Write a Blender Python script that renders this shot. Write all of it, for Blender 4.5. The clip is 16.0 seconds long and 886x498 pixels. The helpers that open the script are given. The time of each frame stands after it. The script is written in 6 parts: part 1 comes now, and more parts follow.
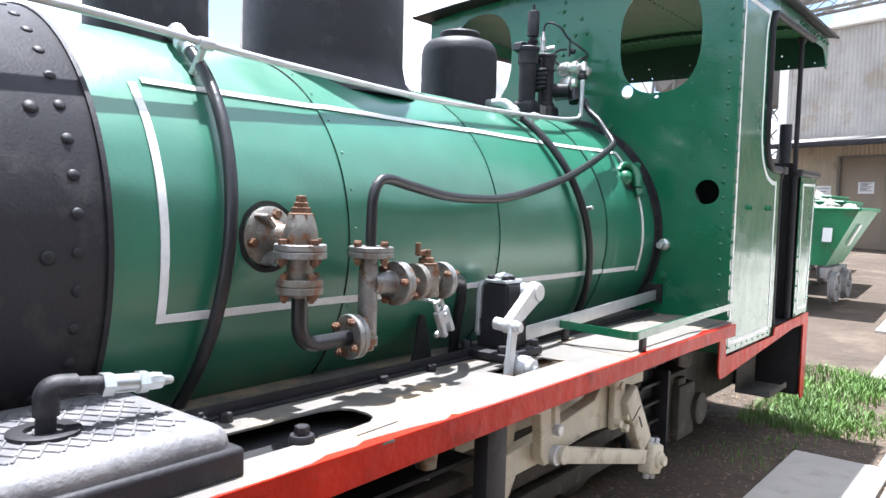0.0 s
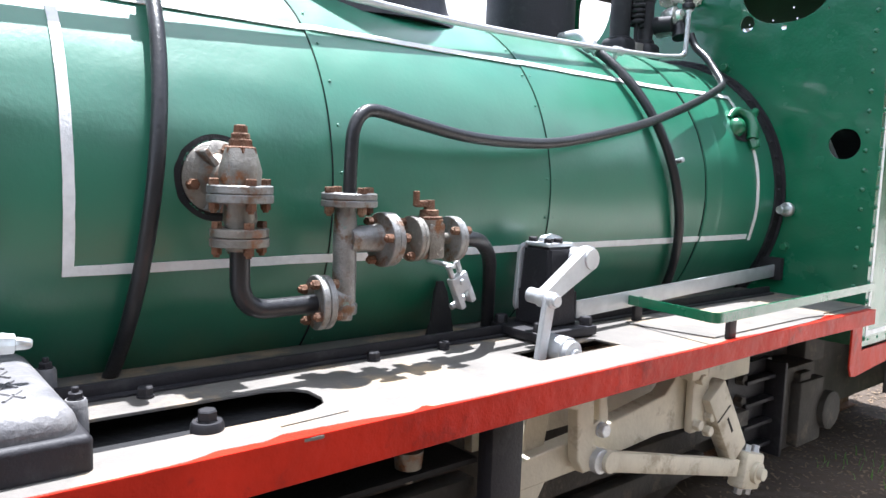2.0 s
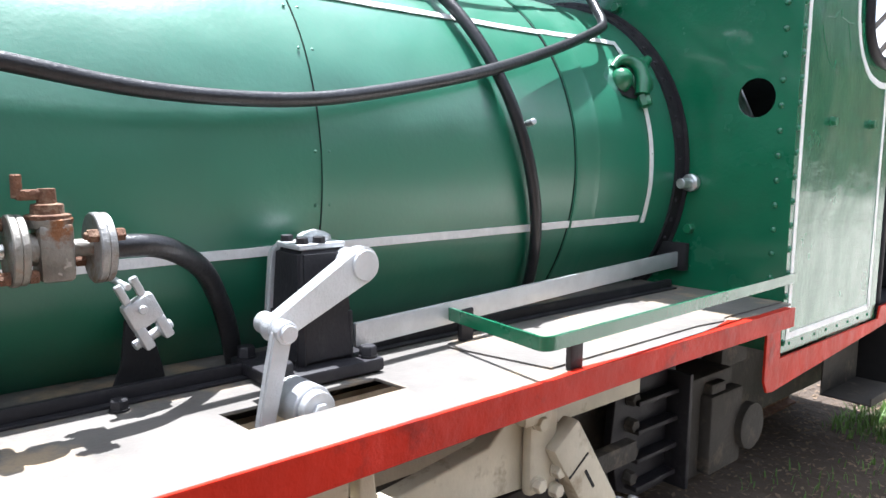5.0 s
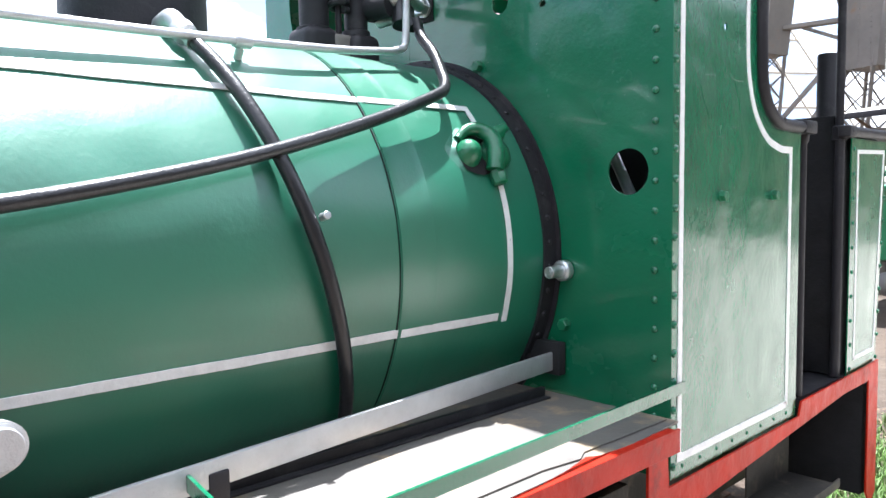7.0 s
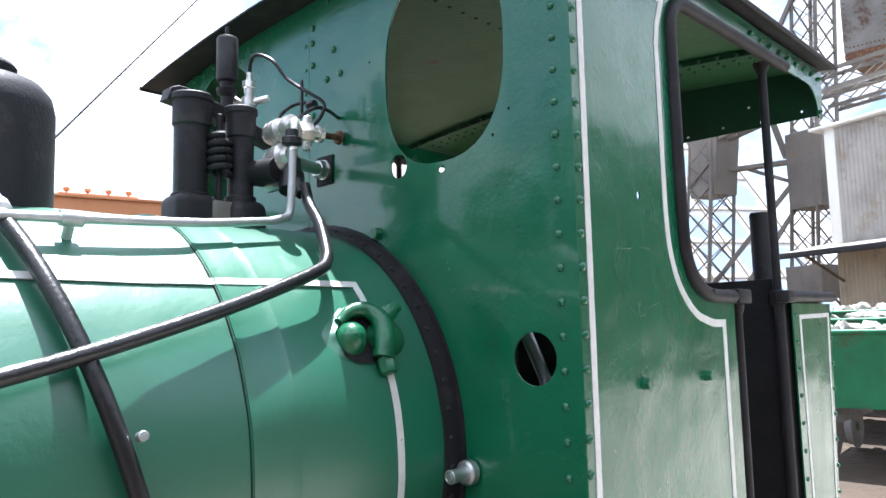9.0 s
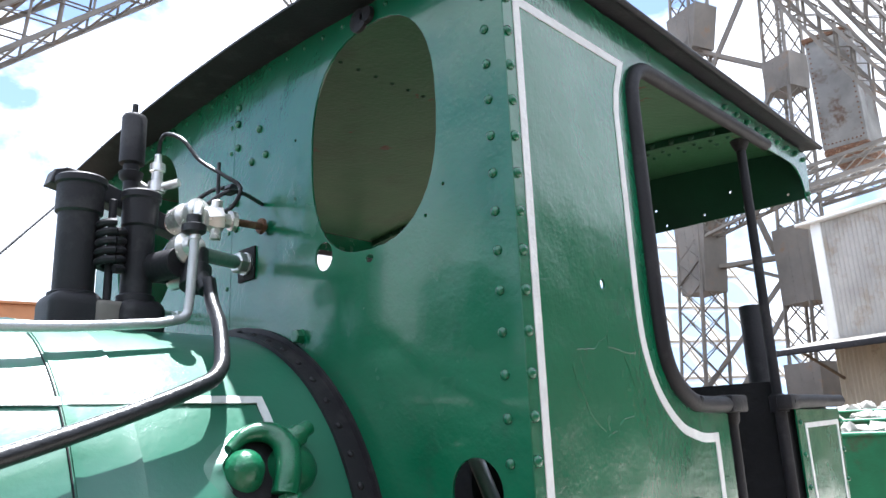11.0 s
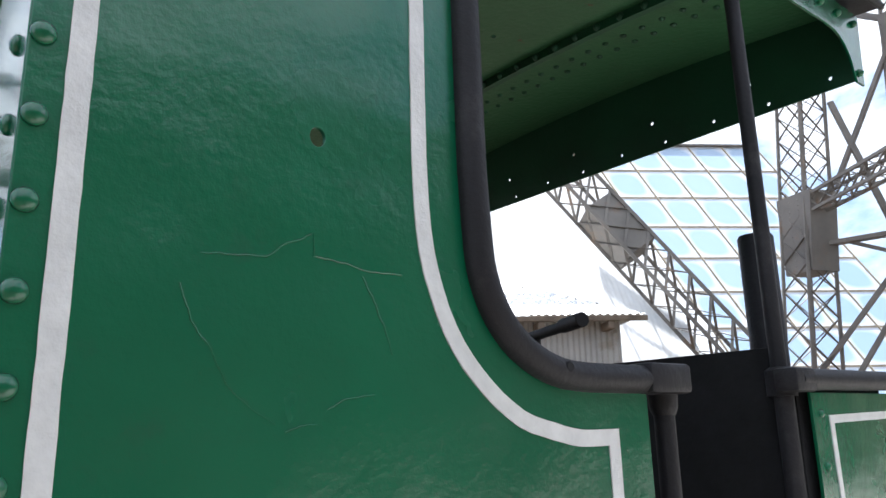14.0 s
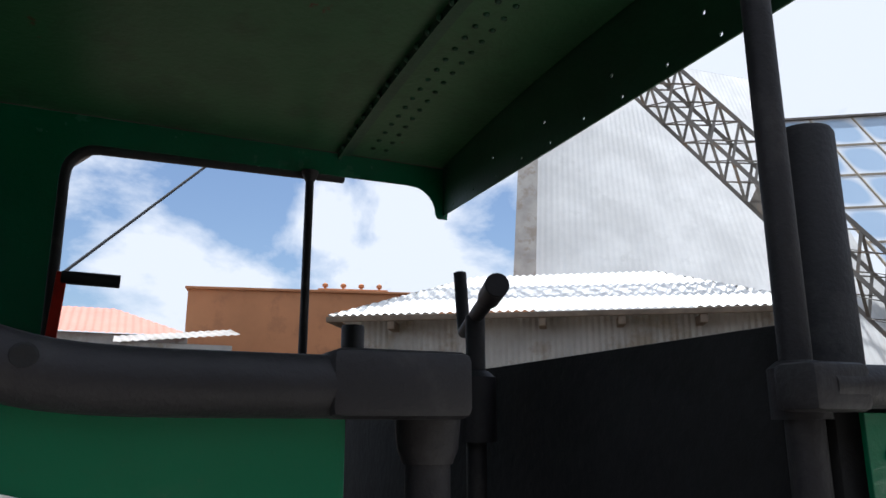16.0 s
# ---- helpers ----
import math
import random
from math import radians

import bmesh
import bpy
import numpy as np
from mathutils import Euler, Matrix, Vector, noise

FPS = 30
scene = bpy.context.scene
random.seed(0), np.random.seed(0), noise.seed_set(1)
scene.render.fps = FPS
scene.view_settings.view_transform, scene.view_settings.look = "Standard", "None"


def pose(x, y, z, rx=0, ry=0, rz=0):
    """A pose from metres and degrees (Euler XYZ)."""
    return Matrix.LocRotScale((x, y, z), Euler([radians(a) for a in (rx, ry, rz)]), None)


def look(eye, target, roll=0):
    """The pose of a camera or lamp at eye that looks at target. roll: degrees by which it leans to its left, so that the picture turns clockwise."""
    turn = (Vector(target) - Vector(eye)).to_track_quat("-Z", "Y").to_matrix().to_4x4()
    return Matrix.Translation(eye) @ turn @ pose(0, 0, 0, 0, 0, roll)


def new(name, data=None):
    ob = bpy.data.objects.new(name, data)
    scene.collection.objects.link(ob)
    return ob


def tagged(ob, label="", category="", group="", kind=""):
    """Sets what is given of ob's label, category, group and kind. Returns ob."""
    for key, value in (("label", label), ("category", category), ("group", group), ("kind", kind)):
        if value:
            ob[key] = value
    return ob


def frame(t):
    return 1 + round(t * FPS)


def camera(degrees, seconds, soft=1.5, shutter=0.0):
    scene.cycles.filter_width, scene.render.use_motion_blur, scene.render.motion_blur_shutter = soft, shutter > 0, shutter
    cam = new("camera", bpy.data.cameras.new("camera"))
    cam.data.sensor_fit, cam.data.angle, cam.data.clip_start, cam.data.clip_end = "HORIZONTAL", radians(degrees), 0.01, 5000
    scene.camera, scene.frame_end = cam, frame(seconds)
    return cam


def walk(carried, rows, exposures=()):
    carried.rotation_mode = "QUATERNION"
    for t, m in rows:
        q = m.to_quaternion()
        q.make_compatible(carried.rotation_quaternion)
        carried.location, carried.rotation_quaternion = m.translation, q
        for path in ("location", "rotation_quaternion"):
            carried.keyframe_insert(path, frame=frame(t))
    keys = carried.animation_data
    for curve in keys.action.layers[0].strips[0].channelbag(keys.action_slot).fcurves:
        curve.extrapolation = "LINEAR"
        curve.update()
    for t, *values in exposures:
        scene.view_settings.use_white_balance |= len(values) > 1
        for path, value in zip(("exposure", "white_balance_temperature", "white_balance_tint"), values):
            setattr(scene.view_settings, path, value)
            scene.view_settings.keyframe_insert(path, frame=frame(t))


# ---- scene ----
cam = camera(62.1, 16.0)
METRES, EYE, TILT, LEAN, TURN = 4.6, 1.6, 0.0, 0.0, 39.0
ROWS = [
    (0.0, 0.0, 0.0, 0.0, 0.1, -3.46, -1.66),
    (0.5, 0.0209, 0.0265, -0.0027, 0.18, -3.81, -1.64),
    (1.0, 0.0547, 0.0525, -0.0051, 6.14, -4.68, -1.87),
    (1.5, 0.0673, 0.0682, -0.0105, 9.76, -5.16, -1.78),
    (2.0, 0.0747, 0.0981, -0.0154, 11.72, -5.86, -1.93),
    (2.5, 0.0823, 0.1196, -0.0173, 12.9, -6.59, -2.05),
    (3.0, 0.099, 0.1417, -0.02, 13.83, -7.45, -1.26),
    (3.5, 0.1242, 0.1667, -0.021, 14.76, -7.98, -0.69),
    (4.0, 0.1391, 0.1901, -0.0219, 15.07, -8.44, -0.26),
    (4.5, 0.1446, 0.2285, -0.0203, 12.71, -8.8, -0.82),
    (5.0, 0.1607, 0.2582, -0.0161, 9.85, -7.59, -0.5),
    (7.5, 0.251, 0.3849, 0.0154, 8.27, -2.27, 0.59),
    (8.0, 0.2673, 0.3931, 0.0225, 9.83, 1.22, 0.97),
    (8.5, 0.2737, 0.4023, 0.03, 8.27, 3.35, 1.58),
    (9.0, 0.2735, 0.4281, 0.037, 5.39, 6.29, 1.28),
    (9.5, 0.2726, 0.4463, 0.0408, 2.93, 9.47, 1.59),
    (10.0, 0.2833, 0.4633, 0.0427, 2.57, 12.35, 2.37),
    (12.5, 0.3377, 0.5725, 0.0463, 10.38, 15.39, 1.32),
    (13.0, 0.3734, 0.6007, 0.0493, 13.01, 15.76, 1.12),
    (13.5, 0.3936, 0.634, 0.0454, 14.57, 15.96, 1.27),
    (14.0, 0.4057, 0.6797, 0.0415, 12.92, 13.59, 1.35),
    (14.5, 0.4251, 0.7171, 0.0411, 12.54, 13.11, 1.27),
    (15.0, 0.4552, 0.7555, 0.0447, 20.19, 13.44, -0.71),
    (15.5, 0.4652, 0.7915, 0.0431, 23.68, 13.56, -0.51),
    (16.0, 0.4734, 0.8313, 0.0489, 26.75, 13.52, 0.09),
]

EXPOSURES = [(0.0, 1.90, 5900, 12), (5.0, 1.95, 5900, 12), (7.5, 2.08, 5900, 12), (8.5, 1.80, 5900, 12), (10.0, 1.7, 5900, 12), (12.5, 1.93, 5900, 10), (13.5, 1.63, 5900, 10), (14.5, 1.0, 5900, 10), (15.0, 0.72, 5900, 10), (16.0, 0.48, 5900, 10)]
walk(cam, [(t, pose(0, 0, EYE, TILT, LEAN, TURN) @ pose(METRES * x, METRES * y, METRES * z, 90 + pitch, roll, yaw)) for t, x, y, z, yaw, pitch, roll in ROWS], EXPOSURES)

# ---- light ----
SUN_AWAY = Vector((0.175, -0.13, -1.0)).normalized()      # the way the sunlight travels
world = bpy.data.worlds.new("sky")
scene.world = world
world.use_nodes = True
wn, wl = world.node_tree.nodes, world.node_tree.links
wn.clear()
w_out = wn.new("ShaderNodeOutputWorld")
w_bg = wn.new("ShaderNodeBackground")
w_sky = wn.new("ShaderNodeTexSky")
w_sky.sky_type, w_sky.sun_disc = "NISHITA", False
w_sky.sun_elevation = math.asin(-SUN_AWAY.z)
w_sky.sun_rotation = math.atan2(-SUN_AWAY.x, -SUN_AWAY.y)
w_co = wn.new("ShaderNodeTexCoord")
w_map = wn.new("ShaderNodeMapping")
w_map.inputs["Scale"].default_value = (1.0, 1.0, 1.7)
w_noise = wn.new("ShaderNodeTexNoise")
w_noise.inputs["Scale"].default_value = 3.4
w_noise.inputs["Detail"].default_value = 9.0
w_noise.inputs["Roughness"].default_value = 0.55
w_noise.inputs["Distortion"].default_value = 0.25
w_ramp = wn.new("ShaderNodeValToRGB")
w_ramp.color_ramp.elements[0].position, w_ramp.color_ramp.elements[1].position = 0.41, 0.51
w_mix = wn.new("ShaderNodeMix")
w_mix.data_type = "RGBA"
w_mix.inputs["B"].default_value = (7.6, 7.75, 8.0, 1)
wl.new(w_co.outputs["Generated"], w_map.inputs["Vector"])
wl.new(w_map.outputs["Vector"], w_noise.inputs["Vector"])
wl.new(w_noise.outputs["Fac"], w_ramp.inputs["Fac"])
wl.new(w_ramp.outputs["Color"], w_mix.inputs["Factor"])
wl.new(w_sky.outputs["Color"], w_mix.inputs["A"])
wl.new(w_mix.outputs["Result"], w_bg.inputs["Color"])
w_bg.inputs["Strength"].default_value = 0.085
wl.new(w_bg.outputs["Background"], w_out.inputs["Surface"])
sun = new("sun", bpy.data.lights.new("sun", "SUN"))
sun.data.energy, sun.data.angle, sun.data.color = 5.0, radians(0.6), (1.0, 0.975, 0.94)
sun.matrix_world = look(-SUN_AWAY * 30, (0, 0, 0))

# ---- materials ----
def material(name, col, rough=0.5, metal=0.0, var=0.15, scale=5.0, bump=0.1, bump_scale=60.0, stain=None, stain_at=0.62, stain_scale=9.0,
             coat=0.0, coat_rough=0.08, coat_ior=1.5, spec=0.5, wave=0.0, wave_scale=5.0, chip=None, chip_at=0.68, chip_scale=30.0, per_piece=0.0, glass=False):
    """A painted, rusted or bare surface with broad variation, stains, chips and fine relief, in metres."""
    m = bpy.data.materials.new(name)
    m.use_nodes = True
    n, l = m.node_tree.nodes, m.node_tree.links
    b = n["Principled BSDF"]
    co = n.new("ShaderNodeTexCoord")

    def noise_at(s, detail=4.0, rough_=0.6):
        k = n.new("ShaderNodeTexNoise")
        k.inputs["Scale"].default_value, k.inputs["Detail"].default_value, k.inputs["Roughness"].default_value = s, detail, rough_
        l.new(co.outputs["Object"], k.inputs["Vector"])
        return k.outputs["Fac"]

    def ramp(src, a, b_):
        k = n.new("ShaderNodeMapRange")
        k.inputs["From Min"].default_value, k.inputs["From Max"].default_value = a, b_
        l.new(src, k.inputs["Value"])
        return k.outputs["Result"]

    def mix(fac, a, b_):
        k = n.new("ShaderNodeMix")
        k.data_type = "RGBA"
        l.new(fac, k.inputs["Factor"])
        for slot, v in (("A", a), ("B", b_)):
            if isinstance(v, tuple):
                k.inputs[slot].default_value = (*v[:3], 1)
            else:
                l.new(v, k.inputs[slot])
        return k.outputs["Result"]

    dark, light = tuple(c * (1 - var) for c in col), tuple(min(1, c * (1 + var)) for c in col)
    colour = mix(ramp(noise_at(scale), 0.3, 0.7), dark, light)
    rough_src = None
    if stain:
        mask = ramp(noise_at(stain_scale, 6.0, 0.68), stain_at - 0.06, stain_at + 0.06)
        colour = mix(mask, colour, stain)
    if chip:
        mask = ramp(noise_at(chip_scale, 5.0, 0.6), chip_at - 0.015, chip_at + 0.015)
        colour = mix(mask, colour, chip)
    if per_piece:
        info = n.new("ShaderNodeObjectInfo")
        hsv = n.new("ShaderNodeHueSaturation")
        l.new(ramp(info.outputs["Random"], 0, 1), hsv.inputs["Value"])
        hsv.inputs["Value"].default_value = 1
        k = n.new("ShaderNodeMapRange")
        k.inputs["To Min"].default_value, k.inputs["To Max"].default_value = 1 - per_piece, 1 + per_piece
        l.new(info.outputs["Random"], k.inputs["Value"])
        l.new(k.outputs["Result"], hsv.inputs["Value"])
        l.new(colour, hsv.inputs["Color"])
        colour = hsv.outputs["Color"]
    l.new(colour, b.inputs["Base Color"])
    k = n.new("ShaderNodeMapRange")
    k.inputs["To Min"].default_value, k.inputs["To Max"].default_value = max(0.03, rough - 0.08), min(1, rough + 0.1)
    l.new(noise_at(scale * 2.3), k.inputs["Value"])
    l.new(k.outputs["Result"], b.inputs["Roughness"])
    b.inputs["Metallic"].default_value = metal
    b.inputs["Specular IOR Level"].default_value = spec
    if coat:
        b.inputs["Coat Weight"].default_value, b.inputs["Coat Roughness"].default_value = coat, coat_rough
        b.inputs["Coat IOR"].default_value = coat_ior
    normal = None
    for strength, s, d in ((wave, wave_scale, 1.0), (bump, bump_scale, 4.0)):
        if strength:
            k = n.new("ShaderNodeBump")
            k.inputs["Strength"].default_value, k.inputs["Distance"].default_value = 1.0, strength * (0.02 if s < 20 else 0.006)
            l.new(noise_at(s, d), k.inputs["Height"])
            if normal:
                l.new(normal, k.inputs["Normal"])
            normal = k.outputs["Normal"]
    if normal:
        l.new(normal, b.inputs["Normal"])
    return m


RUST, DUST = (0.16, 0.06, 0.025), (0.32, 0.27, 0.2)
GREEN = material("green_paint", (0.006, 0.115, 0.052), 0.24, var=0.12, scale=2.5, bump=0.23, bump_scale=55, wave=0.6, wave_scale=5.5, coat=0.45,
                 stain=(0.012, 0.10, 0.05), stain_at=0.66, chip=(0.02, 0.06, 0.035), chip_at=0.78)
GREEN_BOILER = material("green_boiler_paint", (0.007, 0.135, 0.073), 0.43, spec=0.9, coat=0.65, coat_rough=0.27, var=0.12, scale=2.5, bump=0.11, bump_scale=65, wave=0.5, wave_scale=4.5,
                        stain=(0.010, 0.135, 0.072), stain_at=0.64, chip=(0.02, 0.07, 0.045), chip_at=0.80)
GREEN_OLD = material("green_paint_thick", (0.008, 0.13, 0.055), 0.3, var=0.25, scale=6, bump=0.6, bump_scale=45, coat=0.3, stain=(0.02, 0.05, 0.03), stain_at=0.65)
BLACK = material("black_paint", (0.016, 0.015, 0.018), 0.55, spec=0.35, var=0.3, scale=4, bump=0.2, bump_scale=120, stain=(0.035, 0.033, 0.035), stain_at=0.6, chip=(0.06, 0.055, 0.055), chip_at=0.75)
BLACK_PIPE = material("black_pipe_paint", (0.014, 0.014, 0.016), 0.32, var=0.3, scale=12, bump=0.25, bump_scale=90, chip=(0.25, 0.23, 0.21), chip_at=0.80, chip_scale=25)
# Near-black for sooty and black iron, and for shade painted in holes and cut-outs.
SOOT_AND_SHADE = material("soot_and_shade", (0.008, 0.008, 0.009), 0.85, var=0.4, scale=8, bump=0.5, bump_scale=60)
GREY_BOARD = material("worn_grey_paint", (0.130, 0.119, 0.106), 0.6, var=0.2, scale=5, bump=0.25, bump_scale=70, stain=(0.27, 0.205, 0.135), stain_at=0.57, stain_scale=5.5,
                      chip=(0.17, 0.08, 0.035), chip_at=0.74, chip_scale=24)
WORN_BLACK = material("worn_black_paint", (0.10, 0.098, 0.104), 0.5, var=0.25, scale=7, bump=0.4, bump_scale=90, stain=(0.17, 0.165, 0.165), stain_at=0.50, stain_scale=6, chip=(0.16, 0.15, 0.14), chip_at=0.72)
RED = material("red_paint", (0.42, 0.020, 0.008), 0.42, spec=0.15, var=0.2, scale=5, bump=0.5, bump_scale=45, wave=0.6, wave_scale=9, stain=(0.25, 0.018, 0.012), stain_at=0.62, chip=(0.12, 0.03, 0.02), chip_at=0.76)
WHITE_LINE = material("white_line_paint", (0.74, 0.74, 0.73), 0.45, var=0.09, scale=30, bump=0.3, chip=(0.2, 0.24, 0.2), chip_at=0.715, chip_scale=55)
SILVER = material("silver_paint", (0.55, 0.56, 0.57), 0.38, 0.55, var=0.1, scale=14, bump=0.3, bump_scale=150, chip=(0.25, 0.24, 0.23), chip_at=0.76)
POLISHED = material("pale_plated_brass", (0.78, 0.77, 0.74), 0.24, 0.65, var=0.12, scale=20, bump=0.2, stain=(0.45, 0.43, 0.40), stain_at=0.66)
CHROME = material("bright_steel", (0.62, 0.62, 0.60), 0.18, 1.0, var=0.12, scale=20, bump=0.15, stain=(0.3, 0.29, 0.27), stain_at=0.68)
ZINC = material("zinc_plated", (0.55, 0.57, 0.57), 0.33, 0.85, var=0.15, scale=25, bump=0.2)
BRONZE = material("weathered_gunmetal", (0.215, 0.20, 0.175), 0.40, 0.5, var=0.35, scale=18, bump=0.4, bump_scale=120, stain=(0.20, 0.085, 0.035), stain_at=0.57, stain_scale=16,
                  chip=(0.33, 0.31, 0.28), chip_at=0.66, chip_scale=30)
BRONZE_GREY = material("weathered_grey_bronze", (0.25, 0.245, 0.235), 0.38, 0.55, var=0.3, scale=22, bump=0.4, bump_scale=120, stain=(0.16, 0.09, 0.05), stain_at=0.58, stain_scale=20,
                       chip=(0.20, 0.27, 0.25), chip_at=0.67, chip_scale=24)
RUSTY = material("rusty_iron", (0.135, 0.062, 0.032), 0.75, 0.1, var=0.45, scale=30, bump=1.0, bump_scale=140, stain=(0.24, 0.16, 0.10), stain_at=0.58, stain_scale=25)
CREAM = material("cream_paint", (0.52, 0.47, 0.36), 0.5, var=0.15, scale=6, bump=0.3, bump_scale=60, stain=(0.30, 0.25, 0.17), stain_at=0.62, chip=(0.2, 0.13, 0.08), chip_at=0.76)
FRAME_GREY = material("dusty_frame_paint", (0.045, 0.040, 0.034), 0.75, var=0.3, scale=6, bump=0.5, stain=(0.11, 0.09, 0.065), stain_at=0.60)
CEILING_GREEN = material("olive_ceiling_paint", (0.040, 0.124, 0.056), 0.34, spec=0.25, var=0.2, scale=3, bump=0.3, stain=(0.034, 0.098, 0.045), stain_at=0.56, stain_scale=3, chip=(0.10, 0.035, 0.02), chip_at=0.70, chip_scale=9)
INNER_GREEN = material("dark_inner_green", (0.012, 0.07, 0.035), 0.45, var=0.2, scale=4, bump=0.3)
IRON_CLAD = material("galvanised_sheet", (0.38, 0.36, 0.33), 0.5, 0.25, var=0.2, scale=1.2, bump=0.3, stain=(0.29, 0.25, 0.20), stain_at=0.58, stain_scale=1.6)
TAN_CLAD = material("tan_sheet", (0.42, 0.36, 0.27), 0.6, 0.1, var=0.15, scale=1.0, bump=0.3, stain=(0.27, 0.22, 0.16), stain_at=0.6, stain_scale=2.0)
ROOF_WHITE = material("pale_roof_sheet", (0.78, 0.77, 0.74), 0.5, 0.15, var=0.12, scale=0.5, bump=0.2, stain=(0.72, 0.71, 0.68), stain_at=0.62, stain_scale=0.8)
SKIP_STEEL = material("stained_skip_plate", (0.20, 0.195, 0.185), 0.55, 0.2, var=0.3, scale=1.4, bump=0.4, stain=(0.10, 0.062, 0.04), stain_at=0.60, stain_scale=1.8)
STEEL_GREY = material("weathered_steelwork", (0.185, 0.168, 0.148), 0.6, 0.15, var=0.25, scale=1.0, bump=0.4, stain=(0.22, 0.15, 0.10), stain_at=0.63, stain_scale=2.0)
ORANGE_WALL = material("orange_plaster", (0.45, 0.20, 0.09), 0.85, var=0.1, scale=0.6, bump=0.3, stain=(0.36, 0.16, 0.08), stain_at=0.6, stain_scale=0.7)
RED_ROOF = material("red_roof_sheet", (0.55, 0.19, 0.13), 0.6, var=0.12, scale=0.8, bump=0.2)
DOOR_BROWN = material("brown_door_paint", (0.25, 0.20, 0.15), 0.55, var=0.1, scale=2, bump=0.2)
# Kept dark so that the added east wall throws little light back.
BLOCKER_DARK = material("plain_dark_wall", (0.075, 0.075, 0.06), 0.85, var=0.2, scale=1.0, bump=0.3)
PAPER = material("white_paper", (0.75, 0.75, 0.74), 0.8, var=0.04, bump=0.1)
INK = material("dark_ink", (0.06, 0.06, 0.07), 0.8, var=0.05, bump=0.0)
DIRT = material("dry_earth", (0.066, 0.047, 0.032), 0.95, var=0.3, scale=1.5, bump=2.0, bump_scale=35, wave=1.5, wave_scale=8, stain=(0.11, 0.083, 0.058), stain_at=0.60, stain_scale=1.8, chip=(0.06, 0.045, 0.03), chip_at=0.66, chip_scale=40)
PAVE = material("concrete_paving", (0.39, 0.36, 0.32), 0.85, var=0.15, scale=1.2, bump=0.6, bump_scale=50, stain=(0.30, 0.27, 0.23), stain_at=0.6, stain_scale=2.5, per_piece=0.1)
LEAF = material("grass_blade", (0.10, 0.19, 0.035), 0.6, var=0.4, scale=3, bump=0.0)
LITTER = material("dry_leaf_litter", (0.17, 0.12, 0.075), 0.9, var=0.5, scale=9, bump=0.2)
ROCK = material("grey_rock", (0.33, 0.31, 0.28), 0.9, var=0.3, scale=12, bump=1.0, bump_scale=40)
WAGON_GREEN = material("wagon_green_paint", (0.015, 0.17, 0.075), 0.4, var=0.25, scale=3, bump=0.4, stain=(0.05, 0.10, 0.05), stain_at=0.62, stain_scale=4)
WHEEL_GREY = material("grey_wheel_paint", (0.22, 0.21, 0.21), 0.6, var=0.2, scale=6, bump=0.4)
CABLE = material("black_cable", (0.02, 0.02, 0.02), 0.6, var=0.1, bump=0.0)
WOOD = material("old_timber", (0.16, 0.12, 0.085), 0.8, var=0.3, scale=5, bump=0.6)
GLASS_ROOF = material("glazing", (0.60, 0.66, 0.74), 0.15, 0.0, var=0.1, scale=0.3, bump=0.0, coat=0.5)


def frosted_rim(m):
    """Frosted white rims and a blue middle, the sky's reflection painted in, on each pane of the sloping glazing."""
    n, l = m.node_tree.nodes, m.node_tree.links
    co, sep = n.new("ShaderNodeTexCoord"), n.new("ShaderNodeSeparateXYZ")
    l.new(co.outputs["Generated"], sep.inputs[0])

    def calc(op, a, b):
        k = n.new("ShaderNodeMath")
        k.operation = op
        for slot, v in zip(k.inputs, (a, b)):
            if isinstance(v, (int, float)):
                slot.default_value = v
            else:
                l.new(v, slot)
        return k.outputs[0]
    v = calc("SUBTRACT", 1.0, sep.outputs["Z"])
    u = calc("SUBTRACT", calc("MULTIPLY", sep.outputs["X"], 2.040), calc("MULTIPLY", v, 1.040))
    prod = calc("MULTIPLY", calc("MULTIPLY", u, calc("SUBTRACT", 1.0, u)), calc("MULTIPLY", v, calc("SUBTRACT", 1.0, v)))
    ramp = n.new("ShaderNodeMapRange")
    ramp.interpolation_type = "SMOOTHSTEP"
    ramp.inputs["From Min"].default_value, ramp.inputs["From Max"].default_value = 0.0, 0.034
    l.new(prod, ramp.inputs["Value"])
    mx = n.new("ShaderNodeMix")
    mx.data_type = "RGBA"
    # The second colour carries the blue reflection as base colour.
    mx.inputs["A"].default_value, mx.inputs["B"].default_value = (0.66, 0.68, 0.70, 1), (0.32, 0.43, 0.57, 1)
    l.new(ramp.outputs["Result"], mx.inputs["Factor"])
    l.new(mx.outputs["Result"], n["Principled BSDF"].inputs["Base Color"])


frosted_rim(GLASS_ROOF)

# ---- building helpers ----
def empty(name, at, label="", category="", group="", kind=""):
    ob = new(name)
    ob.location = at
    bpy.context.view_layer.update()
    return tagged(ob, label, category, group, kind)


def origin_of(ob):
    p = Vector((0, 0, 0))
    while ob is not None:
        p += ob.location
        ob = ob.parent
    return p


def link_mesh(name, me, mat, parent=None, label="", smooth=True):
    ob = new(name, me)
    me.materials.clear()
    me.materials.append(mat)
    if parent is not None:
        me.transform(Matrix.Translation(-origin_of(parent)))
        ob.parent = parent
    if smooth:
        me.shade_smooth()
        me.set_sharp_from_angle(angle=radians(38))
    if label:
        ob["label"] = label
    return ob


def part(name, bm, mat, parent=None, label="", smooth=True, outward=False):
    """Links a bmesh, built in the world's metres, as one mesh object under a thing or a part."""
    me = bpy.data.meshes.new(name)
    if not outward:
        bmesh.ops.recalc_face_normals(bm, faces=bm.faces)
    bm.to_mesh(me)
    bm.free()
    return link_mesh(name, me, mat, parent, label, smooth)


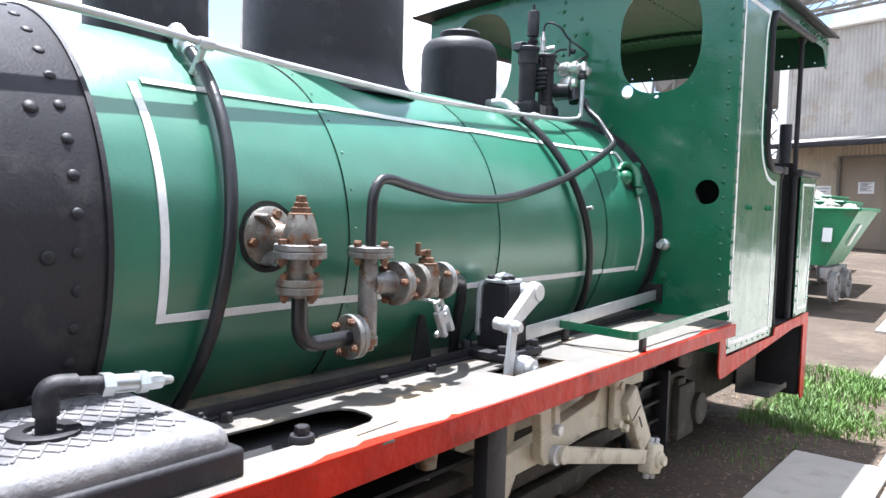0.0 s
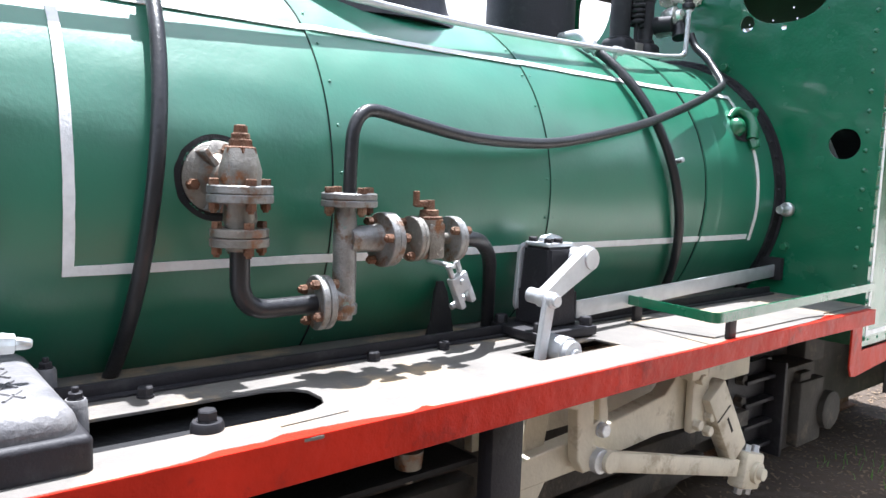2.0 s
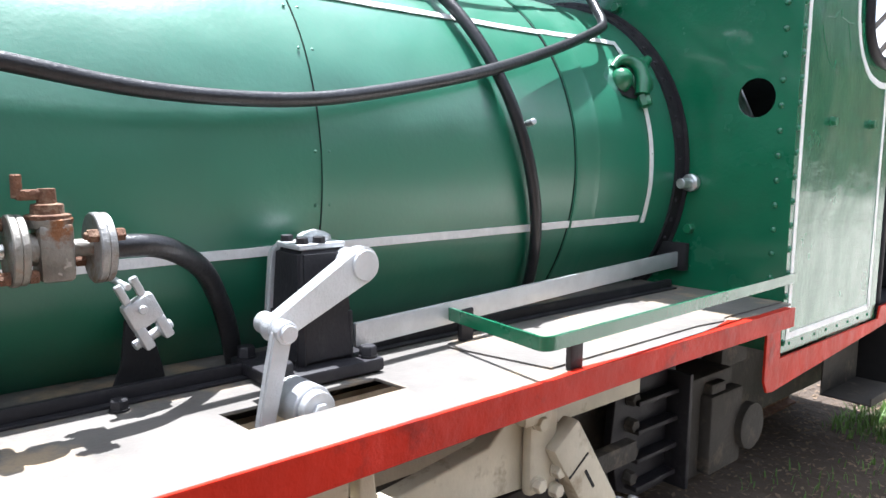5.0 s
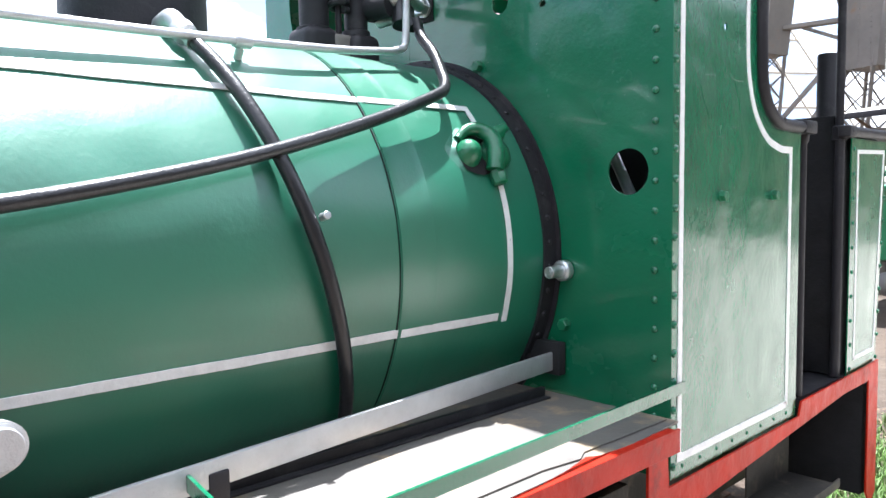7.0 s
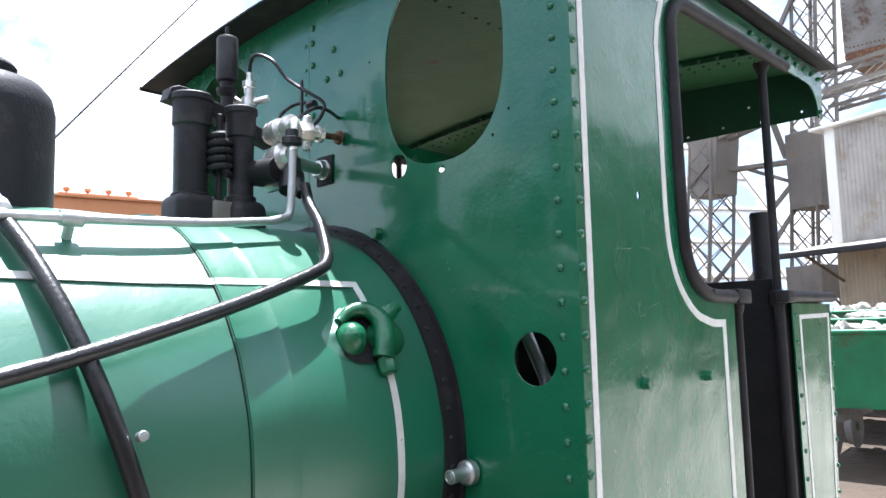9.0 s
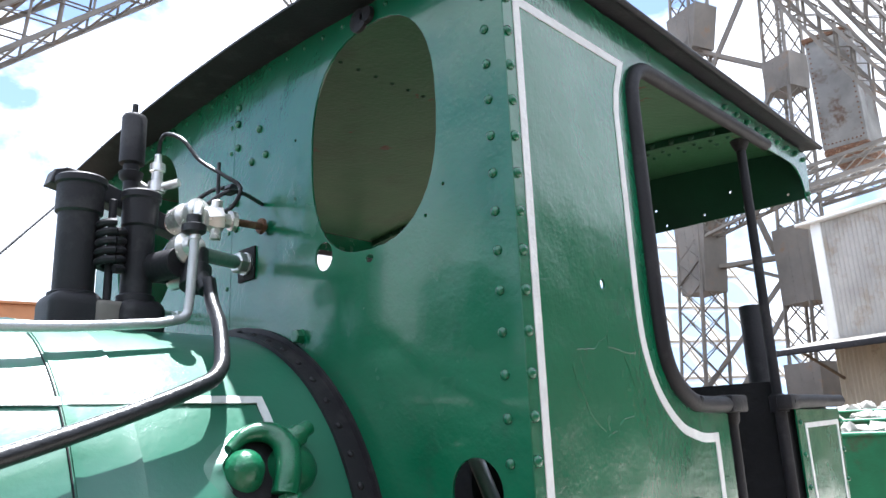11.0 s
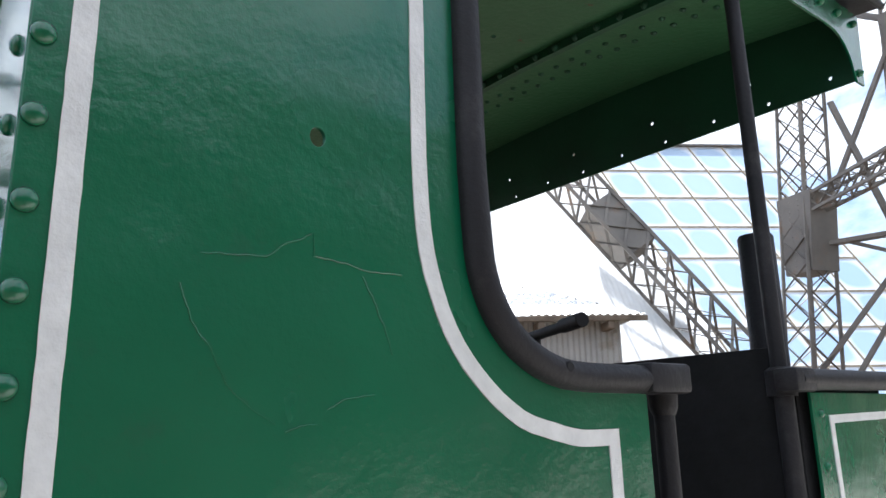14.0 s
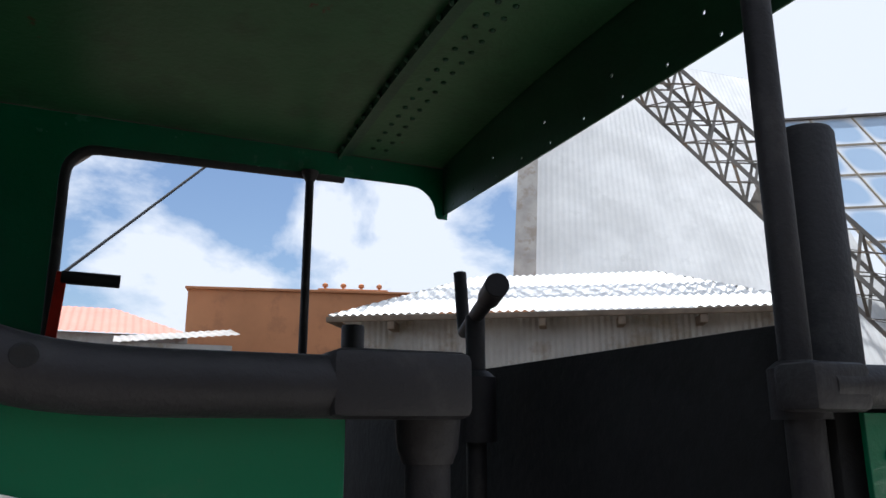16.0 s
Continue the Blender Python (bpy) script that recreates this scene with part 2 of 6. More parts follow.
def B():
    return bmesh.new()


def box(bm, x0, x1, y0, y1, z0, z1, bevel=0.0, m=None):
    g = bmesh.ops.create_cube(bm, size=1)
    vs = g["verts"]
    for v in vs:
        v.co = Vector((x0 + (v.co.x + 0.5) * (x1 - x0), y0 + (v.co.y + 0.5) * (y1 - y0), z0 + (v.co.z + 0.5) * (z1 - z0)))
        if m is not None:
            v.co = m @ v.co
    if bevel:
        es = {e for v in vs for e in v.link_edges}
        bmesh.ops.bevel(bm, geom=list(es), offset=bevel, segments=2, affect="EDGES", profile=0.5)
    return bm


def axes(d):
    d = Vector(d).normalized()
    a = d.orthogonal().normalized() if abs(d.z) > 0.9 else Vector((0, 0, 1)).cross(d).normalized()
    return d, a, d.cross(a)


def lathe(bm, p, d, profile, seg=28):
    """Turns (distance along d, radius) pairs round the axis through p."""
    d, a, b = axes(d)
    p = Vector(p)
    rings = []
    for s, r in profile:
        if r < 1e-6:
            rings.append([bm.verts.new(p + d * s)])
        else:
            rings.append([bm.verts.new(p + d * s + (a * math.cos(k * math.tau / seg) + b * math.sin(k * math.tau / seg)) * r) for k in range(seg)])
    for u, v in zip(rings, rings[1:]):
        for k in range(seg):
            q = (k + 1) % seg
            if len(u) == 1 and len(v) == 1:
                continue
            if len(u) == 1:
                bm.faces.new((u[0], v[k], v[q]))
            elif len(v) == 1:
                bm.faces.new((u[k], v[0], u[q]))
            else:
                bm.faces.new((u[k], v[k], v[q], u[q]))
    for ring, flip in ((rings[0], True), (rings[-1], False)):
        if len(ring) > 2:
            bm.faces.new(list(reversed(ring)) if flip else ring)
    return bm


def rod(bm, p0, p1, r, seg=20, edge=0.0):
    L = (Vector(p1) - Vector(p0)).length
    e = edge or min(0.0015, r * 0.2)
    return lathe(bm, p0, Vector(p1) - Vector(p0), [(0, r - e), (e, r), (L - e, r), (L, r - e)], seg)


def smooth_path(pts, n=8):
    """A Catmull-Rom line through pts."""
    pts = [Vector(p) for p in pts]
    full = [pts[0] * 2 - pts[1], *pts, pts[-1] * 2 - pts[-2]]
    out = []
    for i in range(1, len(full) - 2):
        a, b, c, d = full[i - 1:i + 3]
        for k in range(n):
            t = k / n
            out.append(0.5 * (2 * b + (c - a) * t + (2 * a - 5 * b + 4 * c - d) * t * t + (3 * b - a - 3 * c + d) * t ** 3))
    return out + [pts[-1]]


def rounded_path(pts, r, n=6):
    """Straight runs with bends of radius about r."""
    pts = [Vector(p) for p in pts]
    out = [pts[0]]
    for a, b, c in zip(pts, pts[1:], pts[2:]):
        u, w = (a - b), (c - b)
        k = min(r, u.length * 0.48, w.length * 0.48)
        s, e = b + u.normalized() * k, b + w.normalized() * k
        out += [s * (1 - t) ** 2 + b * 2 * t * (1 - t) + e * t * t for t in (i / n for i in range(n + 1))]
    return out + [pts[-1]]


def tube(bm, pts, r, seg=14):
    """A pipe along pts; r is a radius or one for each point."""
    pts = [Vector(p) for p in pts]
    rs = r if isinstance(r, (list, tuple)) else [r] * len(pts)
    d = (pts[1] - pts[0]).normalized()
    a = d.orthogonal().normalized()
    rings = []
    for i, p in enumerate(pts):
        t = (pts[min(i + 1, len(pts) - 1)] - pts[max(i - 1, 0)]).normalized()
        a = (a - t * a.dot(t)).normalized()
        b = t.cross(a)
        rings.append([bm.verts.new(p + (a * math.cos(k * math.tau / seg) + b * math.sin(k * math.tau / seg)) * rs[i]) for k in range(seg)])
    for u, v in zip(rings, rings[1:]):
        for k in range(seg):
            q = (k + 1) % seg
            bm.faces.new((u[k], u[q], v[q], v[k]))
    bm.faces.new(list(reversed(rings[0])))
    bm.faces.new(rings[-1])
    return bm


def hexa(bm, p, d, w, h, washer=True):
    """A hexagon head of width w across its flats, standing on p along d."""
    if washer:
        lathe(bm, p, d, [(0, w * 0.62), (h * 0.18, w * 0.62)], 16)
    r = w / math.sqrt(3)
    lathe(bm, Vector(p), d, [(0, r), (h * 0.88, r), (h, r * 0.86)], 6)
    return bm


def dome(bm, p, d, r, h=None, seg=12):
    h = h or r * 0.6
    lathe(bm, p, d, [(-0.001, r), (h * 0.45, r * 0.88), (h * 0.8, r * 0.55), (h, 0)], seg)
    return bm


def plate(name, outline, holes, thick, plane, at, mat, parent=None, label="", bevel=0.0):
    """A flat plate with holes. plane 'x': outline in (y, z), 'y': in (x, z), 'z': in (x, y); its middle lies at that coordinate."""
    cu = bpy.data.curves.new(name, "CURVE")
    cu.dimensions, cu.fill_mode = "2D", "BOTH"
    cu.extrude = thick / 2 - bevel
    cu.bevel_depth = bevel
    for ring in (outline, *holes):
        s = cu.splines.new("POLY")
        s.points.add(len(ring) - 1)
        for q, (u, v) in zip(s.points, ring):
            q.co = (u, v, 0, 1)
        s.use_cyclic_u = True
    tmp = bpy.data.objects.new(name, cu)
    scene.collection.objects.link(tmp)
    dg = bpy.context.evaluated_depsgraph_get()
    me = bpy.data.meshes.new_from_object(tmp.evaluated_get(dg))
    bpy.data.objects.remove(tmp)
    bpy.data.curves.remove(cu)
    me.name = name
    m = {"x": Matrix(((0, 0, 1, at), (1, 0, 0, 0), (0, 1, 0, 0), (0, 0, 0, 1))), "y": Matrix(((1, 0, 0, 0), (0, 0, -1, at), (0, 1, 0, 0), (0, 0, 0, 1))),
         "z": Matrix.Translation((0, 0, at))}[plane]
    me.transform(m)
    return link_mesh(name, me, mat, parent, label)


def oval(cx, cy, a, b, n=2.0, count=36, a0=0.0):
    out = []
    for k in range(count):
        t = a0 + k * math.tau / count
        c, s = math.cos(t), math.sin(t)
        out.append((cx + a * math.copysign(abs(c) ** (2 / n), c), cy + b * math.copysign(abs(s) ** (2 / n), s)))
    return out


def arc2(cx, cy, r, a0, a1, n=8):
    return [(cx + r * math.cos(radians(a0 + (a1 - a0) * k / n)), cy + r * math.sin(radians(a0 + (a1 - a0) * k / n))) for k in range(n + 1)]


def ribbon(bm, pts, width, thick, normal_of):
    """A flat painted line: a thin strip along 3D points, lying on the surface whose normal normal_of gives, with uneven edges."""
    pts = [Vector(p) for p in pts]
    rows = []
    for i, p in enumerate(pts):
        a, c = pts[max(i - 1, 0)], pts[min(i + 1, len(pts) - 1)]
        u, w = (p - a), (c - p)
        t = ((u.normalized() if u.length else Vector()) + (w.normalized() if w.length else Vector())).normalized()
        nrm = normal_of(p)
        side = nrm.cross(t).normalized()
        k = 1.0
        if u.length and w.length:
            k = 1 / max(0.5, math.sqrt((1 + u.normalized().dot(w.normalized())) / 2))
        w1 = width * 0.5 * k * (1 + 0.10 * noise.noise(p * 60)), width * 0.5 * k * (1 + 0.10 * noise.noise(p * 60 + Vector((9, 3, 5))))
        rows.append([bm.verts.new(p + side * w1[0] - nrm * 0.001), bm.verts.new(p + side * w1[0] + nrm * thick), bm.verts.new(p - side * w1[1] + nrm * thick), bm.verts.new(p - side * w1[1] - nrm * 0.001)])
    for u, v in zip(rows, rows[1:]):
        for k in range(3):
            bm.faces.new((u[k], u[k + 1], v[k + 1], v[k]))
    return bm


def dense(pts, step):
    out = []
    for a, b in zip(pts, pts[1:]):
        a, b = Vector(a), Vector(b)
        n = max(1, int((b - a).length / step))
        out += [a.lerp(b, k / n) for k in range(n)]
    return out + [Vector(pts[-1])]


def rivets(name, spots, r, h, mat, parent, seg=12, label=""):
    """Round-headed rivets, each an object of its own on one shared mesh; spots: places and directions."""
    bm = B()
    dome(bm, (0, 0, 0), (0, 0, 1), r, h, seg)
    me = bpy.data.meshes.new(name)
    bmesh.ops.recalc_face_normals(bm, faces=bm.faces)
    bm.to_mesh(me)
    bm.free()
    me.materials.append(mat)
    me.shade_smooth()
    o = origin_of(parent)
    for p, d in spots:
        ob = new(name, me)
        ob.parent = parent
        ob.matrix_local = Matrix.Translation(Vector(p) - o) @ Vector(d).to_track_quat("Z", "Y").to_matrix().to_4x4()

# ---- the locomotive ----
CX, CZ, R = -2.15, 1.47, 0.60           # boiler axis and cladding radius
BZ = 1.07                               # top of the running board
CS, CL, CF = -1.17, -3.13, 3.68         # cab side faces, cab front
loco = empty("steam_locomotive", (CX, 2.5, 0.2), "glossy green and black steam locomotive with red edging on rails", "locomotive")


def on_boiler(y, z, r=R):
    return Vector((CX + math.sqrt(max(0, r * r - (z - CZ) ** 2)), y, z))


def boiler_normal(p):
    return Vector((p.x - CX, 0, p.z - CZ)).normalized()


def skin_dent(y, q, dents=0.0035):
    return dents * (noise.noise(Vector((q.x * 2.2, y * 2.4, q.z * 2.2))) + 0.4 * noise.noise(Vector((q.x * 7, y * 8, q.z * 7))))


def on_skin(y, z, proud=0.0):
    """A point on the dented cladding, each sheet lapping over the one before it."""
    base = R + (-0.002 if y < 1.487 else 0.001 if y < 2.247 else 0.004 if y < 3.105 else 0.007)
    q = (on_boiler(y, z) - Vector((CX, y, CZ))).normalized()
    return Vector((CX, y, CZ)) + q * (base + skin_dent(y, q) + proud)


def shell(name, y0, y1, r, mat, label="", thick=0.004, dents=0.0, seg=128, rows=24, hole=None):
    """A rolled sheet round the boiler, with small dents, and an optional ragged round hole (y, z, radius)."""
    bm = B()
    skins = []
    for off in (0.0, -thick):
        grid = []
        for i in range(rows + 1):
            y = y0 + (y1 - y0) * i / rows
            ring = []
            for k in range(seg):
                a = k * math.tau / seg
                q = Vector((math.cos(a), 0, math.sin(a)))
                rr = r + off + skin_dent(y, q, dents)
                if i in (0, rows):
                    rr += 0.0015
                ring.append(bm.verts.new((CX + q.x * rr, y, CZ + q.z * rr)))
            grid.append(ring)
        skins.append(grid)
    for side, grid in enumerate(skins):
        for u, v in zip(grid, grid[1:]):
            for k in range(seg):
                q = (k + 1) % seg
                f = (u[k], v[k], v[q], u[q]) if side == 0 else (u[k], u[q], v[q], v[k])
                if hole:
                    c = sum((w.co for w in f), Vector()) / 4
                    if c.x > CX and math.hypot(c.y - hole[0], c.z - hole[1]) < hole[2] * (1 + 0.12 * noise.noise(c * 25)):
                        continue
                bm.faces.new(f)
    for i, turn in ((0, False), (rows, True)):
        u, v = skins[0][i], skins[1][i]
        for k in range(seg):
            q = (k + 1) % seg
            bm.faces.new((u[k], v[k], v[q], u[q]) if turn else (u[k], u[q], v[q], v[k]))
    return part(name, bm, mat, loco, label, outward=True)


barrel = part("boiler_barrel", lathe(B(), (CX, 0.8, CZ), (0, 1, 0), [(0, 0.555), (2.85, 0.555)], 64), SOOT_AND_SHADE, loco, "dark bare boiler barrel under the cladding")
shell("cladding_sheet", 0.768, 1.492, R - 0.002, GREEN_BOILER, "glossy green cladding sheet with a ragged round hole", dents=0.0035, rows=110, seg=560, hole=(1.198, 1.503, 0.083))
shell("cladding_sheet", 1.484, 2.255, R + 0.001, GREEN_BOILER, "glossy green cladding sheet", dents=0.0035)
shell("cladding_sheet", 2.243, 3.112, R + 0.004, GREEN_BOILER, "glossy green cladding sheet", dents=0.0035)
shell("cladding_sheet", 3.100, 3.66, R + 0.007, GREEN_BOILER, "glossy green cladding sheet with patches", dents=0.0035)
shell("cladding_patch", 3.103, 3.213, R + 0.0095, GREEN_BOILER, "green patch strip riveted over the seam", dents=0.0035, rows=8)
for y, r in ((1.4823, 0.6005), (2.2413, 0.6035), (3.0983, 0.6065)):
    part("seam_gap", lathe(B(), (CX, y, CZ), (0, 1, 0), [(0, r - 0.01), (0, r), (0.0018, r + 0.0008), (0.0018, r - 0.01)], 128), SOOT_AND_SHADE, loco, "dark gap under the lapped sheet")
bm = B()
rows = []
for f in (0.90, 1.0, 1.13):
    rows.append([bm.verts.new(on_skin(1.198 + 0.083 * f * (1 + (0.05 * noise.noise(Vector((math.cos(a) * 3, math.sin(a) * 3, 5))) if f > 0.95 else 0)) * math.cos(a), 1.503 + 0.083 * f * math.sin(a), 0.0008 if f > 0.95 else -0.006)) for a in (k * math.tau / 72 for k in range(72))])
for u, v in zip(rows, rows[1:]):
    for k in range(72):
        bm.faces.new((u[k], u[(k + 1) % 72], v[(k + 1) % 72], v[k]))
part("hole_rim", bm, SOOT_AND_SHADE, loco, "black ragged ring laid over the edge of the round hole")
# screws along the seams
for y in (1.505, 2.262, 2.228, 3.122):
    rivets("seam_screw", [(Vector((CX, y, CZ)) + q * (R + 0.005), q) for q in (Vector((math.cos(radians(-50 + k * 11)), 0, math.sin(radians(-50 + k * 11)))) for k in range(14))], 0.004, 0.002, GREEN_BOILER, loco, 8)
# painted lining
line = [on_skin(0.905, CZ + 0.60 * math.sin(a), 0.002) for a in (radians(80 - 2 * k) for k in range(48))]
line = [p for p in line if 1.318 < p.z < 1.885] + [on_skin(0.905 + 0.03 * k, 1.315, 0.002) for k in range(86)]
part("lining", ribbon(B(), line, 0.021, 0.002, boiler_normal), WHITE_LINE, loco, "worn white lining on the boiler", smooth=False)
up = [on_skin(3.482, 1.30 + k * 0.02, 0.003) for k in range(30) if 1.30 + k * 0.02 < 1.875]
back = [on_skin(3.482 - k * 0.03, 1.88, 0.003) for k in range(86)]
part("lining", ribbon(B(), up + back, 0.019, 0.002, boiler_normal), WHITE_LINE, loco, "worn white lining on the boiler", smooth=False)
# smokebox with rivets
sb = part("smokebox", lathe(B(), (CX, -1.3, CZ), (0, 1, 0), [(0, 0.1), (0.002, 0.612), (2.07, 0.612), (2.08, 0.605)], 128), BLACK, loco, "matt black riveted smokebox")
for y, step, r in ((0.705, 7.6, 0.014), (0.645, 30, 0.017)):
    spots = []
    for k in range(int(170 / step)):
        a = radians(-60 + k * step)
        q = Vector((math.cos(a), 0, math.sin(a)))
        spots.append((Vector((CX, y, CZ)) + q * 0.611, q))
    rivets("rivet", spots, r, r * 0.5, BLACK, sb)
part("smokebox_rim", lathe(B(), (CX, 0.766, CZ), (0, 1, 0), [(0, 0.5), (0, 0.617), (0.012, 0.617), (0.014, 0.5)], 128), BLACK, sb)

# black ring where the boiler meets the cab, with its bolts
ring = part("boiler_collar", lathe(B(), (CX, 3.625, CZ), (0, 1, 0), [(0.052, 0.56), (0, 0.602), (0, 0.616), (0.047, 0.619), (0.047, 0.632), (0.054, 0.632), (0.054, 0.56)], 128), BLACK, loco, "black angle-iron collar with bolts")
spots = []
for k in range(30):
    a = radians(-55 + k * 6.5)
    q = Vector((math.cos(a), 0, math.sin(a)))
    spots.append((Vector((CX, 3.645, CZ)) + q * 0.617, q))
rivets("collar_bolt", spots, 0.009, 0.006, BLACK, ring, 8)

# domes and chimney
part("steam_dome", lathe(B(), (CX, 1.903, 1.98), (0, 0, 1), [(0, 0.36), (0.03, 0.345), (0.07, 0.315), (0.13, 0.300), (0.75, 0.297), (0.80, 0.285), (0.86, 0.22), (0.89, 0.1), (0.9, 0)], 64), BLACK, loco, "large black steam dome with a flared skirt")
for k in range(1):
    sd = part("sand_dome", lathe(B(), (CX, 2.735, 1.99), (0, 0, 1), [(0, 0.20), (0.03, 0.183), (0.06, 0.178), (0.30, 0.176), (0.335, 0.168), (0.36, 0.148), (0.372, 0.11), (0.376, 0.09)], 56), BLACK, loco, "black sand dome with a lid")
    part("lid", lathe(B(), (CX, 2.735, 2.36), (0, 0, 1), [(0, 0.092), (0.032, 0.094), (0.04, 0.088), (0.046, 0.03), (0.05, 0.012), (0.062, 0.013), (0.066, 0.006)], 40), BLACK, sd)
part("front_sand_dome", lathe(B(), (CX, 1.19, 1.99), (0, 0, 1), [(0, 0.205), (0.03, 0.186), (0.06, 0.18), (0.32, 0.178), (0.36, 0.15), (0.38, 0.1)], 56), BLACK, loco, "black front sand dome")
part("chimney", lathe(B(), (CX, 0.2, 2.04), (0, 0, 1), [(0, 0.30), (0.06, 0.21), (0.15, 0.18), (0.9, 0.2), (0.95, 0.24), (1.0, 0.24), (1.0, 0.18)], 48), BLACK, loco, "black chimney")

# sanding pipes hugging the boiler, with silver elbows at the top
def sand_pipe(y_of, z0, z1, fit):
    pts = []
    a0, a1 = math.asin(min(1, (z0 - CZ) / 0.632)), math.asin((z1 - CZ) / 0.618)
    for k in range(49):
        a = a0 + (a1 - a0) * k / 48
        z = CZ + 0.632 * math.sin(a)
        pts.append((CX + 0.632 * math.cos(a), y_of(z), z))
    p = part("sand_pipe", tube(B(), pts, 0.0165, 16), BLACK_PIPE, loco, "black sanding pipe bent down over the boiler")
    top = Vector(pts[0])
    bm = B()
    d = Vector(pts[1]) - top
    lathe(bm, top - d.normalized() * 0.004, -d, [(0, 0.02), (0.012, 0.021), (0.014, 0.017), (0.03, 0.017), (0.034, 0.026), (0.055, 0.028), (0.075, 0.02)], 20)
    tube(bm, rounded_path([top - d.normalized() * 0.05, top - d.normalized() * 0.10 + Vector((0, 0, 0.012)), fit], 0.04), 0.021, 14)
    part("pipe_elbow", bm, SILVER, p, "silver-painted elbow fitting")
    return p


sand_pipe(lambda z: 1.052 + (z - CZ) * 0.12, 1.985, 1.055, Vector((CX + 0.13, 1.19, 2.075)))
p2 = sand_pipe(lambda z: 2.88 - (z - CZ) * 0.30, 1.985, 1.065, Vector((CX + 0.13, 2.735, 2.06)))
bm = B()
rod(bm, (-1.548 + 0.02, 2.872, 1.60), (-1.50, 2.868, 1.606), 0.009)
part("clamp_screw", bm, ZINC, p2)

# handrail and the pipe that ends at the fountain
rail = [(-1.66, -0.4, 2.03), (-1.688, 0.76, 2.012), (-1.699, 1.16, 1.993), (-1.703, 1.48, 1.982), (-1.728, 2.0, 1.975), (-1.772, 2.6, 1.995), (-1.803, 3.08, 2.021), (-1.85, 3.33, 2.052), (-1.873, 3.405, 2.072), (-1.873, 3.41, 2.12), (-1.873, 3.415, 2.255)]
part("silver_handrail", tube(B(), smooth_path(rail[:8], 6)[:-1] + rounded_path(rail[7:], 0.06, 8), 0.0105, 14), SILVER, loco, "silver-painted pipe along the boiler top")
for p in ((-1.697, 1.10, 1.995), (-1.79, 2.84, 2.006)):
    p = Vector(p)
    q = boiler_normal(p)
    part("rail_bracket", rod(rod(B(), p - q * ((p - Vector((CX, p.y, CZ))).length - 0.60), p - q * 0.006, 0.010), p - Vector((0, 0.022, 0)), p + Vector((0, 0.022, 0)), 0.0165), SILVER, loco, "silver rail bracket")

# the long black steam pipe
sp = [(-1.443, 1.462, 1.462), (-1.443, 1.464, 1.55), (-1.445, 1.470, 1.615), (-1.448, 1.492, 1.655), (-1.452, 1.535, 1.668), (-1.466, 1.65, 1.652), (-1.487, 1.85, 1.627), (-1.50, 2.06, 1.622), (-1.506, 2.247, 1.635), (-1.534, 2.537, 1.685),
      (-1.564, 2.79, 1.742), (-1.608, 3.083, 1.825), (-1.644, 3.312, 1.905), (-1.674, 3.374, 1.94), (-1.72, 3.405, 1.985), (-1.78, 3.43, 2.05), (-1.852, 3.452, 2.108), (-1.885, 3.46, 2.165)]
part("steam_pipe", tube(B(), smooth_path(sp, 6), 0.0155, 16), BLACK_PIPE, loco, "long bent black steam pipe with chipped paint")


def flange(bm, p, d, r, t):
    lathe(bm, Vector(p) - Vector(d).normalized() * t / 2, d, [(0, r - 0.002), (0.002, r), (t - 0.002, r), (t, r - 0.002)], 32)


def flange_pair(name, p, d, r, t, bolts, parent, mat, bolt_mat=RUSTY, turn=0.4, w=0.019, gap=0.53):
    """Two bolted flanges, each bolt a piece of its own."""
    d, a, b = axes(d)
    p = Vector(p)
    f = part(name, (lambda bm: (flange(bm, p - d * t * gap, d, r, t), flange(bm, p + d * t * gap, d, r * 0.985, t), bm)[-1])(B()), mat, parent)
    for k in range(bolts):
        an = turn + k * math.tau / bolts
        q = p + (a * math.cos(an) + b * math.sin(an)) * (r - w * 0.62)
        bm = B()
        hexa(bm, q + d * t * 1.03, d, w, w * 0.7, False)
        hexa(bm, q - d * t * 1.03, -d, w, w * 0.8, False)
        rod(bm, q - d * (t + w * 1.1), q + d * (t + w * 0.5), w * 0.33, 10)
        part("bolt", bm, bolt_mat, f)
    return f


# clack valve on the boiler side
VX = -1.416
va = part("clack_valve", (lambda bm: (lathe(bm, (-1.572, 1.199, 1.505), (1, 0, 0), [(0, 0.076), (0.018, 0.078), (0.022, 0.074), (0.03, 0.05), (0.06, 0.034), (0.14, 0.032)], 36),
                                     lathe(bm, (VX, 1.189, 1.36), (0, 0, 1), [(0, 0.028), (0.05, 0.03), (0.06, 0.034), (0.09, 0.032), (0.13, 0.04), (0.16, 0.043), (0.185, 0.036), (0.205, 0.03)], 28), bm)[-1])(B()), BRONZE, loco, "weathered gunmetal clack valve streaked with rust")
for an in (40, 160, 280):
    part("web", box(B(), -1.57, -1.50, -0.006, 0.006, 0.03, 0.074, 0.003, Matrix.Translation((0, 1.199, 1.505)) @ Matrix.Rotation(radians(an), 4, "X")), BRONZE_GREY, va)
for an in (75, 195, 315):
    q = Vector((0, math.cos(radians(an)), math.sin(radians(an)))) * 0.06
    part("stud", hexa(B(), Vector((-1.552, 1.199, 1.505)) + q, (1, 0, 0), 0.022, 0.02), RUSTY, va)
flange_pair("bonnet_flange", (VX, 1.189, 1.475), (0, 0, 1), 0.066, 0.017, 4, va, BRONZE_GREY, turn=0.75)
flange_pair("lower_flange", (VX, 1.188, 1.388), (0, 0, 1), 0.059, 0.018, 4, va, BRONZE, turn=0.75)
bm = B()
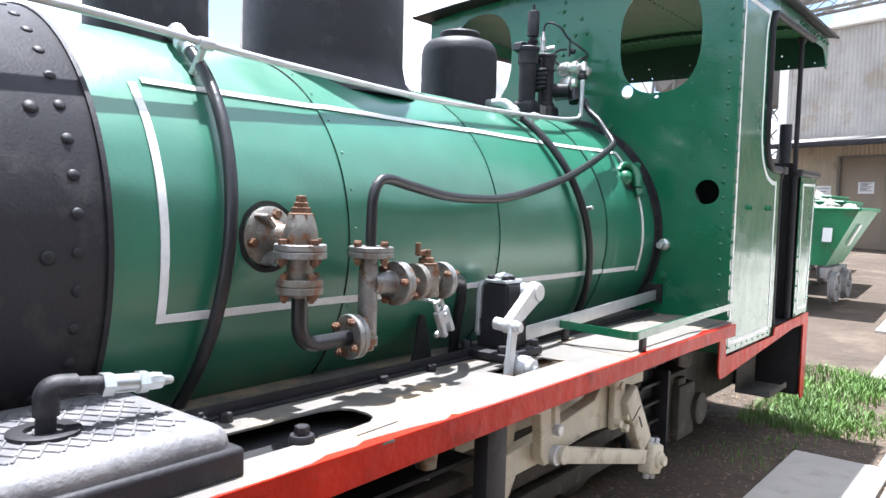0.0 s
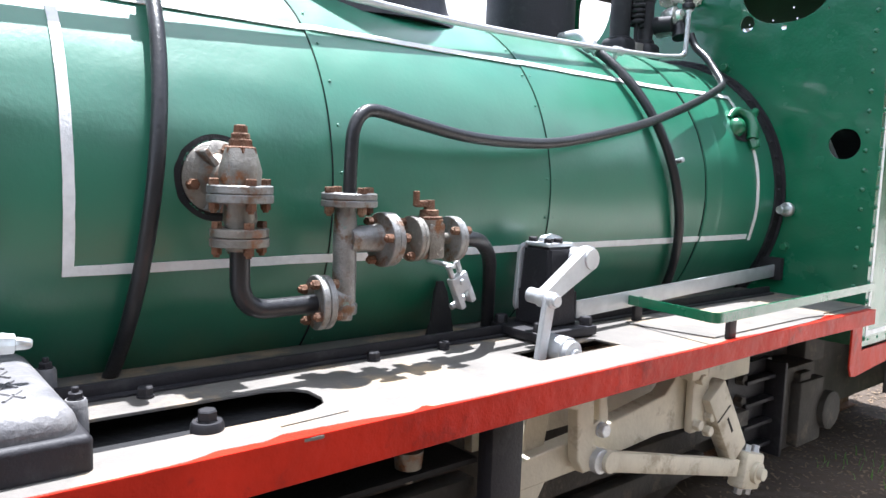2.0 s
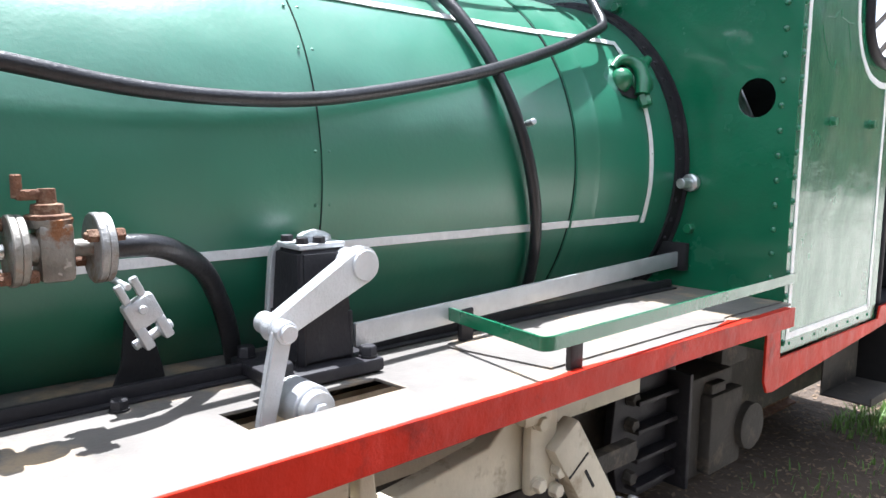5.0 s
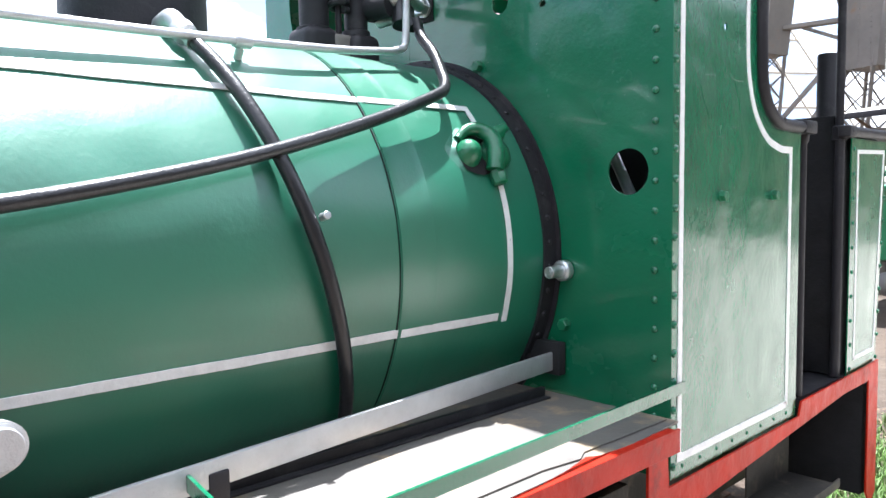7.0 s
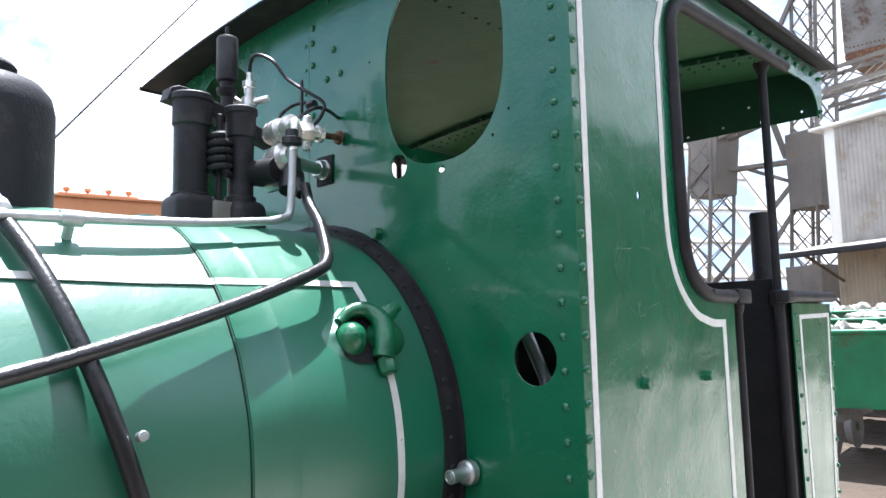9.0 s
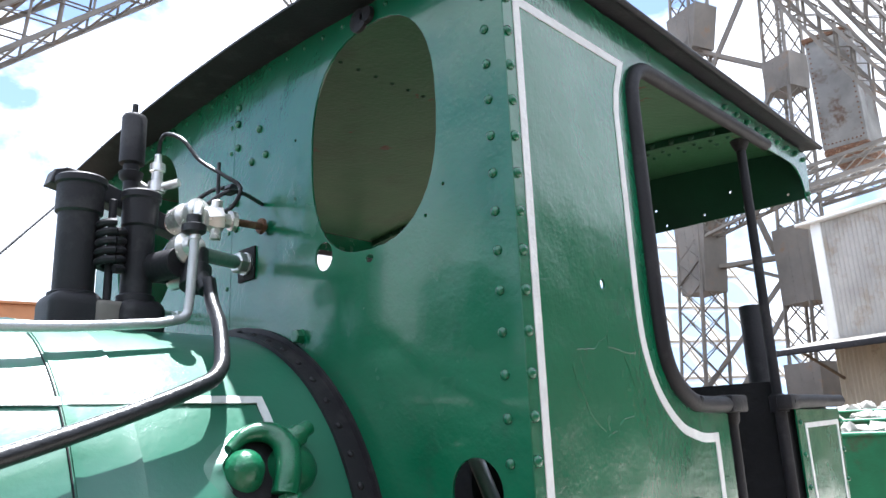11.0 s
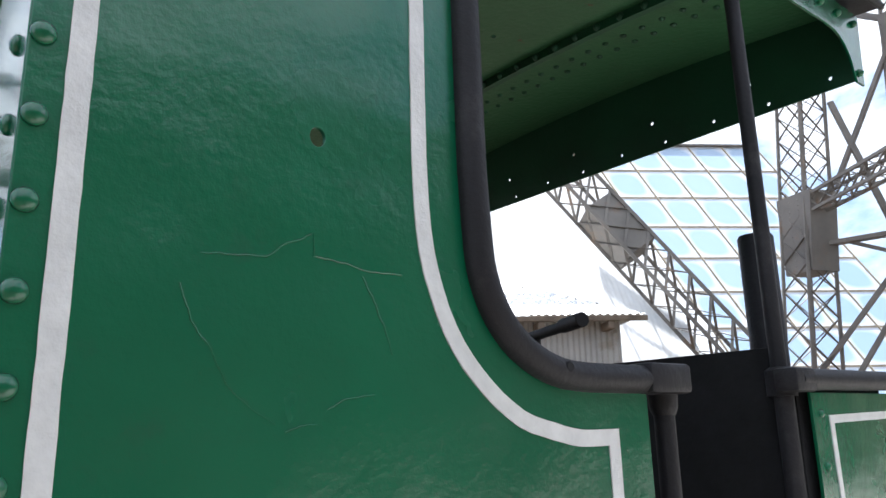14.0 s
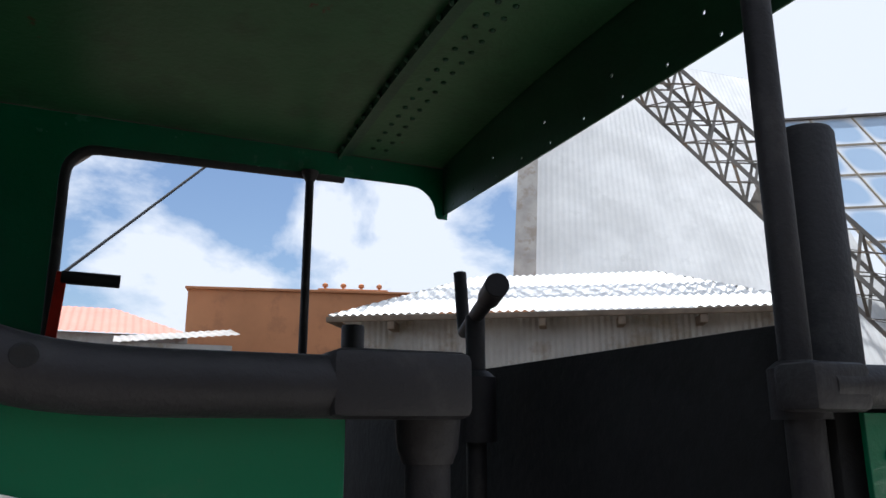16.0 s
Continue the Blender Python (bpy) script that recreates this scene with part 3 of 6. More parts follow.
lathe(bm, (VX, 1.189, 1.555), (0, 0, 1), [(0, 0.034), (0.012, 0.032), (0.014, 0.028)], 6)
lathe(bm, (VX, 1.189, 1.566), (0, 0, 1), [(0, 0.025), (0.016, 0.024), (0.018, 0.018)], 6)
lathe(bm, (VX, 1.189, 1.582), (0, 0, 1), [(0, 0.019), (0.012, 0.018), (0.014, 0.014), (0.028, 0.013), (0.03, 0.008)], 16)
part("gland_nut", bm, RUSTY, va, "rusty gland nut")
part("feed_elbow", tube(B(), rounded_path([(VX, 1.189, 1.372), (VX, 1.189, 1.236), (VX - 0.005, 1.38, 1.236)], 0.10, 14), 0.0205, 18), BLACK_PIPE, va, "black bent feed pipe")
# tee piece
te = part("tee_valve", (lambda bm: (lathe(bm, (VX - 0.02, 1.448, 1.19), (0, 0, 1), [(0, 0.02), (0.012, 0.021), (0.014, 0.03), (0.035, 0.031), (0.04, 0.027), (0.20, 0.027), (0.26, 0.024), (0.27, 0.024)], 28),
                                   lathe(bm, (VX - 0.02, 1.40, 1.238), (0, 1, 0), [(0, 0.022), (0.05, 0.03)], 24),
                                   lathe(bm, (VX - 0.012, 1.45, 1.375), (0, 1, 0), [(0, 0.03), (0.07, 0.031), (0.09, 0.036)], 24), bm)[-1])(B()), BRONZE_GREY, loco, "weathered grey tee valve with bolted flanges")
flange_pair("top_flange", (VX - 0.022, 1.459, 1.463), (0, 0, 1), 0.064, 0.015, 4, te, BRONZE_GREY, turn=0.78)
flange_pair("feed_flange", (VX - 0.01, 1.383, 1.237), (0.12, 1, 0), 0.061, 0.016, 4, te, BRONZE_GREY, turn=0.5)
flange_pair("side_flange", (VX - 0.004, 1.548, 1.372), (0, 1, 0), 0.064, 0.017, 3, te, BRONZE_GREY, turn=0.9, gap=0.46)
co_ = part("stop_cock", (lambda bm: (box(bm, VX - 0.030, VX + 0.031, 1.652, 1.702, 1.322, 1.412, 0.008), lathe(bm, (VX, 1.674, 1.405), (0, 0, 1), [(0, 0.032), (0.012, 0.034), (0.02, 0.026)], 24),
                                    rod(bm, (VX, 1.62, 1.372), (VX, 1.655, 1.372), 0.026), rod(bm, (VX, 1.70, 1.370), (VX, 1.735, 1.370), 0.014), bm)[-1])(B()), BRONZE, loco, "weathered stop cock with a rusty spindle")
part("cock_neck", rod(B(), (VX, 1.56, 1.372), (VX, 1.61, 1.372), 0.0135), CHROME, co_, "bright worn neck")
flange_pair("cock_flange", (VX, 1.625, 1.372), (0, 1, 0), 0.055, 0.012, 2, co_, BRONZE, turn=1.1, gap=0.46)
flange_pair("cock_flange", (VX, 1.745, 1.368), (0, 1, 0), 0.057, 0.013, 2, co_, BRONZE_GREY, turn=2.6, gap=0.46)
bm = B()
lathe(bm, (VX, 1.672, 1.418), (0, 0, 1), [(0, 0.033), (0.006, 0.033), (0.008, 0.024), (0.022, 0.023), (0.024, 0.014), (0.046, 0.013)], 20)
box(bm, VX - 0.008, VX + 0.008, 1.63, 1.682, 1.447, 1.463, 0.003)
rod(bm, (VX, 1.632, 1.45), (VX, 1.632, 1.486), 0.008)
part("cock_spindle", bm, RUSTY, co_, "rusty square spindle")
dp = part("drain_pipe", tube(B(), rounded_path([(VX, 1.745, 1.368), (VX - 0.004, 1.84, 1.366), (VX - 0.07, 1.945, 1.312), (VX - 0.16, 2.03, 1.18), (VX - 0.20, 2.065, 1.05)], 0.07, 8), 0.0195, 16), BLACK_PIPE, co_, "dark bent drain pipe")

# silver clip below the cock, on a black plate added for the dark triangle behind
cl = plate("injector_lever", [(1.80, BZ), (1.90, BZ), (1.885, 1.14), (1.87, 1.20), (1.855, 1.23), (1.84, 1.23), (1.83, 1.20), (1.82, 1.12)], [], 0.012, "x", -1.58, SOOT_AND_SHADE, loco, "black plate added for the dark behind a silver clip", 0.002)
bm = B()
m4 = Matrix.Translation((-1.472, 1.825, 1.242)) @ Matrix.Rotation(radians(26), 4, "X") @ Matrix.Scale(1.12, 4)
box(bm, -0.012, 0.012, -0.026, 0.026, -0.024, 0.024, 0.007, m4)
for s in (-1, 1):
    box(bm, -0.012, 0.012, s * 0.017 - 0.008, s * 0.017 + 0.008, -0.058, -0.018, 0.004, m4)
    box(bm, -0.006, 0.006, s * 0.013 - 0.006, s * 0.013 + 0.006, 0.016, 0.056, 0.003, m4)
rod(bm, m4 @ Vector((-0.016, -0.034, -0.048)), m4 @ Vector((-0.016, 0.034, -0.048)), 0.009)
rod(bm, m4 @ Vector((-0.02, 0, 0.006)), m4 @ Vector((0.018, 0, 0.006)), 0.008)
rod(bm, m4 @ Vector((-0.11, 0, 0.052)), m4 @ Vector((0.004, 0, 0.046)), 0.006)
part("clip", bm, SILVER, cl, "silver-painted forked clip")

# ---- running board ----
h1 = [(-1.23, 0.60), (-1.225, 1.20), (-1.232, 1.26), (-1.255, 1.295), (-1.29, 1.31), (-1.345, 1.31), (-1.375, 1.29), (-1.395, 1.24), (-1.405, 0.60)]
h2 = [(-1.352, 1.905), (-1.25, 1.912), (-1.255, 2.247), (-1.348, 2.238)]
slot = [(-1.180, 1.16), (-1.172, 1.16), (-1.182, 1.31), (-1.190, 1.31)]
plate("running_board", [(-1.108, -1.2), (-1.106, 1.0), (-1.100, 1.2), (-1.112, 1.27), (-1.107, 1.40), (-1.122, 1.44), (-1.113, 1.6), (-1.116, 2.3), (-1.118, 2.52), (-1.124, 2.60), (-1.116, 2.75), (-1.13, 3.30), (-1.122, 3.38), (-1.14, 3.66), (-1.80, 3.66), (-1.80, -1.2)],
      [h1, h2, slot], 0.007, "z", BZ - 0.0035, GREY_BOARD, loco, "worn grey running board with cut-outs, paint flaking", 0.001)
plate("edge_angle", [(-1.2, 0.985), (-1.2, BZ + 0.0002), (3.60, BZ + 0.0002), (3.60, 1.015), (3.0, 1.018), (1.0, 0.992)], [], 0.008, "x", -1.104, RED, loco, "red running board edge, dented and repainted", 0.0015)
LAP = [(0.3, -1.112), (0.7, -1.108), (0.90, -1.106), (0.976, -1.109), (1.026, -1.126), (1.104, -1.120), (1.143, -1.135), (1.30, -1.124), (1.405, -1.108), (1.44, -1.124), (1.455, -1.122), (1.462, -1.107),
       (1.9, -1.108), (2.5, -1.112), (2.62, -1.122), (2.75, -1.113), (3.10, -1.116), (3.20, -1.128), (3.28, -1.146), (3.31, -1.130), (3.42, -1.120), (3.588, -1.124)]


def lap_x(y):
    for (ya, xa), (yb, xb) in zip(LAP, LAP[1:]):
        if ya <= y <= yb:
            return xa + (xb - xa) * (y - ya) / (yb - ya) - 0.003 * abs(noise.noise(Vector((y * 30, 1, 3))))
    return -1.112


lap = [(lap_x(y), y) for y in (0.3 + 0.01 * k for k in range(329))]
plate("edge_paint", [(-1.1005, 0.3)] + lap + [(-1.1005, 3.588)], [], 0.0022, "z", BZ + 0.0012, RED, loco, "flaking red paint lapping over the board edge")
# Black sheet added below the cut-out to give its inside deep shade.
part("splash_tray", box(B(), -1.66, -1.122, 0.2, 1.62, 1.012, 1.018, 0.001), SOOT_AND_SHADE, loco, "black sheet added as shade below the cut-out")
plate("overlay_plate", [(-1.155, 2.555), (-1.42, 2.50), (-1.42, 3.64), (-1.16, 3.64), (-1.165, 3.30), (-1.145, 3.26), (-1.16, 3.15)], [], 0.004, "z", BZ + 0.003, GREY_BOARD, loco, "grey floor plate laid over the running board", 0.001)
part("board_angle", (lambda bm: (box(bm, -1.53, -1.515, -1.0, 3.6, BZ, BZ + 0.03, 0.002), box(bm, -1.53, -1.495, -1.0, 3.6, BZ + 0.0005, BZ + 0.006, 0.001), bm)[-1])(B()), BLACK, loco, "black angle iron along the board")
for y in (0.85, 1.02, 1.56, 1.78):
    part("board_bolt", hexa(B(), (-1.475, y, BZ + 0.002), (0, 0, 1), 0.028, 0.02), BLACK, loco)
for y, x in ((1.05, -1.235), (0.845, -1.37)):
    bm = B()
    lathe(bm, (x, y, BZ - 0.03), (0, 0, 1), [(0, 0.03), (0.04, 0.029), (0.046, 0.026)], 20)
    hexa(bm, (x, y, BZ + 0.014), (0, 0, 1), 0.03, 0.022)
    part("stud_nut", bm, BLACK, loco, "black stud and nut in the cut-out")
# A second, lower black sheet stands for the shade under the board.
part("under_plate", box(B(), -1.6, -1.24, -1.2, 1.7, 0.86, 0.872), SOOT_AND_SHADE, loco, "black sheet added as shade under the board")

# chequer-plated cover box with its elbow pipe
def soft_box(bm, x0, x1, y0, y1, z0, z1, r, seg=6):
    """A block whose upright and top edges are well rounded."""
    g = bmesh.ops.create_cube(bm, size=1.0, matrix=Matrix.Translation(((x0 + x1) / 2, (y0 + y1) / 2, (z0 + z1) / 2)) @ Matrix.Diagonal((x1 - x0, y1 - y0, z1 - z0, 1)))
    es = [e for e in {e for v in g["verts"] for e in v.link_edges} if max(v.co.z for v in e.verts) > (z0 + z1) / 2]
    es.sort(key=lambda e: tuple(e.verts[0].co + e.verts[1].co))
    bmesh.ops.bevel(bm, geom=es, offset=r, segments=seg, affect="EDGES", profile=0.5)
    return bm


cb = part("cover_box", soft_box(B(), -1.60, -1.158, -0.35, 0.848, BZ + 0.001, BZ + 0.056, 0.012, 4), BLACK, loco, "black cover box with raised chequer lattice, top worn grey")
part("lid", soft_box(B(), -1.598, -1.172, -0.35, 0.836, BZ + 0.040, BZ + 0.100, 0.040, 8), WORN_BLACK, cb, "grey worn lid with rounded edges")
bm = B()
for k in range(-30, 60):
    for s in (1, -1):
        pts = []
        for i in range(2):
            u = -1.525 + i * 0.285
            v = 0.02 * k + s * i * 0.285 * 0.62
            pts.append((u, v))
        (u0, v0), (u1, v1) = pts
        # clip to the patch
        seg = [(u0 + (u1 - u0) * q / 40, v0 + (v1 - v0) * q / 40) for q in range(41)]
        seg = [q for q in seg if -0.3 < q[1] < 0.775]
        if len(seg) > 3 and k % 2 == 0:
            a, b = Vector((*seg[0], BZ + 0.1005)), Vector((*seg[-1], BZ + 0.1005))
            d = (b - a).normalized()
            nn = Vector((-d.y, d.x, 0)) * 0.0034
            vs = [bm.verts.new(a + nn - Vector((0, 0, .002))), bm.verts.new(b + nn - Vector((0, 0, .002))), bm.verts.new(b - nn - Vector((0, 0, .002))), bm.verts.new(a - nn - Vector((0, 0, .002)))]
            ts = [bm.verts.new(v.co + Vector((0, 0, 0.0045)) - (nn * 0.4 if i < 2 else -nn * 0.4)) for i, v in enumerate(vs)]
            bm.faces.new(ts)
            for i in range(4):
                bm.faces.new((vs[i], vs[(i + 1) % 4], ts[(i + 1) % 4], ts[i]))
part("chequer_ribs", bm, WORN_BLACK, cb, "raised diamond ribs")
for u in (-1.335, -1.565):
    lug = part("bolt_lug", (lambda bm: (lathe(bm, (u, 0.862, BZ + 0.001), (0, 0, 1), [(0, 0.021), (0.055, 0.019), (0.06, 0.016)], 18), box(bm, u - 0.017, u + 0.017, 0.835, 0.862, BZ + 0.002, BZ + 0.05, 0.003), bm)[-1])(B()), WORN_BLACK, cb)
    part("lug_nut", (lambda bm: (hexa(bm, (u, 0.862, BZ + 0.061), (0, 0, 1), 0.022, 0.012), rod(bm, (u, 0.862, BZ + 0.07), (u, 0.862, BZ + 0.082), 0.006, 10), bm)[-1])(B()), BLACK, lug)
ep = part("oil_pipe", (lambda bm: (rod(bm, (-1.355, 0.562, BZ + 0.09), (-1.353, 0.562, BZ + 0.150), 0.0175, 20), tube(bm, rounded_path([(-1.353, 0.562, BZ + 0.135), (-1.352, 0.562, BZ + 0.185), (-1.349, 0.612, BZ + 0.181)], 0.022, 8), 0.0225, 20),
                                  rod(bm, (-1.35, 0.60, BZ + 0.182), (-1.345, 0.665, BZ + 0.175), 0.0170, 20), bm)[-1])(B()), BLACK, loco, "black elbow pipe with a zinc coupling on the cover box")
part("base_ring", lathe(B(), (-1.36, 0.562, BZ + 0.097), (0, 0, 1), [(0, 0.062), (0.01, 0.062), (0.012, 0.058), (0.012, 0.034), (0.002, 0.032)], 32), BLACK, ep)
bm = B()
d = Vector((0.005, 0.145, -0.013))
p = Vector((-1.345, 0.655, BZ + 0.1755))
lathe(bm, p, d, [(0, 0.0235), (0.022, 0.0235), (0.023, 0.019)], 6)
lathe(bm, p, d, [(0.022, 0.018), (0.07, 0.018), (0.072, 0.022)], 20)
lathe(bm, p + d.normalized() * 0.07, d, [(0, 0.0225), (0.02, 0.0225)], 6)
lathe(bm, p + d.normalized() * 0.09, d, [(0, 0.017), (0.012, 0.0175), (0.03, 0.0165), (0.032, 0.011), (0.052, 0.009), (0.056, 0.006)], 8)
part("coupling", bm, ZINC, ep, "zinc plated pipe coupling")

# reversing crank on its black pedestal
def tapered_box(bm, c, lo, hi, z0, z1, bevel):
    """A four-sided casting, lo and hi its half widths in x and y at the foot and the head."""
    rows = [[bm.verts.new((c[0] + sx * w[0], c[1] + sy * w[1], z)) for sx, sy in ((-1, -1), (1, -1), (1, 1), (-1, 1))] for w, z in ((lo, z0), (hi, z1))]
    bm.faces.new(rows[0][::-1]), bm.faces.new(rows[1])
    for k in range(4):
        bm.faces.new((rows[0][k], rows[0][(k + 1) % 4], rows[1][(k + 1) % 4], rows[1][k]))
    bmesh.ops.bevel(bm, geom=bm.edges[:], offset=bevel, segments=3, affect="EDGES")
    return bm


ped = part("reverser_pedestal", tapered_box(B(), (-1.47, 2.165), (0.066, 0.066), (0.052, 0.055), BZ + 0.03, BZ + 0.262, 0.010), BLACK, loco, "black cast pedestal bolted to the running board")
part("pedestal_foot", box(B(), -1.57, -1.365, 2.03, 2.275, BZ + 0.004, BZ + 0.032, 0.006), BLACK, ped)
part("pedestal_cap", box(B(), -1.516, -1.424, 2.112, 2.220, BZ + 0.2605, BZ + 0.272, 0.003), SILVER, ped, "silver-painted cap plate")
for k in range(4):
    a = radians(45 + 90 * k)
    part("pedestal_rib", box(B(), -0.008, 0.008, 0.05, 0.085, BZ + 0.03, BZ + 0.13, 0.003, Matrix.Translation((-1.47, 2.165, 0)) @ Matrix.Rotation(a, 4, "Z")), BLACK, ped)
for x, y in ((-1.39, 2.25), (-1.39, 2.055), (-1.545, 2.25), (-1.545, 2.055)):
    part("pedestal_bolt", hexa(B(), (x, y, BZ + 0.032), (0, 0, 1), 0.032, 0.024), BLACK, ped)
for x, y in ((-1.437, 2.165), (-1.440, 2.128), (-1.500, 2.128), (-1.500, 2.205)):
    part("cap_bolt", hexa(B(), (x, y, BZ + 0.272), (0, 0, 1), 0.022, 0.013), BLACK, ped)


def arm(name, p0, p1, r0, r1, half, mat, parent, label=""):
    """A tapering flat crank arm with round ends; its flat sides face +x."""
    p0, p1 = Vector(p0), Vector(p1)
    d = (p1 - p0).normalized()
    nx = Vector((1, 0, 0))
    nx = (nx - d * nx.dot(d)).normalized()
    s = nx.cross(d)
    loop = []
    for k in range(13):
        a = math.pi / 2 + math.pi * k / 12
        loop.append(p0 + (d * math.cos(a) + s * math.sin(a)) * r0)
    for k in range(13):
        a = -math.pi / 2 + math.pi * k / 12
        loop.append(p1 + (d * math.cos(a) + s * math.sin(a)) * r1)
    bm = B()
    lo, hi = [bm.verts.new(q - nx * half) for q in loop], [bm.verts.new(q + nx * half) for q in loop]
    bm.faces.new(lo), bm.faces.new(hi)
    for k in range(len(loop)):
        q = (k + 1) % len(loop)
        bm.faces.new((lo[k], lo[q], hi[q], hi[k]))
    bmesh.ops.recalc_face_normals(bm, faces=bm.faces)
    es = [e for e in bm.edges if len(e.link_faces) == 2 and e.calc_face_angle(0) > 1.0]
    bmesh.ops.bevel(bm, geom=es, offset=0.003, segments=2, affect="EDGES")
    return part(name, bm, mat, parent, label)


cr = arm("reversing_crank", (-1.375, 2.222, 1.300), (-1.345, 2.015, 1.206), 0.037, 0.024, 0.015, SILVER, loco, "silver-painted reversing crank")
part("hub", rod(B(), (-1.45, 2.218, 1.298), (-1.352, 2.222, 1.300), 0.031, 28), SILVER, cr)
part("cap", lathe(B(), (-1.478, 2.178, BZ + 0.271), (0, 0, 1), [(0, 0.036), (0.012, 0.034), (0.018, 0.024), (0.024, 0.0)], 24), SILVER, cr)
arm("back_arm", (-1.535, 2.135, 1.305), (-1.530, 2.115, 1.16), 0.030, 0.026, 0.008, SILVER, cr)
part("crank_boss", rod(B(), (-1.40, 2.02, 1.208), (-1.305, 2.018, 1.204), 0.021, 24), SILVER, cr)
part("pin", rod(B(), (-1.308, 2.018, 1.204), (-1.296, 2.018, 1.204), 0.016, 20), SILVER, cr)
arm("drop_link", (-1.327, 2.018, 1.206), (-1.305, 1.955, 0.98), 0.02, 0.015, 0.009, SILVER, cr)
bm = B()
rod(bm, (-1.36, 2.05, 1.068), (-1.285, 2.055, 1.066), 0.041, 28)
rod(bm, (-1.30, 2.055, 1.066), (-1.265, 2.056, 1.065), 0.034, 28)
hexa(bm, (-1.266, 2.056, 1.065), (1, 0, 0), 0.026, 0.012, False)
part("end_boss", bm, SILVER, cr, "bright bolted boss")
# silver reach rod to the cab
rr = part("reach_rod", (lambda bm: [box(bm, -0.006, 0.006, 0, 1.43, -0.026, 0.026, 0.002, Matrix.Translation((-1.425, 2.24, 1.142)) @ Matrix.Rotation(radians(4.3), 4, "Z") @ Matrix.Rotation(radians(0.9), 4, "X")), bm][-1])(B()), SILVER, loco, "silver-painted flat reach rod")
part("rod_slot", box(B(), -1.62, -1.50, 3.645, 3.675, 1.125, 1.22, 0.004), SOOT_AND_SHADE, rr, "black slot in the cab front")

# low green guard rail on black posts
def flat_bar(bm, pts, h, t):
    """An upright flat bar bent along pts."""
    pts = [Vector(p) for p in pts]
    rows = []
    for i, p in enumerate(pts):
        d = (pts[min(i + 1, len(pts) - 1)] - pts[max(i - 1, 0)])
        s = Vector((-d.y, d.x, 0)).normalized() * t / 2
        z = Vector((0, 0, h / 2))
        rows.append([bm.verts.new(p + s + z), bm.verts.new(p + s - z), bm.verts.new(p - s - z), bm.verts.new(p - s + z)])
    for u, v in zip(rows, rows[1:]):
        for k in range(4):
            bm.faces.new((u[k], u[(k + 1) % 4], v[(k + 1) % 4], v[k]))
    bm.faces.new(rows[0]), bm.faces.new(rows[-1])
    return bm


gr = part("guard_rail", flat_bar(B(), rounded_path([(-1.462, 2.60, 1.146), (-1.465, 2.545, 1.146), (-1.45, 2.522, 1.146), (-1.115, 2.478, 1.146), (-1.106, 2.50, 1.146), (-1.155, 3.72, 1.143)], 0.012, 4), 0.03, 0.007), GREEN, loco, "low green flat-bar guard rail on the running board")
for x, y in ((-1.448, 2.58), (-1.13, 2.60)):
    part("rail_post", box(B(), x - 0.008, x + 0.008, y - 0.02, y + 0.02, BZ + 0.001, 1.150, 0.003), BLACK, gr, "black post")

# feed check valve, thick with green paint, beside the cab
wp_ = on_skin(3.435, 1.752)
wn_ = boiler_normal(wp_)
wu_ = Vector((0, 1, 0))
ww_ = wu_.cross(wn_) * (1 if wu_.cross(wn_).z > 0 else -1)


def at_cock(u, w, h):
    return wp_ + wu_ * u + ww_ * w + wn_ * h


rim = [(a, 0.080 + 0.012 * math.sin(2 * a + 0.7) + 0.006 * math.sin(5 * a), 0.066 + 0.010 * math.cos(3 * a) + 0.005 * math.sin(4 * a)) for a in (radians(6 * k) for k in range(61))]
# Nothing is cut here: a flat black face stands for the hole's shaded inside.
bm = B()
bm.faces.new([bm.verts.new(at_cock(ru * math.cos(a), rw * math.sin(a), 0.004)) for a, ru, rw in rim[:-1]])
part("torn_opening", bm, SOOT_AND_SHADE, loco, "flat black face painted as the shaded inside of a torn hole", smooth=False)
bm = B()
rows = []
for f, h in ((1.50, -0.005), (1.30, 0.0), (1.14, 0.002), (1.02, 0.005), (0.97, 0.006), (0.93, 0.004), (0.95, 0.001)):
    rows.append([bm.verts.new(at_cock(ru * f * math.cos(a), rw * f * math.sin(a), h * (1.0 + 0.5 * math.sin(2 * a + 2.4) + 0.25 * math.sin(7 * a)) - 0.012 * (f * rw * math.sin(a) / 0.1) ** 2)) for a, ru, rw in rim[:-1]])
for u, v in zip(rows, rows[1:]):
    for k in range(60):
        bm.faces.new((u[k], u[(k + 1) % 60], v[(k + 1) % 60], v[k]))
part("torn_lip", bm, GREEN_BOILER, loco, "bulged green cladding lip round the torn hole")
cv = part("wash_out_cock", (lambda bm: (lathe(bm, at_cock(-0.040, -0.010, -0.02), wn_ + ww_ * 0.25 - wu_ * 0.1, [(0, 0.040), (0.025, 0.039), (0.045, 0.034), (0.058, 0.024), (0.066, 0.012), (0.068, 0)], 20),
                                       lathe(bm, at_cock(0.058, -0.004, -0.01), wn_ + wu_ * 0.3, [(0, 0.050), (0.03, 0.048), (0.045, 0.038), (0.054, 0.02), (0.056, 0)], 20), bm)[-1])(B()), GREEN_OLD, loco, "wash-out cock thick with green paint")
part("cock_strap", tube(B(), smooth_path([at_cock(-0.060, 0.040, 0.004), at_cock(-0.025, 0.064, 0.014), at_cock(0.015, 0.062, 0.026), at_cock(0.036, 0.030, 0.038), at_cock(0.030, -0.02, 0.036), at_cock(0.018, -0.062, 0.022)], 5), [0.012 + 0.013 * min(1, k / 16) for k in range(26)], 14), GREEN_OLD, cv)
bm = B()
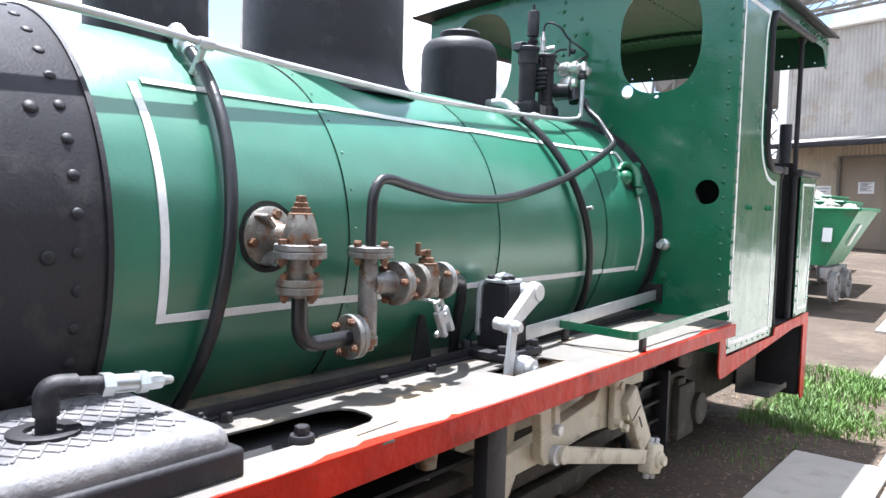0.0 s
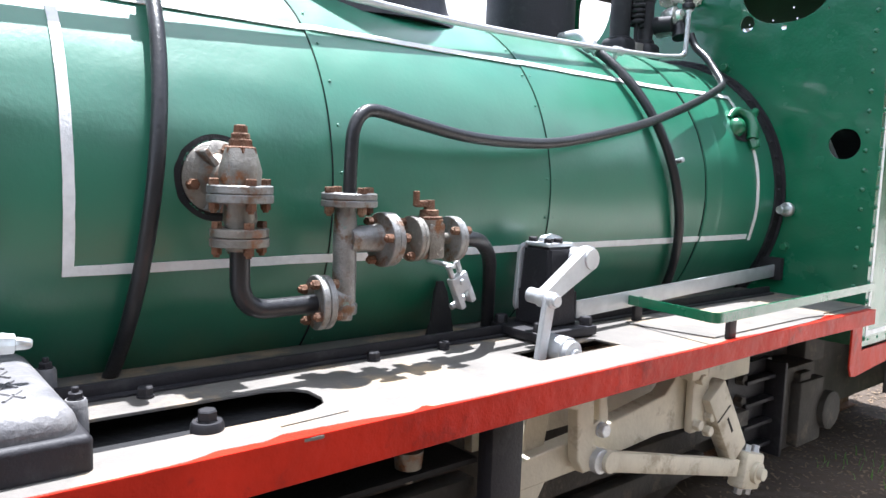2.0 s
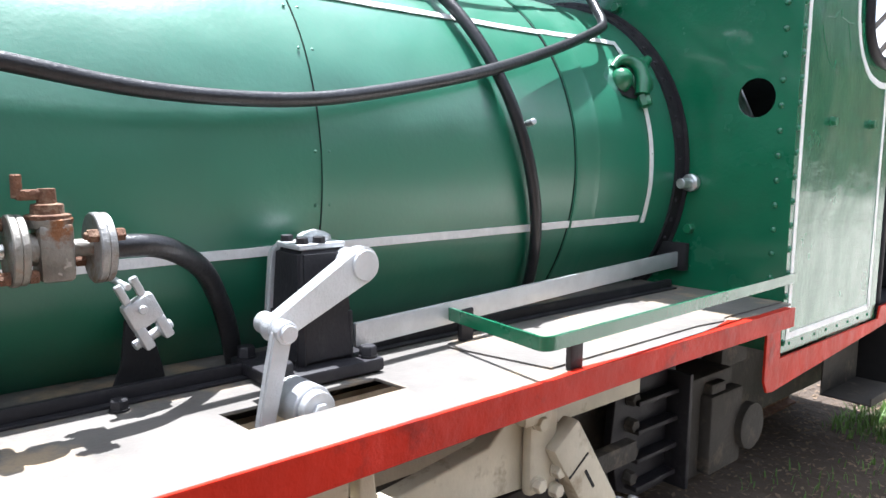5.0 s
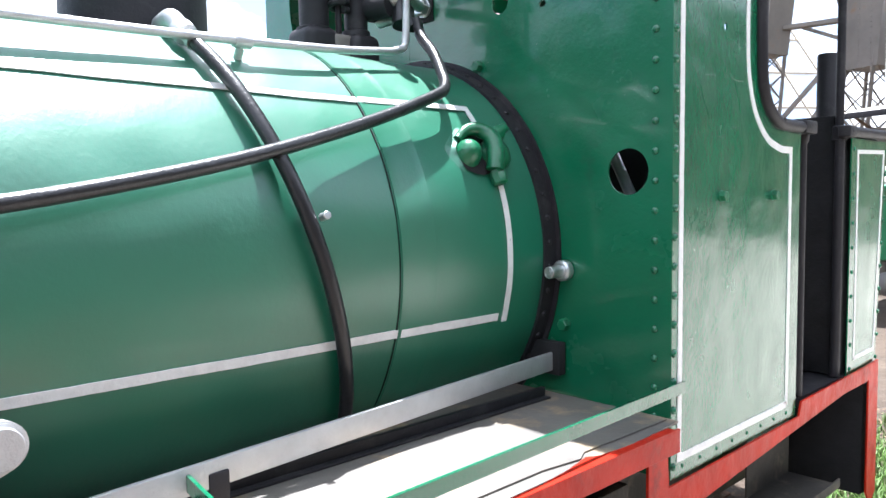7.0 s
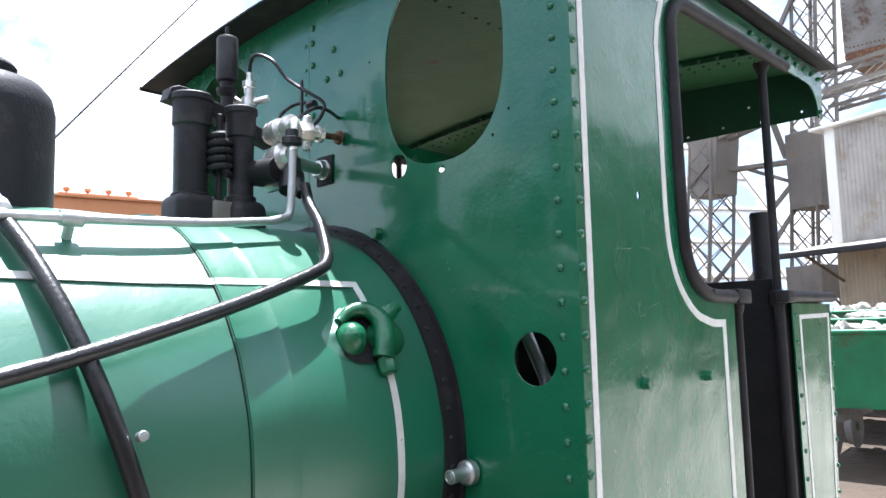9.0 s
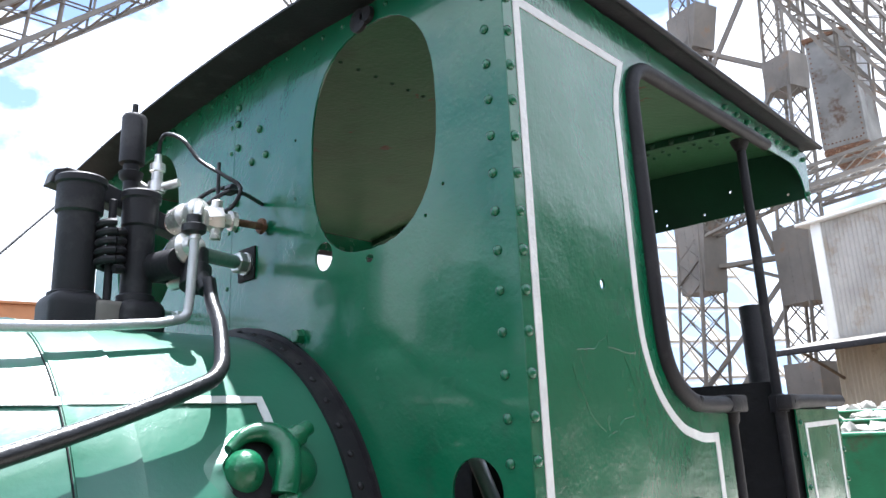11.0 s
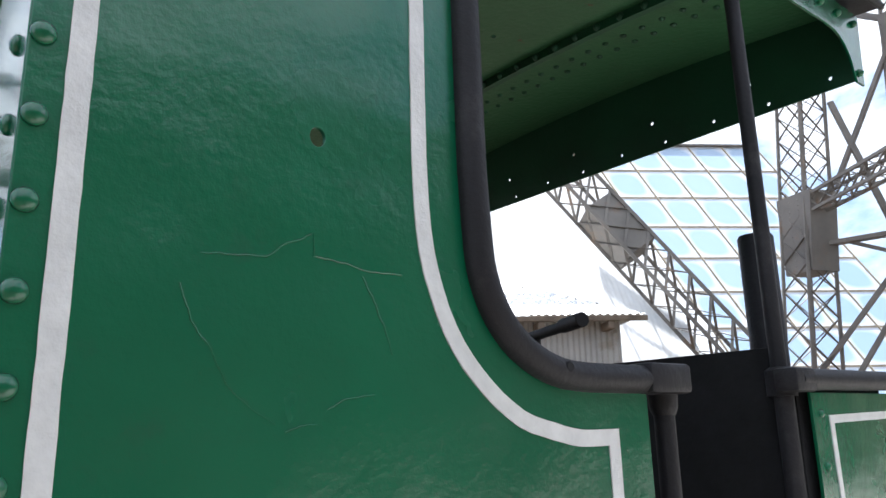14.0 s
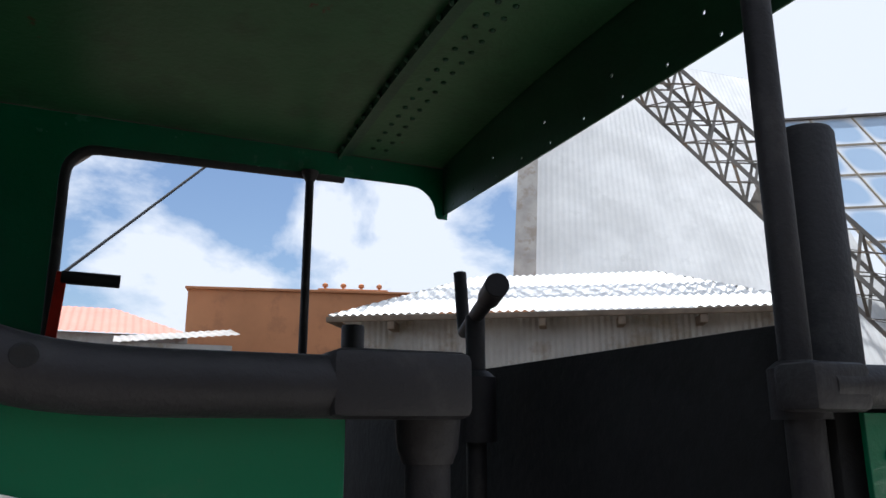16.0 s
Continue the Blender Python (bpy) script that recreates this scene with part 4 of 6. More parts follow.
lathe(bm, at_cock(0.038, 0.030, 0.034), wu_ * 0.85 + ww_ * 0.45 + wn_ * 0.15, [(0, 0.024), (0.018, 0.026), (0.02, 0.020), (0.04, 0.022), (0.043, 0.016), (0.068, 0.015), (0.072, 0.009)], 12)
part("cock_nut", bm, GREEN_OLD, cv)
bm = B()
lathe(bm, at_cock(0.030, -0.062, 0.018), ww_ * -1 + wn_ * -0.1, [(0, 0.022), (0.02, 0.024), (0.036, 0.021), (0.04, 0.012)], 8)
part("cock_nut", bm, GREEN_OLD, cv)
# steam fountain and twin lubricator pump on the boiler top
ft = part("air_pump", (lambda bm: (soft_box(bm, -2.165, -2.035, 3.183, 3.300, 2.045, 2.145, 0.03, 5), soft_box(bm, -2.115, -2.005, 3.322, 3.43, 2.045, 2.135, 0.03, 5), bm)[-1])(B()), BLACK, loco, "black twin-cylinder pump and fittings on the boiler top")
for x, y, r, z1 in ((-2.10, 3.245, 0.046, 2.42), (-2.06, 3.37, 0.037, 2.40)):
    part("cylinder", lathe(B(), (x, y, 2.13), (0, 0, 1), [(0, r * 1.15), (0.015, r * 1.15), (0.02, r * 0.95), (z1 - 2.13 - 0.09, r * 0.97), (z1 - 2.13 - 0.085, r * 1.12), (z1 - 2.13 - 0.022, r * 1.12), (z1 - 2.13 - 0.018, r * 1.24), (z1 - 2.13 - 0.004, r * 1.24), (z1 - 2.13, r * 1.15)], 28), BLACK, ft)
part("pump_saddle", soft_box(B(), -2.14, -2.03, 3.272, 3.345, 2.04, 2.128, 0.012, 3), STEEL_GREY, ft, "bare grey saddle between the cylinders")
plate("cross_head", [(3.185, 2.405), (3.192, 2.432), (3.215, 2.442), (3.27, 2.436), (3.47, 2.368), (3.505, 2.345), (3.50, 2.325), (3.43, 2.345), (3.30, 2.385)], [], 0.05, "x", -2.135, BLACK, ft, "black sloping bracket over the cylinders", 0.004)
bm = B()
for k in range(5):
    pts = [(-2.06 + 0.027 * math.cos(a), 3.305 + 0.027 * math.sin(a), 2.20 + k * 0.022 + 0.022 * a / math.tau) for a in (i * math.tau / 16 for i in range(17))]
    tube(bm, pts, 0.0095, 8)
rod(bm, (-2.06, 3.305, 2.13), (-2.06, 3.305, 2.37), 0.009)
part("coil_spring", bm, BLACK, ft, "black coil spring")
wh = part("whistle", lathe(B(), (-2.165, 3.385, 2.42), (0, 0, 1), [(0, 0.018), (0.04, 0.018), (0.05, 0.028), (0.065, 0.03), (0.07, 0.02), (0.085, 0.020), (0.09, 0.031), (0.215, 0.031), (0.222, 0.027), (0.226, 0.008), (0.255, 0.007)], 24), BLACK, ft, "black steam whistle")
part("valve_body", (lambda bm: (rod(bm, (-2.04, 3.40, 2.215), (-1.95, 3.42, 2.215), 0.035), rod(bm, (-2.06, 3.37, 2.215), (-2.06, 3.46, 2.215), 0.03), bm)[-1])(B()), BLACK, ft)
bm = B()
d = Vector((1, 0.1, 0.12)).normalized()
lathe(bm, (-2.03, 3.44, 2.325), d, [(0, 0.024), (0.02, 0.036), (0.06, 0.036), (0.065, 0.025), (0.085, 0.025), (0.087, 0.032), (0.108, 0.032), (0.115, 0.016)], 16)
lathe(bm, (-2.01, 3.44, 2.245), d, [(0, 0.034), (0.03, 0.043), (0.06, 0.042), (0.068, 0.028), (0.085, 0.024)], 18)
tube(bm, rounded_path([(-1.93, 3.445, 2.335), (-1.873, 3.425, 2.34), (-1.873, 3.415, 2.25)], 0.03), 0.0125, 12)
lathe(bm, (-1.918, 3.462, 2.318), (0.1, 1, 0.1), [(0, 0.026), (0.018, 0.034), (0.036, 0.034), (0.042, 0.018), (0.06, 0.018), (0.062, 0.026), (0.075, 0.024)], 8)
rod(bm, (-1.91, 3.485, 2.27), (-1.905, 3.485, 2.365), 0.013)
part("cock_body", bm, POLISHED, ft, "bright steel cocks")
bm = B()
lathe(bm, (-1.874, 3.413, 2.262), (0, 0, 1), [(0, 0.016), (0.006, 0.027), (0.022, 0.027), (0.026, 0.018), (0.045, 0.017)], 18)
part("rail_union", bm, BLACK_PIPE, ft)
bm = B()
rod(bm, (-1.93, 3.45, 2.155), (-1.945, 3.46, 2.205), 0.035)
rod(bm, (-1.942, 3.457, 2.20), (-1.955, 3.464, 2.25), 0.028)
rod(bm, (-1.885, 3.455, 2.14), (-1.935, 3.46, 2.20), 0.018)
part("union_nut", bm, BLACK_PIPE, ft, "dark union nut on the steam pipe")
bm = B()
rod(bm, (-1.96, 3.47, 2.245), (-2.05, 3.62, 2.262), 0.018)
rod(bm, (-2.06, 3.46, 2.19), (-1.97, 3.47, 2.195), 0.02)
part("union", bm, ZINC, ft, "zinc pipe union")
part("hex_union", hexa(B(), (-2.082, 3.672, 2.27), (0.1, -1, 0), 0.05, 0.035), ZINC, ft, "zinc hexagon union on the cab front")
bm = B()
lathe(bm, (-2.46, 3.68, 2.18), (0, -1, 0), [(0, 0.020), (0.012, 0.020), (0.014, 0.014), (0.03, 0.014)], 6)
rod(bm, (-2.46, 3.66, 2.189), (-2.45, 3.40, 2.189), 0.0075, 10)
rod(bm, (-2.46, 3.66, 2.169), (-2.45, 3.40, 2.166), 0.0075, 10)
part("twin_pipe", bm, ZINC, ft, "two thin pipes into the cab front")
part("hole_plate", box(B(), -2.125, -2.045, 3.674, 3.679, 2.225, 2.315, 0.001), SOOT_AND_SHADE, ft, "black square hole round the union")
part("rusty_rod", (lambda bm: (rod(bm, (-1.90, 3.49, 2.318), (-2.003, 3.68, 2.357), 0.0095), lathe(bm, (-2.0, 3.668, 2.356), (0, -1, 0), [(0, 0.022), (0.008, 0.02), (0.01, 0.014)], 14), bm)[-1])(B()), RUSTY, ft, "rusty valve spindle")
tube_pts = [[(-2.135, 3.44, 2.535), (-2.125, 3.44, 2.575), (-2.09, 3.44, 2.583), (-2.04, 3.46, 2.555), (-2.01, 3.49, 2.50), (-1.96, 3.53, 2.455), (-1.93, 3.56, 2.42), (-1.945, 3.54, 2.365), (-1.97, 3.49, 2.345)],
            [(-1.98, 3.48, 2.36), (-1.93, 3.52, 2.40), (-1.95, 3.58, 2.415), (-2.02, 3.68, 2.424)], [(-2.09, 3.56, 2.37), (-2.13, 3.54, 2.42), (-2.12, 3.58, 2.465), (-2.08, 3.60, 2.47)]]
for q in tube_pts:
    part("oil_tube", tube(B(), smooth_path(q, 6), 0.0055, 8), BLACK_PIPE, ft, "thin black oil tube")
part("tube_clip", (lambda bm: (rod(bm, (-2.04, 3.56, 2.42), (-2.04, 3.56, 2.52), 0.005), hexa(bm, (-2.06, 3.60, 2.455), (1, 0, 0), 0.026, 0.03, False), bm)[-1])(B()), BLACK_PIPE, ft)
bm = B()
lathe(bm, (-2.135, 3.44, 2.405), (0, 0, 1), [(0, 0.014), (0.03, 0.014), (0.032, 0.022), (0.058, 0.022), (0.060, 0.014), (0.085, 0.014), (0.088, 0.020), (0.108, 0.019), (0.112, 0.010), (0.135, 0.008)], 14)
tube(bm, [(-2.175, 3.415, 2.462), (-2.155, 3.425, 2.448), (-2.12, 3.45, 2.450), (-2.085, 3.475, 2.458)], 0.011, 10)
part("tap", bm, POLISHED, ft, "small bright tap")

# ---- cab ----
FW_TOP = [(CS - 0.002, 2.772), (-1.45, 2.808), (-1.80, 2.832), (-2.15, 2.84), (-2.50, 2.832), (-2.85, 2.808), (CL + 0.002, 2.772)]
spec_r = oval(-1.582, 2.487, 0.220, 0.278, 2.5, 40)
spec_l = oval(2 * CX + 1.582, 2.487, 0.220, 0.278, 2.5, 40)
hole_s = oval(-1.750, 2.226, 0.034, 0.036, 2, 20)
hole_r = oval(-1.300, 1.70, 0.062, 0.062, 2, 32)
notch = oval(-1.585, 2.190, 0.014, 0.010, 2, 10)
dots = [oval(x, z, 0.005, 0.005, 2, 8) for x, z in ((-1.405, 2.245), (-1.352, 2.30), (-1.87, 2.40), (-1.87, 2.56))]
cf = plate("cab_front", [(CS - 0.002, 0.90)] + FW_TOP + [(CL + 0.002, 0.90)], [spec_r, spec_l, hole_s, hole_r, notch, *dots], 0.006, "y", CF + 0.003, GREEN, loco, "glossy green cab front with spectacle openings", 0.001)
part("inner_pipe", tube(B(), [(-1.52, 3.87, 1.86), (-1.47, 3.87, 1.755), (-1.415, 3.87, 1.645), (-1.38, 3.87, 1.52)], 0.017), SILVER, cf, "grey pipe inside the cab")
# Black sheet added behind the round hole so that its inside looks shaded.
part("inner_plate", box(B(), -1.62, -1.195, 4.02, 4.032, 0.95, 1.80, 0.002), SOOT_AND_SHADE, cf, "black sheet added inside the cab to darken the round hole")
rivets("rivet", [((CS - 0.049, CF, 0.985 + k * 0.0765), (0, -1, 0)) for k in range(23)], 0.0105, 0.008, GREEN, cf)
rivets("front_bolt", [((x, CF, z), (0, -1, 0)) for x, z in ((-2.149, 2.75), (-2.153, 2.70), (-2.007, 2.563), (-2.076, 2.561), (-2.151, 2.626), (-2.15, 2.46), (-2.15, 2.385), (-2.04, 2.648))], 0.0115, 0.010, GREEN_OLD, cf)
rivets("small_rivet", [((-2.189, CF, 2.22 + k * 0.08), (0, -1, 0)) for k in range(7)], 0.007, 0.005, GREEN_OLD, cf, 8)
part("joint_strip", box(B(), -2.174, -2.171, CF - 0.0007, CF, 2.1, 2.78), GREEN, cf)
for x, z in ((-1.840, 2.046), (-1.505, 1.27), (-1.75, 1.20)):
    part("front_nut", hexa(B(), (x, CF, z), (0, -1, 0), 0.03, 0.02), GREEN_OLD, cf)
bm = B()
rod(bm, (-1.502, 3.655, 1.427), (-1.502, 3.60, 1.425), 0.017)
lathe(bm, (-1.502, 3.675, 1.427), (0, -1, 0), [(0, 0.03), (0.02, 0.03), (0.025, 0.024)], 20)
rod(bm, (-1.502, 3.598, 1.425), (-1.502, 3.5975, 1.425), 0.010)
part("plug", bm, ZINC, cf, "zinc pipe stub")
bm = B()
lathe(bm, (-1.60, CF - 0.002, 2.782), (0, -1, 0), [(0, 0.03), (0.01, 0.03), (0.012, 0.02)], 14)
lathe(bm, (-1.57, CF - 0.002, 2.786), (0, -1, 0), [(0, 0.022), (0.012, 0.02)], 14)
part("spectacle_catch", bm, BLACK, cf)


def smooth_yz(pts):
    return [(p.x, p.y) for p in smooth_path([(y, z, 0) for y, z in pts], 3)]


def cab_side(x, out):
    """A cab side sheet with its doorway and window cut-out; out is +1 or -1, the way it faces."""
    ol = [(CF + 0.002, 0.90), (4.48, 0.90)] + smooth_yz([(4.48, 1.850), (4.41, 1.850), (4.335, 1.851), (4.29, 1.856), (4.245, 1.871), (4.21, 1.895), (4.182, 1.930), (4.164, 1.970), (4.158, 2.015), (4.153, 2.10)])
    ol += [(4.15, 2.56)] + [(4.25 - 0.10 * math.cos(radians(a)), 2.575 + 0.105 * math.sin(radians(a))) for a in range(15, 91, 15)] + [(5.28, 2.69)]
    ol += [(5.30 + 0.10 * math.sin(radians(a)), 2.59 + 0.10 * math.cos(radians(a))) for a in range(15, 91, 15)] + [(5.41, 2.575), (5.445, 2.575), (5.47, 2.77), (CF + 0.002, 2.77)]
    cs = plate("cab_side", ol, [oval(3.956, 2.093, 0.010, 0.012, 2, 14)], 0.006, "x", x - out * 0.003, GREEN, loco, "glossy green cab side with white lining", 0.001)
    nrm = Vector((out, 0, 0))
    xs = x + out * 0.0005
    inner = smooth_yz([(4.402, 1.773), (4.34, 1.773), (4.29, 1.782), (4.235, 1.798), (4.185, 1.832), (4.14, 1.88), (4.11, 1.94), (4.093, 2.01), (4.088, 2.10)]) + [(4.086, 2.52), (4.096, 2.575), (4.128, 2.655)]
    loop = [(4.40, 0.955)] + inner + [(3.724, 2.655), (3.720, 0.951), (4.40, 0.955)]
    part("lining", ribbon(B(), dense([(xs, y, z) for y, z in loop], 0.02), 0.021, 0.0015, lambda p: nrm), WHITE_LINE, cs, "white painted lining", smooth=False)
    rivets("rivet", [((x, 3.692, 0.934 + k * 0.0745), (out, 0, 0)) for k in range(24)], 0.0115, 0.009, GREEN, cs)
    rivets("small_rivet", [((x, 3.74 + k * 0.095, 0.925), (out, 0, 0)) for k in range(8)], 0.006, 0.004, GREEN, cs, 8)
    rivets("roof_bolt", [((x, 4.75 + k * 0.085, 2.735), (out, 0, 0)) for k in range(9)] + [((x, 5.42, 2.60), (out, 0, 0))], 0.010, 0.013, GREEN_OLD, cs, 8)
    for y in (3.938, 4.275):
        part("side_bolt", hexa(B(), (x, y, 1.632), (out, 0, 0), 0.026, 0.018), GREEN_OLD, cs)
    xo = x + out * 0.004
    edge = [(xo, y, z) for y, z in smooth_yz([(4.49, 1.849), (4.41, 1.849), (4.343, 1.850), (4.298, 1.855), (4.256, 1.870), (4.220, 1.894), (4.193, 1.927), (4.176, 1.968), (4.170, 2.015), (4.165, 2.10)])]
    edge += [(xo, 4.160, 2.56)] + [(xo, 4.255 - 0.095 * math.cos(radians(a)), 2.575 + 0.102 * math.sin(radians(a))) for a in range(15, 91, 15)] + [(xo, 5.05, 2.692)]
    if out < 0:
        edge = [(q[0] + out * 0.018, q[1], q[2]) for q in edge]
    bead = part("window_beading", tube(B(), edge, 0.0195, 16), BLACK, cs, "black half-round beading")
    part("beading_end", (lambda bm: (box(bm, x - 0.024, x + 0.0245, 4.465, 4.56, 1.829, 1.872, 0.007), bm)[-1])(B()), BLACK, bead)
    bm = B()
    for y, r in ((4.302, 0.0075),):
        rod(bm, (xo + out * 0.010, y, 1.860), (xo + out * 0.0197, y, 1.860), r, 14)
    part("beading_hole", bm, SOOT_AND_SHADE, bead)
    part("door_post", (lambda bm: (rod(bm, (x - out * 0.02, 4.545, 0.95), (x - out * 0.02, 4.545, 1.835), 0.0155), lathe(bm, (x - out * 0.02, 4.545, 1.80), (0, 0, 1), [(0, 0.017), (0.01, 0.021), (0.034, 0.023)], 16), bm)[-1])(B()), BLACK, cs, "black door post")
    rp = plate("bunker_side", [(4.958, 0.935), (5.275, 0.935), (5.352, 1.835), (4.958, 1.835)], [], 0.006, "x", x - out * 0.003, GREEN, loco, "green bunker side panel with white lining", 0.001)
    part("lining", ribbon(B(), dense([(xs, y, z) for y, z in ((5.024, 1.005), (5.022, 1.788), (5.318, 1.795), (5.246, 1.010), (5.024, 1.005))], 0.02), 0.015, 0.0015, lambda p: nrm), WHITE_LINE, rp, smooth=False)
    rivets("rivet", [((x, 4.985, 0.97 + k * 0.092), (out, 0, 0)) for k in range(10)] + [((x, 5.285 + 0.0075 * k, 0.97 + k * 0.092), (out, 0, 0)) for k in range(10)], 0.0085, 0.006, GREEN, rp, 10)
    part("top_beading", (lambda bm: (tube(bm, [(xo, 4.90, 1.858), (xo, 5.36, 1.862)], 0.0195, 16), box(bm, x - 0.024, x + 0.022, 4.875, 4.945, 1.836, 1.878, 0.007), bm)[-1])(B()), BLACK, rp, "black rounded top rail")
    po = part("roof_pole", (lambda bm: (rod(bm, (x - out * 0.03, 4.915, 1.88), (x - out * 0.03, 4.915, 2.66), 0.0145), rod(bm, (x - out * 0.028, 4.915, 0.95), (x - out * 0.028, 4.915, 1.84), 0.017),
                                       lathe(bm, (x - out * 0.03, 4.915, 2.645), (0, 0, 1), [(0, 0.016), (0.02, 0.026), (0.035, 0.03)], 16), lathe(bm, (x - out * 0.03, 4.915, 1.83), (0, 0, 1), [(0, 0.026), (0.045, 0.026), (0.052, 0.017)], 18), bm)[-1])(B()), BLACK, loco, "black iron roof pole")
    return cs


CAB = cab_side(CS, 1)
for crack in ([(3.838, 1.953), (3.862, 1.954), (3.902, 1.956), (3.919, 1.969), (3.953, 1.987), (3.954, 1.962), (3.99, 1.96), (4.011, 1.954), (4.062, 1.954)], [(4.011, 1.948), (4.025, 1.925), (4.039, 1.895), (4.05, 1.866)],
              [(3.821, 1.922), (3.834, 1.885), (3.85, 1.866), (3.867, 1.833), (3.89, 1.813), (3.918, 1.797)], [(3.927, 1.79), (3.942, 1.795), (3.96, 1.797)], [(3.972, 1.81), (3.991, 1.82), (4.025, 1.825)]):
    pts = [p + Vector((0, 0.002 * noise.noise(p * 90), 0.002 * noise.noise(p * 90 + Vector((7, 0, 0))))) for p in dense([(CS + 0.0002, y, z) for y, z in crack], 0.004)]
    part("paint_crack", tube(B(), pts, 0.0008, 6), GREEN, CAB, "hairline crack in the paint")
cab_side(CL, -1)
for s in (-1, 1):
    part("corner_angle", (lambda bm: (box(bm, CX + s * 0.94, CX + s * 0.977, CF + 0.007, CF + 0.012, 0.92, 2.75), bm)[-1])(B()), INNER_GREEN, loco)
# cab roof: an arched sheet with black front lip, ribs and a rear drop plate
def roof_z(x):
    return 2.778 + 0.065 * (1 - ((x - CX) / 1.03) ** 2)


def arch_sheet(bm, y0, y1, x0, x1, z_off, t, n=32):
    rows = [[bm.verts.new((x0 + (x1 - x0) * k / n, y, roof_z(x0 + (x1 - x0) * k / n) + dz)) for k in range(n + 1)] for y, dz in ((y0, z_off), (y1, z_off), (y1, z_off + t), (y0, z_off + t))]
    for i in range(4):
        for k in range(n):
            bm.faces.new((rows[i][k], rows[i][k + 1], rows[(i + 1) % 4][k + 1], rows[(i + 1) % 4][k]))
    for k in (0, n):
        bm.faces.new([r[k] for r in rows])
    return bm


rf = part("cab_roof", arch_sheet(B(), 3.56, 5.49, CX - 1.03, CX + 1.03, 0.0, 0.006), BLACK, loco, "black arched cab roof")
part("roof_lining", arch_sheet(B(), 3.70, 5.425, CX - 0.972, CX + 0.972, -0.012, 0.004), CEILING_GREEN, rf, "olive green painted ceiling of the cab")
for q in (CX + 1.03, CX - 1.03):
    part("roof_edge", tube(B(), [(q, 3.56, 2.782), (q, 5.49, 2.782)], 0.009, 10), BLACK, rf)
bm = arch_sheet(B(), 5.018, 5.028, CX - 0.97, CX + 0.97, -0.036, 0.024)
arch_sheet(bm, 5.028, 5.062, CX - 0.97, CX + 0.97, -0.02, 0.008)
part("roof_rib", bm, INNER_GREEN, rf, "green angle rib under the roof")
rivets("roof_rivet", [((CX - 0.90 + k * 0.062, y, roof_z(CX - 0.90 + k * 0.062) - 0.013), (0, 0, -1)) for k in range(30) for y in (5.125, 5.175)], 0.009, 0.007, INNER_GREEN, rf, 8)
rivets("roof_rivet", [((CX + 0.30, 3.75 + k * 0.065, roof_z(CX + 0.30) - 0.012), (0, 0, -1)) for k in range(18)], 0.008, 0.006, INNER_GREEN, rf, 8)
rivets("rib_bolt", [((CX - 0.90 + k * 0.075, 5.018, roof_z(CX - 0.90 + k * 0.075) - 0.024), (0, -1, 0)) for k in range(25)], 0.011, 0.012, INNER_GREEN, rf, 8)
bottom = 2.588
drop = [(CS - 0.003, bottom), (CL + 0.003, bottom)] + [(CX - 0.974 + 1.948 * k / 24, roof_z(CX - 0.974 + 1.948 * k / 24) - 0.002) for k in range(25)]
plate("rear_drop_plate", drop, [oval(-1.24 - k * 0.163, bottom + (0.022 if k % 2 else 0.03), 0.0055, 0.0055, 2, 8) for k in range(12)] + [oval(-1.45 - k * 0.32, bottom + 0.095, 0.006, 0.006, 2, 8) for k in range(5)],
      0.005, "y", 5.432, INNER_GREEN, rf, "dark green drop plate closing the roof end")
rivets("roof_bolt", [((CX - 0.96 + 0.08 * k, 3.68, roof_z(CX - 0.96 + 0.08 * k) - 0.028), (0, -1, 0)) for k in range(25)], 0.007, 0.006, GREEN, cf, 8)

# bunker, floor and fittings inside the cab
bk = part("coal_bunker", (lambda bm: (box(bm, CL + 0.02, CS - 0.02, 4.945, 5.30, 0.95, 1.86, 0.004), box(bm, CL + 0.06, CS - 0.05, 4.93, 4.944, 0.95, 1.92, 0.002), bm)[-1])(B()), SOOT_AND_SHADE, loco, "black coal bunker across the cab rear")
part("cab_floor", box(B(), CL + 0.01, CS - 0.012, CF + 0.01, 5.30, 0.915, 0.945), BLACK, loco, "dark steel cab floor")
part("backhead", lathe(B(), (CX, CF + 0.01, CZ), (0, 1, 0), [(0, 0.56), (0.10, 0.56), (0.13, 0.5), (0.135, 0)], 48), SOOT_AND_SHADE, loco, "black boiler backhead in the cab")
part("stand_pipe", (lambda bm: (lathe(bm, (-1.312, 5.10, 0.95), (0, 0, 1), [(0, 0.037), (1.222, 0.037), (1.228, 0.034)], 28), bm)[-1])(B()), BLACK, loco, "black upright pipe at the bunker")
part("stand_pipe", lathe(B(), (-2.975, 5.045, 0.95), (0, 0, 1), [(0, 0.037), (1.18, 0.037), (1.188, 0.034)], 28), BLACK, loco, "black upright pipe at the bunker")
hb = part("brake_handle", (lambda bm: (tube(bm, rounded_path([(-1.972, 4.945, 2.112), (-1.955, 4.945, 1.995), (-1.566, 4.805, 2.005)], 0.012, 4), 0.0125, 14), rod(bm, (-1.78, 4.88, 1.0), (-1.78, 4.88, 2.0), 0.016),
                                      lathe(bm, (-1.78, 4.88, 1.80), (0, 0, 1), [(0, 0.032), (0.10, 0.032), (0.11, 0.02)], 20), bm)[-1])(B()), BLACK, loco, "black screw brake handle")
part("grip", rod(B(), (-1.64, 4.832, 2.004), (-1.555, 4.80, 2.006), 0.0165, 16), BLACK, hb)
